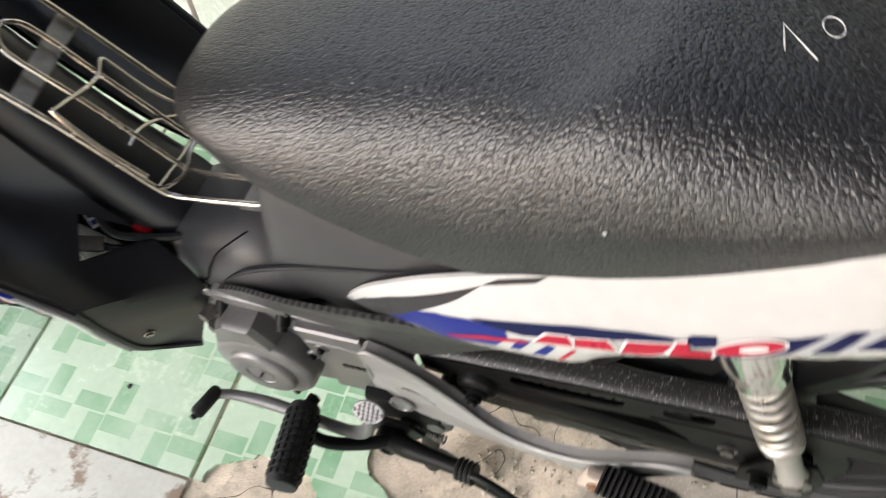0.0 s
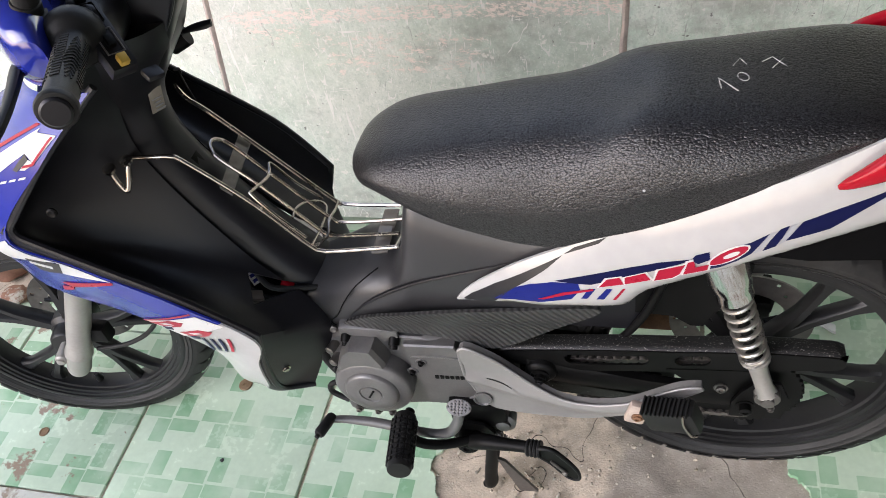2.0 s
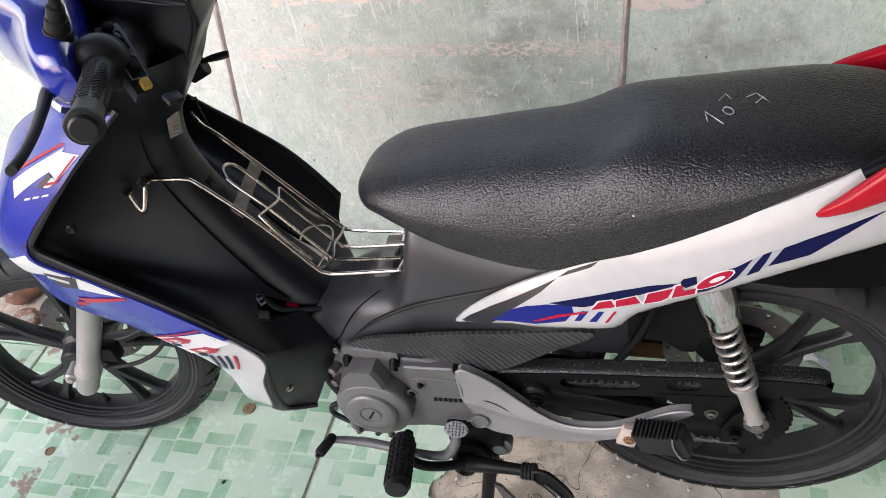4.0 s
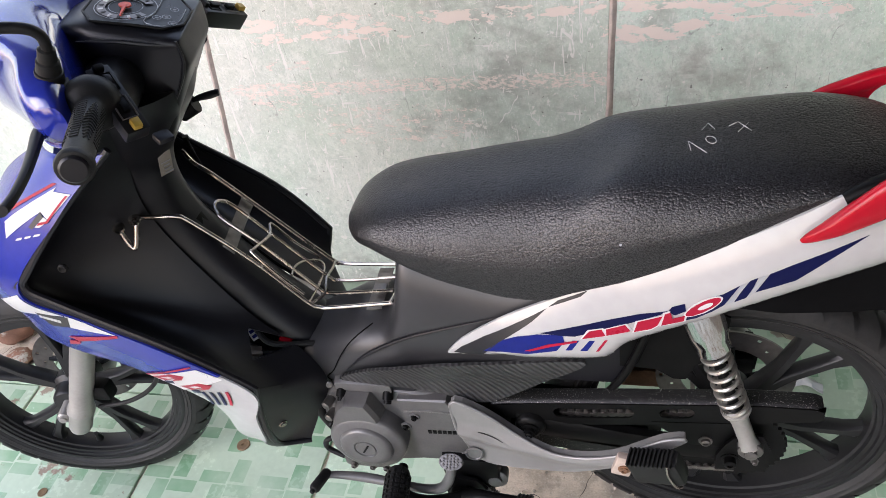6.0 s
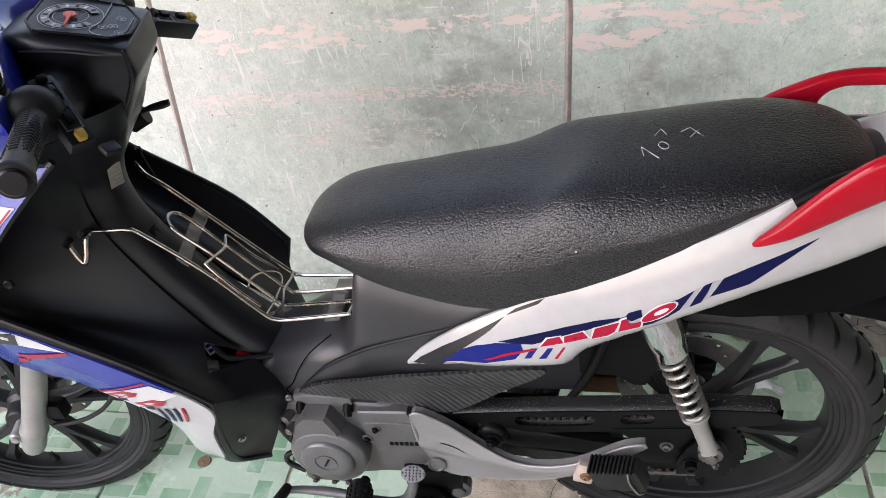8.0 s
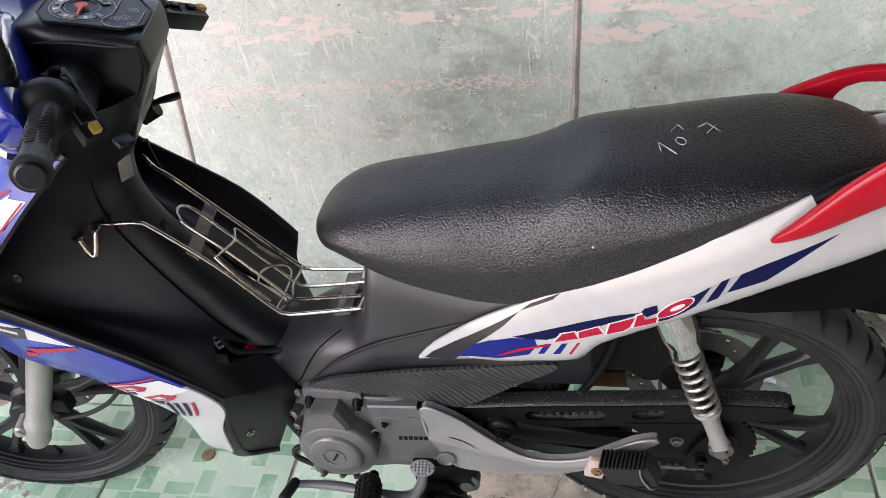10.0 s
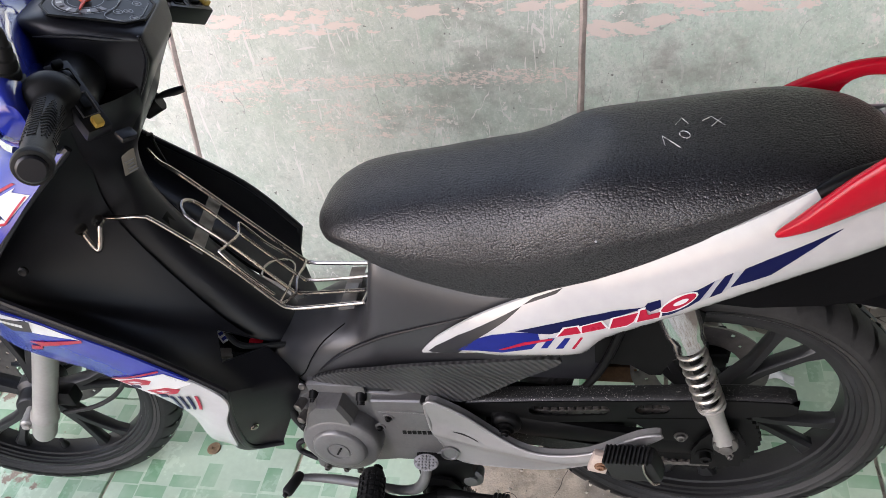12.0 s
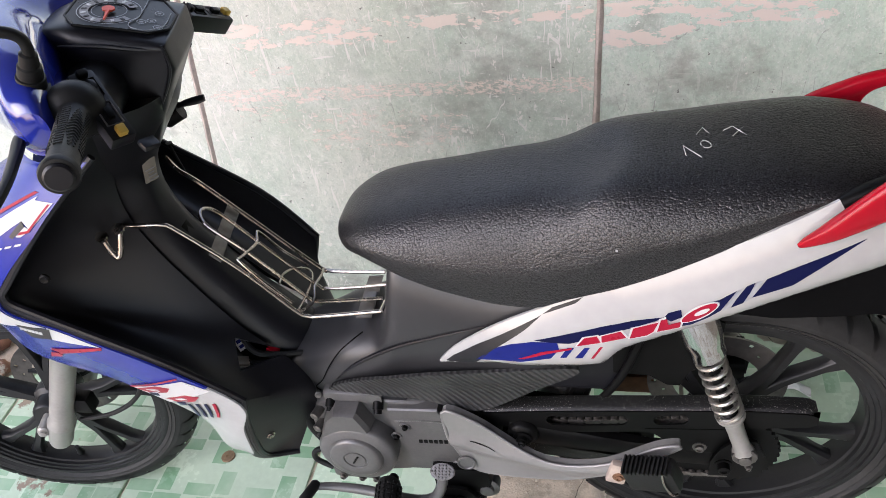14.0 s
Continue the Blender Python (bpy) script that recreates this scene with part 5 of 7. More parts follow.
# chain
bm = bmesh.new()
for k in range(27):
    x = 0.345 + 0.0127 * k
    lathe(bm, [(0.001, -0.008), (0.006, -0.008), (0.006, 0.008), (0.001, 0.008)], (x, -0.074, case_low(x) + 0.01), (0, -1, 0), 10)
    if k < 20:
        lathe(bm, [(0.001, -0.008), (0.006, -0.008), (0.006, 0.008), (0.001, 0.008)], (x + 0.03, -0.072, 0.275 + 0.03 * (x - 0.34)), (0, -1, 0), 10)
    box(bm, (x + 0.0063, -0.081 + 0.001 * (k % 2), case_low(x + 0.006) + 0.01), (0.018, 0.0015, 0.008))
    if k < 20:
        box(bm, (x + 0.0363, -0.081 + 0.001 * (k % 2), 0.2753 + 0.03 * (x - 0.334)), (0.018, 0.0015, 0.008))
tagged(part("chain", bm, CHAIN, bike, "oily drive chain"), kind="stuff")
bm = bmesh.new()
teeth = 40
ring = []
for k in range(teeth * 4):
    a = 2 * math.pi * k / (teeth * 4)
    r = 0.079 + (0.004 if k % 4 in (1, 2) else 0)
    ring.append((REAR.x + r * math.cos(a), REAR.z + r * math.sin(a)))
plate(bm, ring, -0.076, -0.07)
part("sprocket", bm, FRAME, bike)
# swing arm
for s in (-1, 1):
    bm = bmesh.new()
    rings = []
    for x, z, h in spline([(0.3, 0.385, 0.024), (0.36, 0.372, 0.024), (0.48, 0.352, 0.02), (0.58, 0.345, 0.019), (0.665, 0.345, 0.019)], 3):
        rings.append([(x, s * (0.085 + dy * 0.011), z + dz * h) for dy, dz in ((-1, -0.7), (-0.6, -1), (0.6, -1), (1, -0.7), (1, 0.7), (0.6, 1), (-0.6, 1), (-1, 0.7))])
    skin(bm, rings)
    ARM = part("swing_arm", bm, FRAME, bike, "black steel swing arm")
    bm = bmesh.new()
    plate(bm, [(0.6, 0.315), (0.672, 0.318), (0.676, 0.37), (0.662, 0.405), (0.632, 0.408), (0.612, 0.38), (0.6, 0.35)], s * 0.098, s * 0.103)
    part("axle_plate", bm, FRAME, ARM)
    if s < 0:
        bolt(0.62, -0.103, 0.345, 0.009, ARM, out=0.012, mat=FRAME)
        bolt(0.655, -0.103, 0.345, 0.004, ARM)
bm = bmesh.new()
rings = []
for x, z in ((0.285, 0.352), (0.34, 0.345), (0.42, 0.338), (0.5, 0.333)):
    rings.append([(x, -0.096, z - 0.014), (x, -0.096, z + 0.012), (x, -0.088, z + 0.017), (x, -0.06, z + 0.017), (x, -0.06, z - 0.014)])
skin(bm, rings)
part("lower_chain_guard", bm, DUSTY, bike, "dusty black lower chain guard")
bm = bmesh.new()
lathe(bm, [(0.024, -0.02), (0.024, 0.004), (0.021, 0.008), (0.0145, 0.01), (0.0145, 0.013), (0.009, 0.0135), (0.009, 0.019), (0.004, 0.0195), (0.004, 0.023), (0.001, 0.0235)], (0.321, -0.096, 0.386), (0, -1, 0), 22)
part("pivot_bolt", bm, FRAME, bike, "black swing arm pivot boss with nut")
bolt(0.321, -0.114, 0.386, 0.006, out=0.006, mat=FRAME)

bm = bmesh.new()
plate(bm, [(0.22, 0.27), (0.3, 0.25), (0.42, 0.29), (0.52, 0.32), (0.52, 0.4), (0.3, 0.43), (0.22, 0.42)], -0.052, -0.045)
part("frame_plate", bm, FRAME, FR)

# silver rear footrest hanger
def hanger_face(x, z):
    u = min(max((x - 0.21) / 0.3, 0), 1)
    ridge = 0.008 * math.exp(-((z - (0.385 - 0.02 * math.sin(math.pi * u) + 0.05 * max(0, u - 0.6))) / 0.016) ** 2)
    # a lens-shaped hollow behind the front corner
    a = ((x - 0.232) * 0.914 - (z - 0.391) * 0.406) / 0.069
    b = (x - 0.232) * 0.406 + (z - 0.391) * 0.914
    deep = 0.0055 * max(0.0, 1 - (2 * a - 1) ** 2 - (b / 0.01) ** 2) ** 1.2
    return -(0.118 + 0.034 * u * u * (3 - 2 * u)) - ridge + deep


bm = bmesh.new()
line = spline([(0.203, 0.448), (0.25, 0.435), (0.312, 0.388), (0.375, 0.372), (0.45, 0.395), (0.52, 0.442), (0.552, 0.448), (0.505, 0.412), (0.462, 0.388), (0.44, 0.362), (0.375, 0.326), (0.262, 0.302), (0.222, 0.335)], 4, True)
sheet(bm, [tuple(p) for p in line], hanger_face, 0.016, 0.003)
tube(bm, [(p[0], hanger_face(p[0], p[1]) + 0.0025, p[1]) for p in line + line[:1]], 0.003, 8, 1)
HANGER = part("footrest_hanger", bm, SILVER, bike, "silver painted rear footrest hanger", 50)
# thin dark sheet on the hollow's upper part stands in for its shade
bm = bmesh.new()
gro = spline([(0.241, 0.3905), (0.256, 0.387), (0.271, 0.3815), (0.28, 0.375), (0.264, 0.3805), (0.25, 0.386)], 4, True)
sheet(bm, [tuple(p) for p in gro], lambda x, z: hanger_face(x, z) - 0.0009, 0.001, 0.003)
part("recess_shade", bm, FRAME, HANGER, "dark sheet laid in the casting's hollow as its shade")
bm = bmesh.new()
lathe(bm, [(0.013, 0.0), (0.015, 0.001), (0.0155, 0.004), (0.0125, 0.005), (0.011, 0.003), (0.001, 0.002)], (0.228, -0.1205, 0.331), (0.05, -1, 0.1), 24)
part("bush", bm, ALLOY, HANGER)
bm = bmesh.new()
lathe(bm, [(0.02, -0.02), (0.021, 0.0), (0.017, 0.003), (0.012, 0.003), (0.012, 0.008), (0.008, 0.009), (0.001, 0.009)], (0.25, -0.108, 0.238), (0, -1, 0.1), 18)
part("mount_bolt", bm, ALLOY, HANGER)
bm = bmesh.new()
box(bm, (0.467, -0.168, 0.405), (0.028, 0.012, 0.044), Matrix.Rotation(0.25, 4, "Y"), bevel=0.004)
part("peg_clevis", bm, TAN, HANGER, "bare tan-coloured steel clevis")
bolt(0.468, -0.174, 0.402, 0.006, HANGER, out=0.004, mat=RUST)
turn = Matrix.Rotation(radians(-20), 4, "Y") @ Matrix.Rotation(radians(-12), 4, "Z")
bm = bmesh.new()
box(bm, (0.514, -0.178, 0.421), (0.076, 0.03, 0.05), turn, bevel=0.008)
PEG = part("rear_peg", bm, RUBBER, bike, "folded black rubber rear footpeg with ribs")
bm = bmesh.new()
for k in range(11):
    box(bm, Vector((0.514, -0.178, 0.421)) + turn @ Vector((-0.032 + 0.0062 * k, -0.003, 0.026)), (0.0028, 0.03, 0.006), turn, bevel=0.0008)
tagged(part("ribbing", bm, RUBBER, PEG), kind="stuff")
bm = bmesh.new()
tube(bm, [Vector((0.514, -0.178, 0.421)) + turn @ Vector(q) for q in ((0.026, -0.016, 0.027), (0.022, -0.018, 0.005), (0.024, -0.017, -0.022), (0.03, -0.012, -0.028))], 0.0018, 8)
part("wire_clip", bm, STEEL, PEG)

# engine
bm = bmesh.new()
line = spline([(-0.045, 0.29), (-0.035, 0.39), (0.0, 0.435), (0.09, 0.44), (0.18, 0.43), (0.215, 0.39), (0.215, 0.31), (0.17, 0.262), (0.06, 0.235), (-0.01, 0.245)], 4, True)
rings = []
for y, k in ((-0.088, 0.94), (-0.082, 0.985), (-0.07, 1.0), (0.07, 1.0), (0.085, 0.95)):
    rings.append([(0.085 + (p[0] - 0.085) * k, y, 0.335 + (p[1] - 0.335) * k) for p in line])
skin(bm, rings)
ENGINE = part("engine", bm, ALLOY, bike, "grey painted alloy engine, dusty")
bm = bmesh.new()
lathe(bm, [(0.066, -0.05), (0.067, -0.03), (0.0668, -0.02), (0.0655, -0.015), (0.062, -0.0115), (0.058, -0.0102), (0.0465, -0.0085), (0.0445, -0.003), (0.042, -0.0012), (0.03, -0.0006), (0.0205, -0.0008), (0.0195, -0.0028), (0.0175, -0.003), (0.0168, -0.0012), (0.001, -0.0014)], (0.043, -0.134, 0.331), (0.0, -1, 0.04), 48)
part("generator_cover", bm, ALLOY, ENGINE, "round ribbed grey cover")
bm = bmesh.new()
plate(bm, [(0.0365, 0.3225), (0.04, 0.3225), (0.0505, 0.3405), (0.047, 0.3405)], -0.1345, -0.1315)
part("badge", bm, FRAME, ENGINE)
bm = bmesh.new()
rings = []
for y, k in ((-0.088, 1.03), (-0.112, 1.0), (-0.12, 0.88)):
    rings.append([(0.032 + (x - 0.032) * k, y, 0.4 + (z - 0.4) * k) for x, z in ((-0.012, 0.372), (0.004, 0.415), (0.022, 0.432), (0.06, 0.432), (0.075, 0.395), (0.08, 0.36), (0.03, 0.35))])
skin(bm, rings)
part("cover_block", bm, ALLOY, ENGINE, sharp=25)
bm = bmesh.new()
rings = []
for y, k in ((-0.08, 1.0), (-0.097, 1.0), (-0.1, 0.975)):
    rings.append([(0.15 + (x - 0.15) * k, y, 0.35 + (z - 0.35) * k) for x, z in ((0.108, 0.428), (0.19, 0.432), (0.2, 0.41), (0.235, 0.4), (0.24, 0.33), (0.215, 0.285), (0.165, 0.27), (0.118, 0.268), (0.122, 0.31), (0.112, 0.36))])
skin(bm, rings)
part("sprocket_cover", bm, ALLOY, ENGINE, "flat grey alloy sprocket cover", 25)
bm = bmesh.new()
for k in range(6):
    x = 0.148 + 0.0085 * k
    plate(bm, [(x, 0.345 + 0.0005 * k), (x + 0.0062, 0.3455 + 0.0005 * k), (x + 0.0062, 0.3535 + 0.0005 * k), (x, 0.353 + 0.0005 * k)], -0.1012, -0.0995)
part("raised_bars", bm, FRAME, ENGINE)
for x, z in ((0.131, 0.387), (0.112, 0.36), (0.205, 0.29)):
    bolt(x, -0.1, z, 0.0045, ENGINE, mat=FRAME)
    bm = bmesh.new()
    lathe(bm, [(0.0055, 0.0), (0.006, 0.002), (0.0085, 0.002), (0.0095, 0.0), (0.0055, 0.0)], (x, -0.1, z), (0, -1, 0), 20)
    part("bolt_seat", bm, ALLOY, ENGINE)
bm = bmesh.new()
tube(bm, [(0.115, -0.1, 0.4), (0.15, -0.1005, 0.405), (0.2, -0.1005, 0.403), (0.228, -0.1, 0.392)], 0.0018, 8)
part("casting_rib", bm, ALLOY, ENGINE)
bm = bmesh.new()
rings = []
for x, h in ((0.004, 0.012), (0.02, 0.015), (0.085, 0.014), (0.1, 0.011)):
    rings.append([(x, -0.05 - dy * 0.022 - 0.02, 0.437 + dz * h + 0.006) for dy, dz in ((-1, -0.6), (1, -0.6), (1, 0.6), (0.6, 1), (-1, 1))])
skin(bm, rings)
part("top_cover", bm, ALLOY, ENGINE)
for x in (0.012, 0.092):
    bm = bmesh.new()
    lathe(bm, [(0.002, -0.02), (0.008, -0.02), (0.009, 0.012), (0.0065, 0.013), (0.0065, 0.019), (0.001, 0.019)], (x, -0.088, 0.432), (0, -0.7, -0.6), 14)
    part("cover_screw", bm, FRAME, ENGINE)
for z in (0.385, 0.352):
    bm = bmesh.new()
    lathe(bm, [(0.002, -0.012), (0.008, -0.012), (0.008, 0.008), (0.005, 0.01), (0.001, 0.01)], (-0.018 + 0.1 * (z - 0.37), -0.098, z + 0.02), (-0.3, -1, 0), 12)
    part("case_screw", bm, BOLT, ENGINE)
bm = bmesh.new()
rings = []
for k in range(11):
    x = -0.05 - 0.013 * k
    for r, dx in ((0.05, 0.0), (0.05, -0.004), (0.038, -0.005), (0.038, -0.012)):
        rings.append([(x + dx, r * math.cos(a), 0.36 + r * math.sin(a)) for a in (2 * math.pi * q / 16 for q in range(16))])
skin(bm, rings)
part("cylinder", bm, FRAME, ENGINE, "black finned cylinder")
for k, pts in enumerate((((-0.03, -0.08, 0.43), (-0.045, -0.085, 0.38), (-0.03, -0.085, 0.32), (0.0, -0.085, 0.3)), ((-0.02, -0.07, 0.44), (-0.055, -0.075, 0.4), (-0.05, -0.08, 0.35), (-0.03, -0.09, 0.335)))):
    bm = bmesh.new()
    tube(bm, pts, (0.009, 0.006, 0.0025)[k], 10)
    part("hose", bm, RUBBER, ENGINE)
bm = bmesh.new()
box(bm, (0.115, -0.07, 0.445), (0.05, 0.035, 0.018), bevel=0.004)
part("connector", bm, BLACK, ENGINE)
bm = bmesh.new()
box(bm, (0.02, -0.09, 0.262), (0.075, 0.05, 0.03), bevel=0.008)
part("sump", bm, ALLOY, ENGINE)
for x in (0.0, 0.035, 0.06):
    bolt(x, -0.116, 0.256, 0.005, ENGINE)
bm = bmesh.new()
tube(bm, [(-0.02, -0.09, 0.3), (-0.045, -0.1, 0.3), (-0.05, -0.1, 0.275), (-0.02, -0.105, 0.262)], 0.005, 10)
part("drain_hose", bm, RUBBER, ENGINE)

# gear lever, footrest, stands
bm = bmesh.new()
tube(bm, [(-0.034, -0.16, 0.284), (-0.01, -0.152, 0.276), (0.04, -0.148, 0.268), (0.09, -0.15, 0.262), (0.14, -0.152, 0.258), (0.17, -0.152, 0.268), (0.186, -0.148, 0.295), (0.192, -0.142, 0.324)], [0.006, 0.007, 0.0085, 0.008, 0.008, 0.009, 0.009, 0.008], 12)
GEAR = part("gear_lever", bm, ALLOY, bike, "silver heel-and-toe gear lever")
bm = bmesh.new()
lathe(bm, [(0.006, -0.004), (0.009, 0.0), (0.0095, 0.036), (0.0075, 0.04), (0.0045, 0.041), (0.004, 0.046), (0.0005, 0.047)], (-0.032, -0.155, 0.285), (-0.28, -1, 0.12), 16)
part("toe_rubber", bm, RUBBER, GEAR)
bm = bmesh.new()
pad = Matrix.Translation((0.192, -0.142, 0.33)) @ Matrix.Rotation(radians(35), 4, "X")
lathe(bm, [(0.004, -0.008), (0.02, -0.004), (0.023, 0.0), (0.022, 0.0025), (0.001, 0.003)], (0, 0, 0), (0, 0, 1), 24)
bmesh.ops.transform(bm, matrix=pad @ Matrix.Diagonal((0.9, 0.6, 1, 1)), verts=bm.verts)
PADS = part("heel_pad", bm, ALLOY, GEAR)
bm = bmesh.new()
for i in range(-3, 4):
    for j in range(-3, 4):
        if i * i + j * j * 1.9 < 9.5:
            q = bmesh.ops.create_cone(bm, cap_ends=True, segments=4, radius1=0.003, radius2=0.001, depth=0.002)
            bmesh.ops.transform(bm, matrix=pad @ Matrix.Translation((i * 0.0058, j * 0.0046, 0.0035)), verts=q["verts"])
tagged(part("studs", bm, ALLOY, PADS), kind="stuff")
bm = bmesh.new()
a, b = Vector((0.098, -0.155, 0.292)), Vector((0.113, -0.248, 0.304))
d = (b - a).normalized()
L = (b - a).length
lathe(bm, [(0.012, -0.012), (0.018, -0.01), (0.0198, -0.004), (0.0198, L - 0.004), (0.0185, L), (0.001, L + 0.001)], a, d, 28)
FOOT = part("footpeg", bm, RUBBER, bike, "black knobbed rubber footpeg")
bm = bmesh.new()
side = d.cross(Vector((0, 0, 1))).normalized()
other = side.cross(d)
for q in range(9):
    for k in range(14):
        ang = 2 * math.pi * k / 14
        n = side * math.cos(ang) + other * math.sin(ang)
        box(bm, a + d * (0.004 + q * 0.0098) + n * 0.02, (0.0045, 0.0065, 0.0062), Matrix((n, d, n.cross(d))).transposed().to_4x4(), bevel=0.001)
tagged(part("knurling", bm, RUBBER, FOOT), kind="stuff")
bm = bmesh.new()
tube(bm, [(0.1, -0.13, 0.285), (0.1, -0.165, 0.292), (0.12, -0.175, 0.268), (0.155, -0.165, 0.248), (0.2, -0.14, 0.235), (0.21, -0.1, 0.23)], 0.0085, 12)
part("footpeg_bar", bm, FRAME, bike, "bent black footpeg bar")
bm = bmesh.new()
tube(bm, [(0.19, -0.138, 0.222), (0.225, -0.149, 0.243), (0.265, -0.155, 0.252), (0.306, -0.16, 0.259)], [0.015, 0.0135, 0.0105, 0.0095], 16)
STAND = part("side_stand", bm, FRAME, bike, "folded black side stand with spring")
bm = bmesh.new()
rings = [[(x, y, z) for x, z in ((0.165, 0.25), (0.19, 0.262), (0.222, 0.258), (0.238, 0.232), (0.215, 0.2), (0.185, 0.188), (0.166, 0.205))] for y in (-0.122, -0.128)]
skin(bm, rings)
part("pivot_bracket", bm, FRAME, STAND)
bm = bmesh.new()
lathe(bm, [(0.02, -0.014), (0.0205, 0.004), (0.018, 0.007), (0.012, 0.008), (0.011, 0.013), (0.006, 0.0135), (0.005, 0.011), (0.001, 0.011)], (0.193, -0.143, 0.222), (0, -1, 0.15), 20)
part("pivot_bolt", bm, FRAME, STAND)
along = Vector((1, -0.1, 0.12)).normalized()
for k in range(4):
    bm = bmesh.new()
    lathe(bm, [(0.006, -0.0024), (0.0135, -0.0024), (0.0148, 0.0), (0.0135, 0.0024), (0.006, 0.0024)], Vector((0.3, -0.16, 0.258)) + along * 0.0062 * k, along, 18)
    part("collar", bm, RUBBER, STAND)
foot_line = spline([(0.317, 0.27), (0.334, 0.2745), (0.35, 0.266), (0.377, 0.228), (0.381, 0.204), (0.372, 0.196), (0.358, 0.203), (0.336, 0.232), (0.318, 0.248)], 3, True)
bm = bmesh.new()
skin(bm, [[(p[0], y - 0.12 * (p[0] - 0.317), p[1]) for p in foot_line] for y in (-0.162, -0.168)])
FOOT_PLATE = part("stand_foot", bm, FRAME, STAND)
bm = bmesh.new()
tube(bm, [(p[0], -0.168 - 0.12 * (p[0] - 0.317), p[1]) for p in foot_line + foot_line[:1]], 0.0026, 8, 1)
part("foot_rim", bm, RUBBER, FOOT_PLATE)
bm = bmesh.new()
tube(bm, [(0.336, -0.172, 0.243), (0.346, -0.173, 0.231), (0.356, -0.174, 0.219)], [0.002, 0.0028, 0.0028], 8)
lathe(bm, [(0.001, -0.005), (0.0042, -0.003), (0.005, 0.0), (0.0042, 0.003), (0.001, 0.005)], (0.358, -0.1755, 0.216), (0, -1, 0.3), 14)
part("foot_pin", bm, BOLT, FOOT_PLATE, "bright pin head in the foot's slot")
bm = bmesh.new()
pts = [(0.21 + 0.045 * k / 110, -0.115 + 0.0055 * math.cos(k * 0.8), 0.24 + 0.0055 * math.sin(k * 0.8) - 0.045 * k / 110) for k in range(111)]
tube(bm, pts, 0.0016, 6, 1)
part("stand_spring", bm, BOLT, STAND)
bm = bmesh.new()
for s in (-1, 1):
    tube(bm, [(0.235, 0.1 * s, 0.23), (0.222, 0.104 * s, 0.15), (0.208, 0.106 * s, 0.06), (0.203, 0.106 * s, 0.018), (0.19, 0.107 * s, 0.006)], [0.014, 0.013, 0.012, 0.013, 0.006], 12)
tube(bm, [(0.23, -0.1, 0.2), (0.235, 0, 0.195), (0.23, 0.1, 0.2)], 0.011, 12)
CST = part("centre_stand", bm, FRAME, bike, "dusty black centre stand on the floor")
bm = bmesh.new()
rings = [[(0.225, y, 0.12), (0.24, y, 0.11), (0.292, y, 0.008), (0.258, y, 0.006)] for y in (-0.112, -0.106)]
skin(bm, rings)
part("stand_plate", bm, BOLT, CST)
bm = bmesh.new()
box(bm, (0.21, -0.09, 0.26), (0.1, 0.05, 0.07), bevel=0.012)
part("stand_bracket", bm, FRAME, bike)

# luggage rack over the tunnel, of bright wire
bm = bmesh.new()
tube(bm, [(-0.228, -0.06, 0.772), (-0.2, -0.057, 0.771), (-0.172, -0.053, 0.7685), (-0.155, -0.05, 0.756), (-0.083, -0.048, 0.68), (-0.02, -0.045, 0.592), (-0.003, -0.043, 0.578), (0.02, -0.042, 0.577), (0.118, -0.04, 0.59)], 0.0035, 10, 6)
RACK = part("luggage_rack", bm, STEEL, bike, "bright steel wire luggage rack")
for pts, r in (
    ([(-0.248, 0.12, 0.764), (-0.21, 0.085, 0.765), (-0.175, 0.068, 0.757), (-0.12, 0.068, 0.695), (-0.02, 0.066, 0.583), (-0.003, 0.066, 0.572), (0.02, 0.066, 0.57), (0.095, 0.064, 0.573)], 0.0035),
    ([(0.112, -0.008, 0.585), (0.03, -0.008, 0.576), (0.0, -0.008, 0.575), (-0.014, -0.008, 0.584), (-0.08, -0.01, 0.674), (-0.128, -0.01, 0.726), (-0.142, -0.002, 0.738), (-0.148, 0.01, 0.742), (-0.145, 0.022, 0.738), (-0.132, 0.03, 0.722), (-0.085, 0.03, 0.664), (-0.012, 0.03, 0.574), (0.002, 0.03, 0.567), (0.03, 0.03, 0.567), (0.108, 0.03, 0.577)], 0.003),
    ([(0.118, -0.042, 0.592), (0.12, -0.008, 0.588), (0.116, 0.03, 0.58), (0.1, 0.066, 0.575)], 0.0035),
    ([(-0.0316, 0.0589, 0.5895), (-0.059, 0.0473, 0.631), (-0.084, 0.0462, 0.666), (-0.0898, 0.0425, 0.6745), (-0.0822, 0.0176, 0.6724), (-0.0827, -0.0324, 0.6887), (-0.0808, -0.0417, 0.6889), (-0.0526, -0.0455, 0.6511), (-0.0207, -0.0431, 0.6062)], 0.0025),
    ([(-0.015, -0.044, 0.586), (0.0, -0.02, 0.585), (-0.005, 0.01, 0.59), (-0.005, 0.04, 0.585), (-0.01, 0.064, 0.578)], 0.0025),
    ([(-0.0425, -0.0234, 0.6268), (-0.0457, -0.0031, 0.6249), (-0.0435, 0.0209, 0.6144), (-0.035, 0.0474, 0.5943), (-0.0252, 0.0499, 0.58), (-0.0177, 0.0121, 0.5814), (-0.013, -0.0457, 0.5936)], 0.0022),
):
    bm = bmesh.new()
    tube(bm, pts, r, 8, 6)
    part("wire", bm, STEEL, RACK)
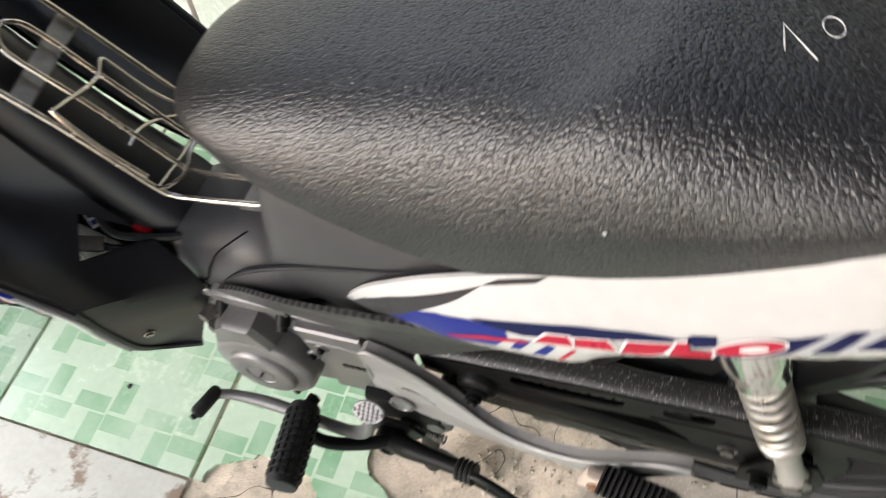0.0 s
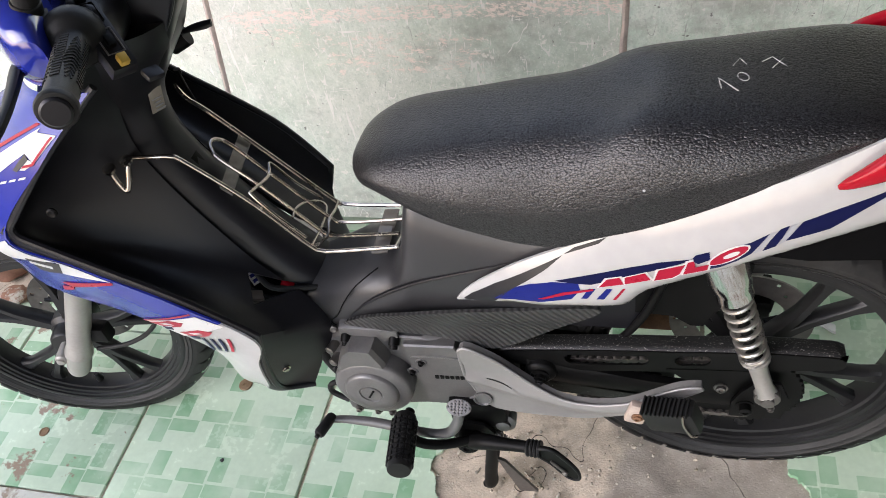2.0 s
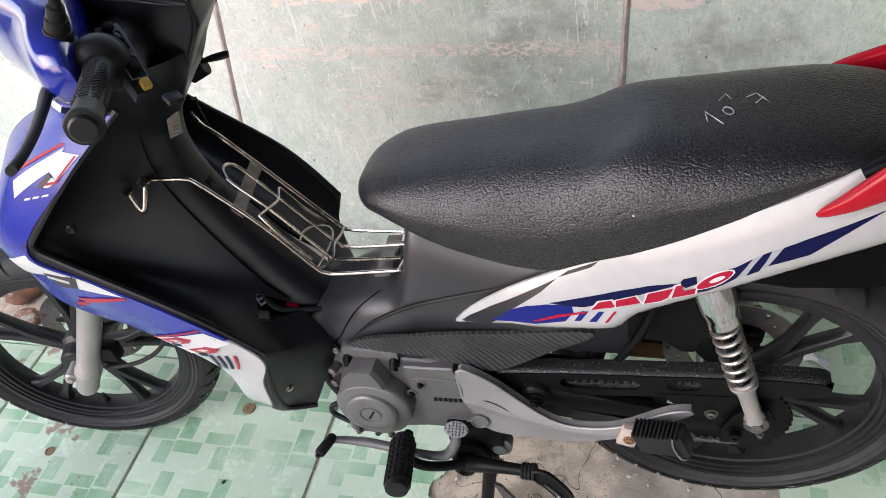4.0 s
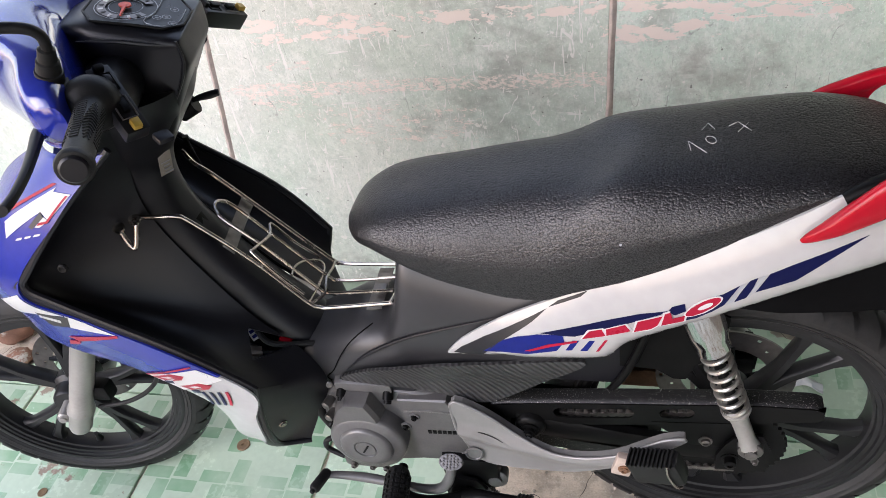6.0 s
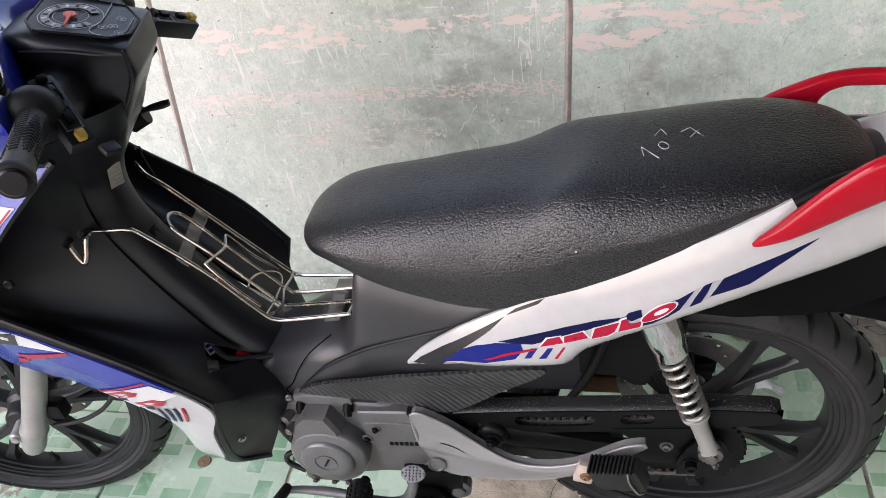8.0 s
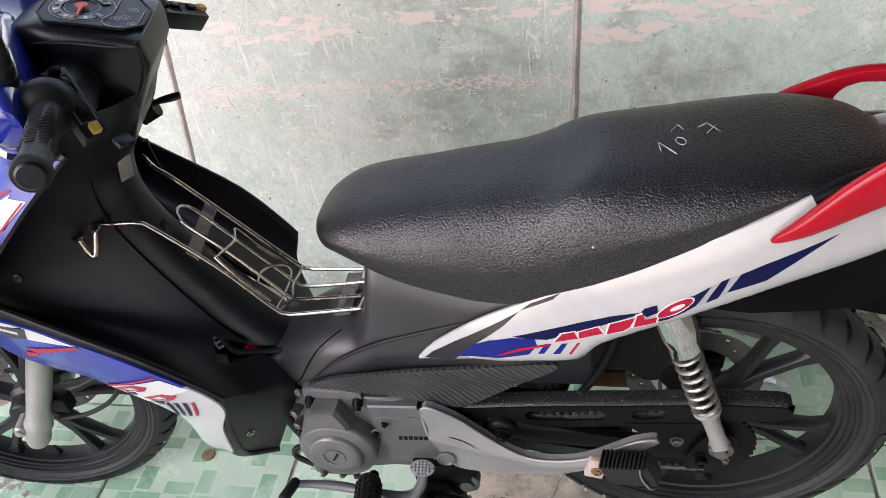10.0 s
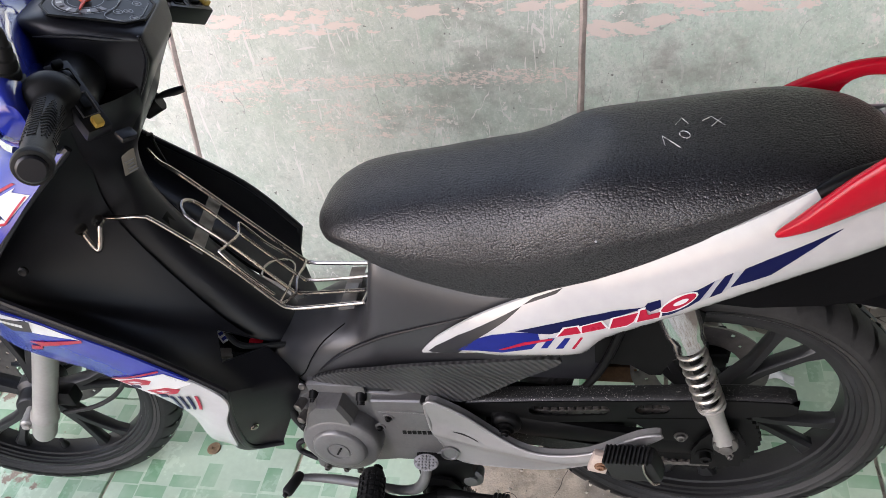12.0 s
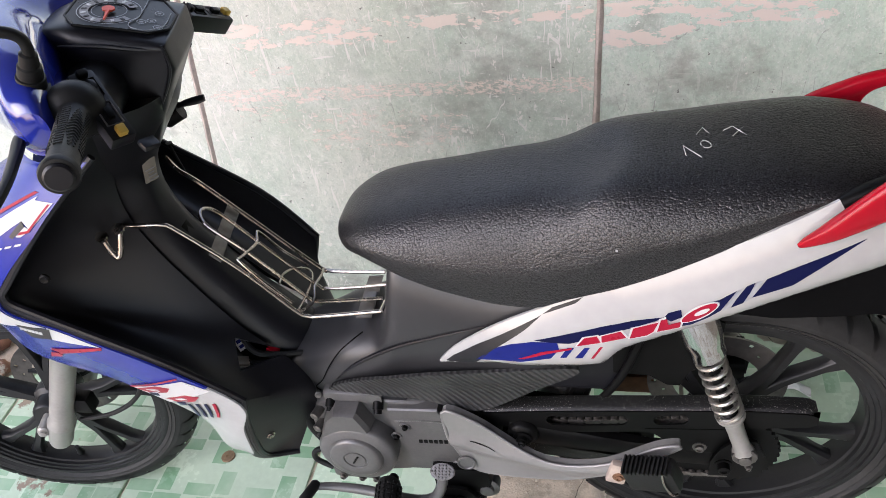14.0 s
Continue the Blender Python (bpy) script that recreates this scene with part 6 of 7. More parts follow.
for q in ([(-0.12, -0.05, 0.713), (-0.106, -0.05, 0.699), (-0.126, 0.07, 0.695), (-0.14, 0.07, 0.711)], [(0.075, -0.042, 0.58), (0.1, -0.042, 0.583), (0.09, 0.066, 0.567), (0.065, 0.066, 0.565)]):
    bm = bmesh.new()
    skin(bm, [[Vector(p) - Vector((0, 0, 0.0035)) for p in q], [Vector(p) - Vector((0, 0, 0.0055)) for p in q]])
    part("flat_bar", bm, BOLT, RACK)
bm = bmesh.new()
box(bm, (0.088, 0.0, 0.581), (0.02, 0.018, 0.006), bevel=0.001)
part("clamp", bm, BOLT, RACK)
# bag hook
bm = bmesh.new()
tube(bm, [(-0.2395, -0.095, 0.78), (-0.235, -0.098, 0.764), (-0.229, -0.1, 0.75), (-0.224, -0.1, 0.748), (-0.22, -0.096, 0.757), (-0.2165, -0.089, 0.774), (-0.216, -0.084, 0.783), (-0.222, -0.076, 0.788)], 0.0042, 10)
HOOK = part("bag_hook", bm, STEEL, bike, "worn chrome bag hook")
bm = bmesh.new()
lathe(bm, [(0.003, -0.003), (0.009, -0.003), (0.009, 0.002), (0.004, 0.004), (0.001, 0.004)], (-0.24, -0.0945, 0.781), (0.1, -0.25, 1), 16)
part("knob", bm, STEEL, HOOK)
bm = bmesh.new()
lathe(bm, [(0.003, -0.003), (0.009, -0.003), (0.009, 0.002), (0.004, 0.004), (0.001, 0.004)], (-0.218, -0.082, 0.786), (0.1, -0.25, 1), 16)
part("knob", bm, STEEL, HOOK)
bm = bmesh.new()
tube(bm, [(-0.245, 0.145, 0.715), (-0.25, 0.146, 0.745), (-0.252, 0.146, 0.77)], 0.003, 8)
tube(bm, [(-0.252, 0.146, 0.768), (-0.252, 0.146, 0.776)], 0.0055, 8)
part("rack_bolt", bm, FRAME, bike)

# column: label, key, seam marks
bm = bmesh.new()
box(bm, (-0.176, -0.019, 0.84), (0.001, 0.021, 0.038), Matrix.Rotation(radians(14), 4, "Y") @ Matrix.Rotation(radians(-28), 4, "Z"), bevel=0.0003)
LABEL = part("paper_label", bm, PAPER, bike, "worn beige paper sticker")
bm = bmesh.new()
for k in range(6):
    box(bm, Vector((-0.1748, -0.0193, 0.8265 + 0.0054 * k)), (0.001, 0.015 - 0.003 * (k % 3), 0.0014), Matrix.Rotation(radians(14), 4, "Y") @ Matrix.Rotation(radians(-28), 4, "Z"))
part("printed_bars", bm, DECAL_GREY, LABEL)
bm = bmesh.new()
tube(bm, [(0.06, 0.03, 0.885), (0.085, 0.033, 0.895)], 0.014, 16)
LOCK = part("ignition_lock", headed(bm), FRAME, bike)
bm = bmesh.new()
tube(bm, [(0.08, 0.033, 0.9), (0.095, 0.034, 0.903), (0.112, 0.034, 0.905), (0.124, 0.034, 0.907)], [0.003, 0.005, 0.006, 0.005], 10, 4, 0.4)
part("key", headed(bm), BLACK, LOCK)
# speedometer
top_at = curve([(r[0], r[3]) for r in hood_rows])


def dial_z(x):
    return top_at(x) + 0.0035


def flat_on_hood(pts, mat, name, parent, lift=0.0, label=""):
    bm = bmesh.new()
    f = [(x, y, dial_z(x) + lift) for x, y in pts]
    skin(bm, [f, [(x, y, z - 0.002) for x, y, z in f]])
    return part(name, headed(bm), mat, parent, label)


GLASS = material("dark_gauge_face", (0.012, 0.012, 0.013), 0.3, vary=0.2, scale=30, spec=0.2)
METER = flat_on_hood([(0.036, -0.046), (0.085, -0.0475), (0.118, -0.046), (0.135, -0.028), (0.136, 0.015), (0.115, 0.042), (0.06, 0.05), (0.018, 0.046), (0.018, -0.02)], GLASS, "speedometer", bike, 0.0, "dark speedometer with orange-red needle")
frame_pts = [(0.0345, -0.048), (0.085, -0.0495), (0.12, -0.048), (0.137, -0.029), (0.138, 0.016), (0.117, 0.044), (0.06, 0.052), (0.016, 0.048), (0.016, -0.02)]
bm = bmesh.new()
tube(bm, [(x, y, dial_z(x)) for x, y in frame_pts + frame_pts[:1]], 0.0018, 8, 1)
part("bezel", headed(bm), FRAME, METER)


def ring_on_hood(cx, cy, r0, r1, mat, name, a0=0, a1=360, lift=0.0008):
    bm = bmesh.new()
    n = 40
    rows = [[(cx + r * math.cos(radians(a0 + (a1 - a0) * k / n)), cy + r * math.sin(radians(a0 + (a1 - a0) * k / n))) for k in range(n + 1)] for r in (r0, r1)]
    skin(bm, [[(x, y, dial_z(x) + lift) for x, y in row] for row in rows], closed=False)
    return part(name, headed(bm), mat, METER)


NEEDLE = material("orange_needle", (0.62, 0.07, 0.03), 0.4, vary=0.05)
ring_on_hood(0.064, -0.003, 0.024, 0.034, DIAL, "dial_scale", 30, 330)
ring_on_hood(0.064, -0.003, 0.0365, 0.0375, DECAL_GREY, "dial_ring")
ring_on_hood(0.064, -0.003, 0.02, 0.0206, DECAL_GREY, "dial_ring")
for k in range(13):
    a = radians(45 + 22.5 * k)
    flat_on_hood([(0.064 + r * math.cos(a + e), -0.003 + r * math.sin(a + e)) for r, e in ((0.0265, -0.07), (0.0325, -0.055), (0.0325, 0.055), (0.0265, 0.07))], DECAL_WHITE if k % 2 else INK, "tick", METER, 0.0014)
flat_on_hood([(0.064 + 0.0075 * math.cos(a), -0.003 + 0.0075 * math.sin(a)) for a in (2 * math.pi * k / 20 for k in range(20))], NEEDLE, "needle_hub", METER, 0.004)
flat_on_hood([(0.0625, -0.004), (0.0665, -0.034), (0.068, -0.034), (0.067, -0.003)], NEEDLE, "needle", METER, 0.0045)
for x, y in ((0.106, -0.023), (0.116, -0.017), (0.126, -0.031), (0.12, 0.006)):
    ring_on_hood(x, y, 0.0046, 0.0054, DECAL_GREY, "warning_light")
    ring_on_hood(x, y, 0.0, 0.0022, DIAL, "warning_light", lift=0.0006)
bm = bmesh.new()
tube(bm, [(x, y, dial_z(x) + 0.001) for x, y in ((0.1, 0.044), (0.101, -0.01), (0.094, -0.032), (0.1, -0.043), (0.116, -0.0435), (0.131, -0.026), (0.132, 0.012))], 0.0006, 6, 4)
part("dial_border", headed(bm), DECAL_GREY, METER)

# switches
def switch_box(m, length, deep):
    """A black strip with a framed rocker, a slider and an amber button. m: its pose, length along y."""
    bm = bmesh.new()
    box(bm, (0, 0, -deep / 2), (0.03, length, deep + 0.008), bevel=0.003)
    bmesh.ops.transform(bm, matrix=m, verts=bm.verts)
    sw = part("switch_box", bm, BLACK, bike, "black handlebar switch box")
    e = length / 2
    for y0, y1 in ((-0.002, 0.6 * e), (-0.75 * e, -0.012)):
        bm = bmesh.new()
        tube(bm, [(-0.0095, y0, 0.0045), (0.0095, y0, 0.0045), (0.0095, y1, 0.0045), (-0.0095, y1, 0.0045), (-0.0095, y0, 0.0045)], 0.0011, 6, 1)
        bmesh.ops.transform(bm, matrix=m, verts=bm.verts)
        part("switch_frame", bm, DIAL if y0 > -0.01 else FRAME, sw)
    for y, size, mat in ((0.3 * e, (0.009, 0.014, 0.008), FRAME), (0.82 * e, (0.011, 0.013, 0.011), YELLOW), (-0.45 * e, (0.008, 0.016, 0.006), FRAME), (-0.9 * e, (0.012, 0.008, 0.01), FRAME)):
        bm = bmesh.new()
        box(bm, (0, y, 0.006), size, bevel=0.002)
        bmesh.ops.transform(bm, matrix=m, verts=bm.verts)
        part("switch", bm, mat, sw)


top, foot = Vector((-0.137, -0.108, 1.04)), Vector((-0.079, -0.156, 0.983))
along = (foot - top).normalized()
face = Vector((0.72, -0.3, 0.6))
face = (face - along * face.dot(along)).normalized()
switch_box(Matrix.Translation((top + foot) / 2) @ Matrix((along.cross(face), along, face)).transposed().to_4x4(), 0.096, 0.012)
switch_box(HEAD @ Matrix.Translation((0.13, 0.147, 0.98)) @ Matrix.Rotation(radians(-27), 4, "Z") @ Matrix.Rotation(radians(-30), 4, "X") @ Matrix.Rotation(radians(34), 4, "Y"), 0.085, 0.02)
bm = bmesh.new()
box(bm, (-0.075, -0.125, 0.955), (0.018, 0.022, 0.009), Matrix.Rotation(radians(25), 4, "Y") @ Matrix.Rotation(radians(-30), 4, "Z"), bevel=0.004)
part("horn_button", bm, BLACK, bike)
# front brake hose and mounts on the fork
bm = bmesh.new()
tube(bm, [(-0.29, -0.09, 0.56), (-0.362, -0.06, 0.404), (-0.396, -0.06, 0.358), (-0.44, -0.06, 0.325), (-0.483, -0.06, 0.304), (-0.542, -0.06, 0.287)], 0.0045, 10)
part("brake_hose", bm, RUBBER, bike)
bm = bmesh.new()
box(bm, (-0.53, -0.045, 0.325), (0.05, 0.03, 0.04), bevel=0.008)
part("hose_clamp", bm, FRAME, bike)
# levers and mirrors
for s in (-1, 1):
    bm = bmesh.new()
    tube(bm, [(0.0, 0.135 * s, 1.002), (-0.012, 0.153 * s, 1.0), (-0.015, 0.18 * s, 1.0), (-0.007, 0.219 * s, 0.999), (0.001, 0.262 * s, 0.998), (0.004, 0.301 * s, 0.997), (0.002, 0.328 * s, 0.997)], [0.015, 0.015, 0.013, 0.011, 0.01, 0.0095, 0.0095], 14, 5, 0.6)
    part("brake_lever", headed(bm), RUBBER, bike, "black handlebar lever")
    bm = bmesh.new()
    foot, tip = Vector((0.012, 0.155 * s, 1.045)), Vector((0.034, 0.162 * s, 1.094))
    lathe(bm, [(0.02, 0.0), (0.02, 0.006), (0.0168, 0.008), (0.0155, 0.02), (0.0138, 0.021), (0.0128, 0.034), (0.0108, 0.036), (0.0095, 0.05), (0.006, 0.053)], foot, tip - foot, 24)
    MIR = part("mirror", headed(bm), RUBBER, bike, "black handlebar mirror")
    bm = bmesh.new()
    tube(bm, [(0.034, 0.162 * s, 1.09), (0.036, 0.166 * s, 1.11), (0.02, 0.174 * s, 1.124), (-0.03, 0.184 * s, 1.134)], 0.0065, 10)
    part("stem", headed(bm), RUBBER, MIR)
    bm = bmesh.new()
    rings = []
    for y, k in ((-0.02, 0.3), (-0.018, 0.7), (-0.008, 0.95), (0.004, 1.0), (0.008, 0.97)):
        rings.append([(-0.062 + 0.065 * k * math.copysign(abs(math.cos(a)) ** 0.7, math.cos(a)), s * (0.195 - y), 1.145 + 0.042 * k * math.copysign(abs(math.sin(a)) ** 0.7, math.sin(a))) for a in (2 * math.pi * q / 28 for q in range(28))])
    skin(bm, rings)
    part("mirror_shell", headed(bm), BLACK, MIR)
    bm = bmesh.new()
    skin(bm, [[(-0.062 + 0.06 * math.copysign(abs(math.cos(a)) ** 0.7, math.cos(a)), s * (0.195 - y), 1.145 + 0.038 * math.copysign(abs(math.sin(a)) ** 0.7, math.sin(a))) for a in (2 * math.pi * q / 28 for q in range(28))] for y in (0.0081, 0.0095)])
    part("mirror_glass", headed(bm), CHROME, MIR)

# decals on the fairing, both as strips along its surface
def fairing_decal(corners, mat, lift=0.0012):
    """corners: (place along the edge, share of the way down from it)."""
    bm = bmesh.new()
    n = 8
    (a, b, c, d) = corners
    rows = []
    for i in range(n + 1):
        row = []
        for j in range(n + 1):
            u, v = i / n, j / n
            q = [(a[k] * (1 - u) + b[k] * u) * (1 - v) + (d[k] * (1 - u) + c[k] * u) * v for k in (0, 1)]
            lo = min(int(q[0]), len(edge) - 2)
            f = q[0] - lo
            row.append(cowl_point(lo, q[1]) * (1 - f) + cowl_point(lo + 1, q[1]) * f + np.array((-0.25, -0.95, 0.1)) * lift)
        rows.append(row)
    skin(bm, rows, closed=False)
    got = bmesh.ops.extrude_face_region(bm, geom=bm.faces[:])["geom"]
    for v in (g for g in got if isinstance(g, bmesh.types.BMVert)):
        v.co += Vector((0.0001, 0.0005, 0))
    return part("decal", bm, mat, bike)


fairing_decal([(5.3, 0.02), (8.2, 0.05), (7.2, 0.16), (5.0, 0.18)], DECAL_WHITE)
fairing_decal([(4.5, 0.18), (7.2, 0.16), (10.3, 0.33), (8.9, 0.44)], DECAL_WHITE)
fairing_decal([(7.2, 0.16), (7.8, 0.11), (9.1, 0.14), (8.9, 0.18)], INK, 0.0018)
fairing_decal([(7.8, 0.11), (8.2, 0.05), (8.9, 0.09), (8.9, 0.13)], DECAL_WHITE)
fairing_decal([(5.4, 0.035), (8.3, 0.05), (8.3, 0.07), (5.4, 0.055)], PINK, 0.0018)
fairing_decal([(8.1, 0.045), (8.4, 0.05), (8.7, 0.12), (8.4, 0.12)], PINK, 0.0018)
fairing_decal([(4.1, 0.2), (8.4, 0.48), (8.2, 0.51), (4.0, 0.24)], PINK)
for k in range(3):
    x, u = 9.5 + 0.24 * k, 0.05 + 0.065 * k
    fairing_decal([(x, u), (x + 0.22, u), (x + 0.36, u + 0.045), (x + 0.14, u + 0.045)], DECAL_WHITE)
fairing_decal([(16.4, 0.03), (22, 0.03), (20.5, 0.2), (18.6, 0.8)], DECAL_WHITE)
fairing_decal([(22, 0.02), (26.9, 0.03), (23.9, 0.26), (22.4, 0.06)], DECAL_WHITE)
fairing_decal([(20.2, 0.17), (22.4, 0.03), (23.9, 0.25), (22.8, 0.38)], INK, 0.0018)
for k in range(6):
    x, u = 20.75 + 0.3 * k, 0.2 - 0.008 * k
    fairing_decal([(x, u), (x + 0.22, u - 0.012), (x + 0.62, u + 0.045), (x + 0.4, u + 0.055)], DECAL_WHITE, 0.0024)
fairing_decal([(24.9, 0.5), (27, 0.02), (27.3, 0.06), (26.0, 0.5)], PINK, 0.0016)
fairing_decal([(25.4, 0.6), (26.0, 0.5), (26.4, 0.6), (26.0, 0.75)], PINK, 0.0016)
fairing_decal([(32.9, 0.97), (33.6, 0.05), (33.8, 0.07), (33.15, 0.98)], PINK, 0.0022)
fairing_decal([(34.2, 0.08), (36.5, 0.02), (36.5, 0.985), (33.2, 0.985)], DECAL_WHITE, 0.0013)
for x, u in ((33.55, 0.97), (35.75, 0.86)):
    # bold slanting shapes in red with a pale slit and navy shade
    fairing_decal([(x, u), (x + 0.2, u - 0.42), (x + 1.0, u - 0.55), (x + 0.9, u - 0.08)], PINK, 0.002)
    fairing_decal([(x + 0.9, u - 0.4), (x + 1.0, u - 0.56), (x + 1.4, u - 0.4), (x + 1.2, u - 0.2)], PINK, 0.002)
    fairing_decal([(x + 0.35, u - 0.15), (x + 0.45, u - 0.3), (x + 0.8, u - 0.36), (x + 0.75, u - 0.22)], DECAL_WHITE, 0.0026)
    fairing_decal([(x + 0.9, u - 0.04), (x + 1.25, u - 0.18), (x + 1.7, u - 0.1), (x + 1.4, u + 0.02)], NAVY, 0.0018)
for k in range(4):
    i0, u0 = 37.3 + 0.32 * k, 0.7 - 0.13 * k
    fairing_decal([(i0, u0), (i0 + 0.1, u0 - 0.045), (i0 + 2.6, u0 + 0.22), (i0 + 2.4, u0 + 0.27)], (NAVY, NAVY, NAVY, PINK)[k], 0.002)

# screws of the covers
for x, y, z in ((-0.011, -0.083, 0.435), (-0.117, -0.113, 0.346), (-0.268, -0.19, 0.79)):
    bm = bmesh.new()
    lathe(bm, [(0.007, -0.002), (0.007, 0.001), (0.005, 0.0025), (0.003, 0.002), (0.0005, 0.0015)], (x, y, z), (0.2, -1, 0.15), 14)
    part("cover_screw", bm, BOLT if x > -0.05 else FRAME, bike)
# seam between body cover and leg shield, and the crease above the carbon cover
bm = bmesh.new()
tube(bm, [(0.088, -0.06, 0.565), (0.072, -0.072, 0.558), (0.05, -0.08, 0.54), (0.025, -0.081, 0.505), (0.004, -0.079, 0.468), (-0.012, -0.077, 0.449), (-0.006, -0.078, 0.44)], 0.0011, 8)
part("seam", bm, GUARD, bike)
bm = bmesh.new()
tube(bm, [(0.03, -0.082, 0.475), (0.08, -0.087, 0.525), (0.15, -0.0925, 0.571), (0.22, -0.098, 0.603), (0.3, -0.1035, 0.636)], [0.0008, 0.003, 0.003, 0.0025, 0.0008], 8)
part("crease", bm, BLACK, bike)
# what shows through the gap in the leg shield: a sticker, a pale clip and cables
lie = Vector((0.41, -0.66, 0.63)).to_track_quat("Z", "Y").to_matrix().to_4x4() @ Matrix.Rotation(0.25, 4, "Z")
bm = bmesh.new()
box(bm, Vector((-0.121, -0.066, 0.54)), (0.018, 0.03, 0.002), lie, bevel=0.0005)
ST = part("sticker", bm, DECAL_WHITE, bike, "small white and blue sticker")
bm = bmesh.new()
for k in range(3):
    box(bm, Vector((-0.1205, -0.0665, 0.5412)) + lie.to_3x3() @ Vector((0.0, -0.009 + 0.009 * k, 0.0007)), (0.013, 0.0055, 0.0006), lie)
part("blue_bars", bm, BLUE_DECAL, ST)
bm = bmesh.new()
box(bm, (-0.114, -0.096, 0.526), (0.03, 0.02, 0.006), Matrix.Rotation(0.5, 4, "Z") @ Matrix.Rotation(0.5, 4, "Y"), bevel=0.002)
part("clip", bm, PAPER, bike, "dirty pale plastic clip")
bm = bmesh.new()
box(bm, (-0.125, -0.03, 0.485), (0.14, 0.1, 0.07), Matrix.Rotation(0.6, 4, "Y"), bevel=0.012)
part("wiring_box", bm, FRAME, bike)
for k, pts in enumerate((((-0.13, -0.05, 0.56), (-0.1, -0.075, 0.53), (-0.07, -0.07, 0.515), (-0.03, -0.05, 0.5)), ((-0.12, -0.09, 0.52), (-0.09, -0.09, 0.515), (-0.06, -0.075, 0.505)))):
    bm = bmesh.new()
    tube(bm, pts, 0.005, 8)
    part("cable", bm, RUBBER, bike)
bm = bmesh.new()
box(bm, (-0.078, -0.052, 0.508), (0.022, 0.02, 0.012), Matrix.Rotation(0.6, 4, "Y"), bevel=0.004)
part("red_connector", bm, RED, bike, "dull red connector")

# chalk figures on the seat
def chalk(points, r=0.0006):
    bm = bmesh.new()
    pts = []
    for (x0, y0), (x1, y1) in zip(points, points[1:]):
        n = max(2, int(math.hypot(x1 - x0, y1 - y0) / 0.004))
        for k in range(n):
            u = k / n
            pts.append((x0 + (x1 - x0) * u, y0 + (y1 - y0) * u))
    pts.append(points[-1])
    tube(bm, [(x, y, over_seat(x, y) + 0.0003) for x, y in pts], [r * random.uniform(0.25, 1.2) for _ in pts], 6, 1)
    return part("chalk_figure", bm, CHALK, SEAT, "figure chalked in white")


chalk([(0.544, -0.03), (0.541, -0.009), (0.561, -0.035)])
chalk([(0.567 + 0.0055 * math.cos(a) - 0.002 * math.sin(a), -0.01 + 0.0078 * math.sin(a)) for a in (2 * math.pi * k / 16 for k in range(17))])
chalk([(0.557, 0.012), (0.565, 0.026), (0.572, 0.012)], 0.0005)
chalk([(0.588, 0.016), (0.599, 0.024), (0.613, 0.003)], 0.0006)
chalk([(0.598, 0.003), (0.611, 0.021)], 0.0006)
bm = bmesh.new()
lathe(bm, [(0.0016, 0.0), (0.0014, 0.0004), (0.0004, 0.0005)], (0.466, -0.1285, 0.795), (0, -0.9, 0.4), 10)
part("pale_spot", bm, DECAL_GREY, SEAT)


# ---- small things on the floor ----
def grit():
    """Loose chips of mortar where the tiles are broken."""
    bm = bmesh.new()
    for _ in range(420):
        x, y = random.gauss(0.3, 0.14), random.gauss(-0.07, 0.08)
        if not spoilt(x, y):
            continue
        r = 0.0012 + 0.0045 * random.random() ** 3
        q = bmesh.ops.create_icosphere(bm, subdivisions=1, radius=r)
        turn = Euler([random.uniform(0, 6) for _ in range(3)]).to_matrix().to_4x4()
        squash = Matrix.Diagonal((random.uniform(0.7, 1.4), random.uniform(0.6, 1.1), random.uniform(0.5, 0.8), 1))
        bmesh.ops.transform(bm, matrix=Matrix.Translation((x, y, -0.005 + r * 0.4)) @ turn @ squash, verts=q["verts"])
    return tagged(part("mortar_grit", bm, GRIT, sharp=10), "loose pale chips of broken mortar on the floor", "rubble", kind="stuff")


GRIT = material("mortar_chips", (0.36, 0.32, 0.26), 0.9, vary=0.4, scale=60)
grit()


def stone(x, y, r, mat, label, squash=0.6, name="stone", z=0.0):
    bm = bmesh.new()
    bmesh.ops.create_icosphere(bm, subdivisions=3, radius=r)
    off = Vector((x * 31, y * 17, r * 90))
    for v in bm.verts:
        v.co *= 1 + 0.35 * noise.noise(v.co / r * 0.9 + off) + 0.12 * noise.noise(v.co / r * 3 + off)
        v.co.z *= squash
    low_z = min(v.co.z for v in bm.verts)
    bmesh.ops.translate(bm, vec=(x, y, z - low_z - 0.002), verts=bm.verts)
    return tagged(part(name, bm, mat), label, "stone", group="rubble by the wall")


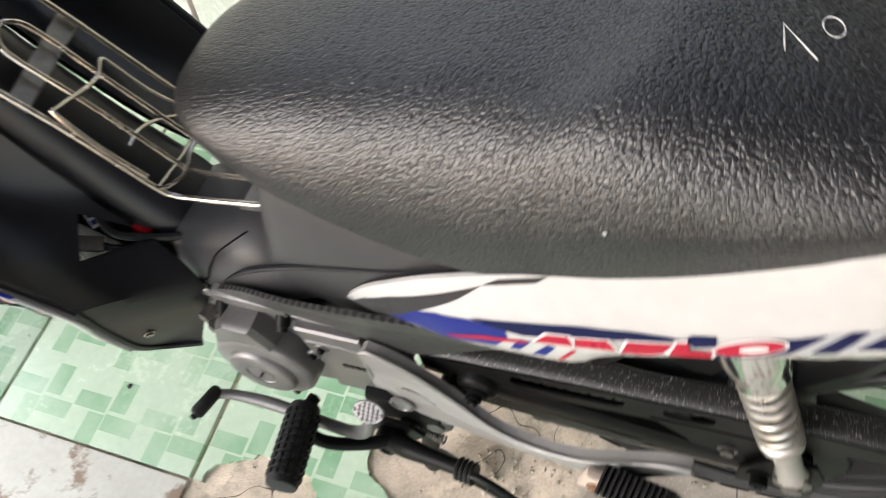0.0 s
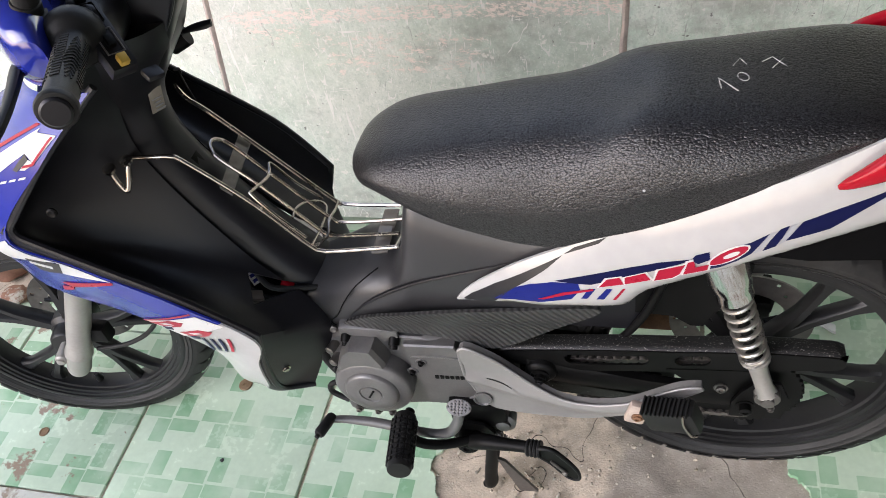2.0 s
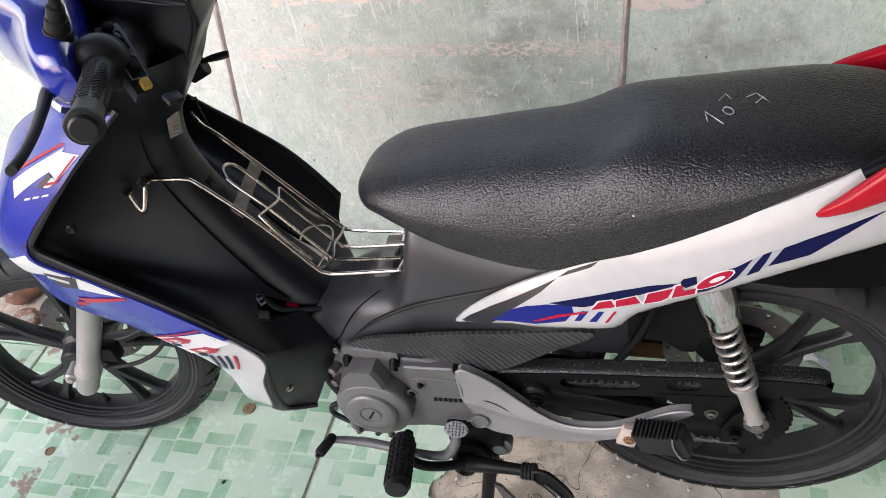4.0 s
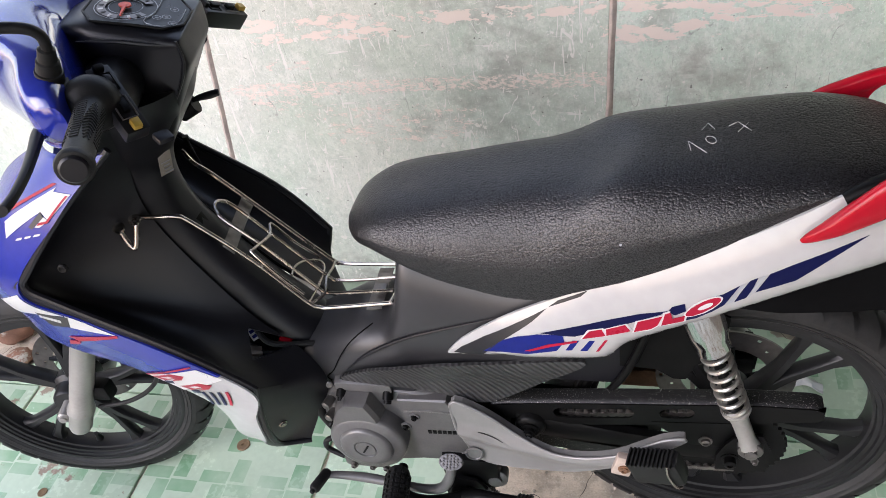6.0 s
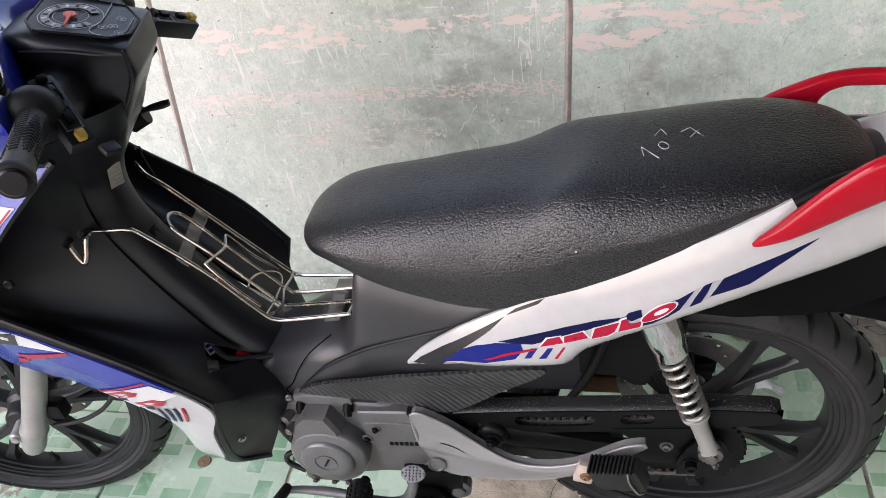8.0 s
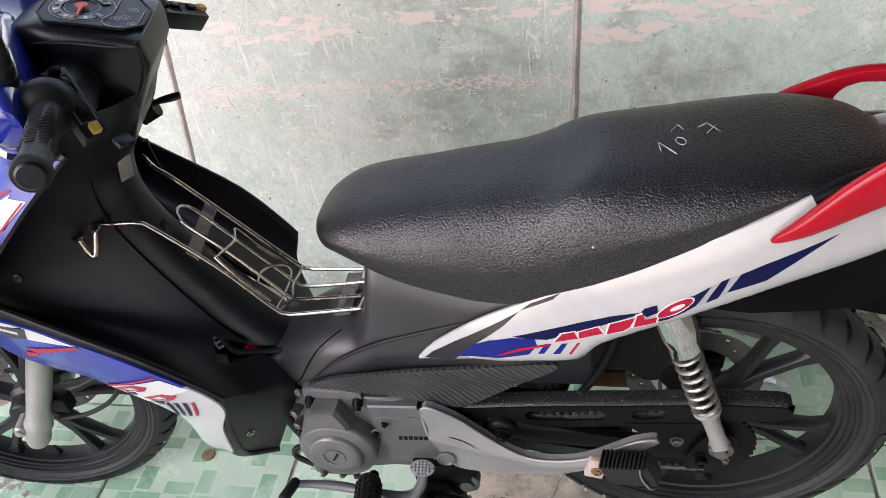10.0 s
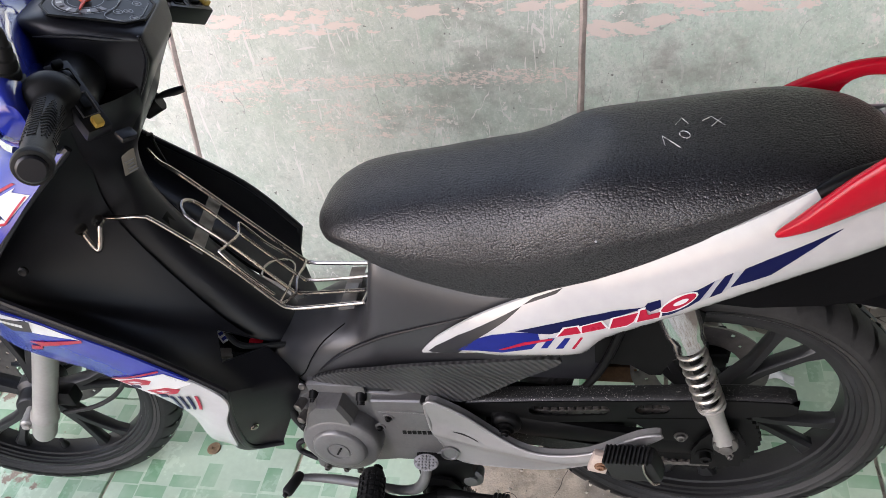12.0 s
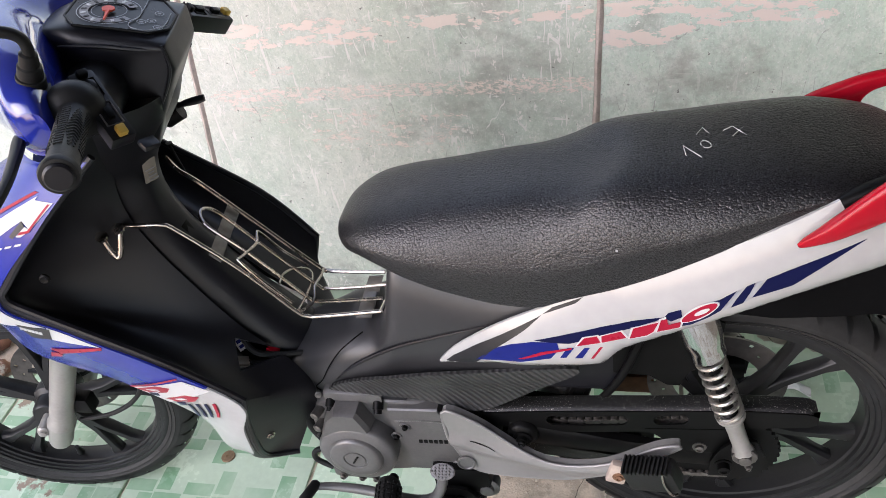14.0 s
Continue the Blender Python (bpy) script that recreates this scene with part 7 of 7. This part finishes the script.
BRICK = material("broken_brick", (0.22, 0.11, 0.07), 0.9, vary=0.35, scale=30, bump=0.8, bump_scale=120, wear=(0.4, 0.36, 0.3), wear_scale=18, wear_at=0.55)
GREY = material("grey_rubble", (0.33, 0.3, 0.26), 0.9, vary=0.3, scale=25, bump=0.9, bump_scale=140)
for x, y, r, mat in ((-1.19, 0.36, 0.055, BRICK), (-1.07, 0.42, 0.045, GREY), (-1.24, 0.5, 0.06, GREY), (-0.98, 0.5, 0.05, BRICK), (-1.12, 0.26, 0.035, BRICK)):
    stone(x, y, r, mat, "lump of broken brick and mortar by the wall", z=-0.006)
for k in range(16):
    x = 0.78 + 0.045 * k
    stone(x, 0.55 + random.uniform(-0.03, 0.015), random.uniform(0.022, 0.042), GREY, "grey lump of mortar at the wall's foot", 0.7, z=-0.006)
bm = bmesh.new()
lathe(bm, [(0.004, 0.0), (0.0045, 0.0025), (0.014, 0.003), (0.0155, 0.0015), (0.0155, 0.0), (0.004, 0.0)], (-0.383, 0.064, 0.0005), (0, 0, 1), 28)
tagged(part("washer", bm, BRONZE), "flat brownish washer lying on a green tile", "washer")
stone(-0.364, -0.12, 0.0045, INK, "tiny black pebble on a green tile", 0.6, "pebble")
bm = bmesh.new()
lathe(bm, [(0.008, 0.0), (0.0085, 0.0012), (0.011, 0.0012), (0.0115, 0.0), (0.008, 0.0)], (-0.812, -0.103, 0.0004), (0, 0, 1), 28)
tagged(part("ring", bm, BRONZE), "small brown metal ring stuck to a tile", "ring")
bm = bmesh.new()
rings = []
for k in range(9):
    u = k / 8
    rings.append([(0.79 + 0.06 * u, 0.33 + 0.012 * v + 0.01 * math.sin(5 * u), 0.006 + 0.014 * math.sin(3.1 * u) * (1 - abs(v)) + 0.004 * math.sin(7 * u + 3 * v)) for v in (-1, -0.5, 0, 0.5, 1)])
skin(bm, rings, closed=False)
got = bmesh.ops.extrude_face_region(bm, geom=bm.faces[:])["geom"]
for v in (g for g in got if isinstance(g, bmesh.types.BMVert)):
    v.co.z -= 0.002
tagged(part("plastic_scrap", bm, DECAL_WHITE), "crumpled white plastic scrap on the floor tiles", "litter")
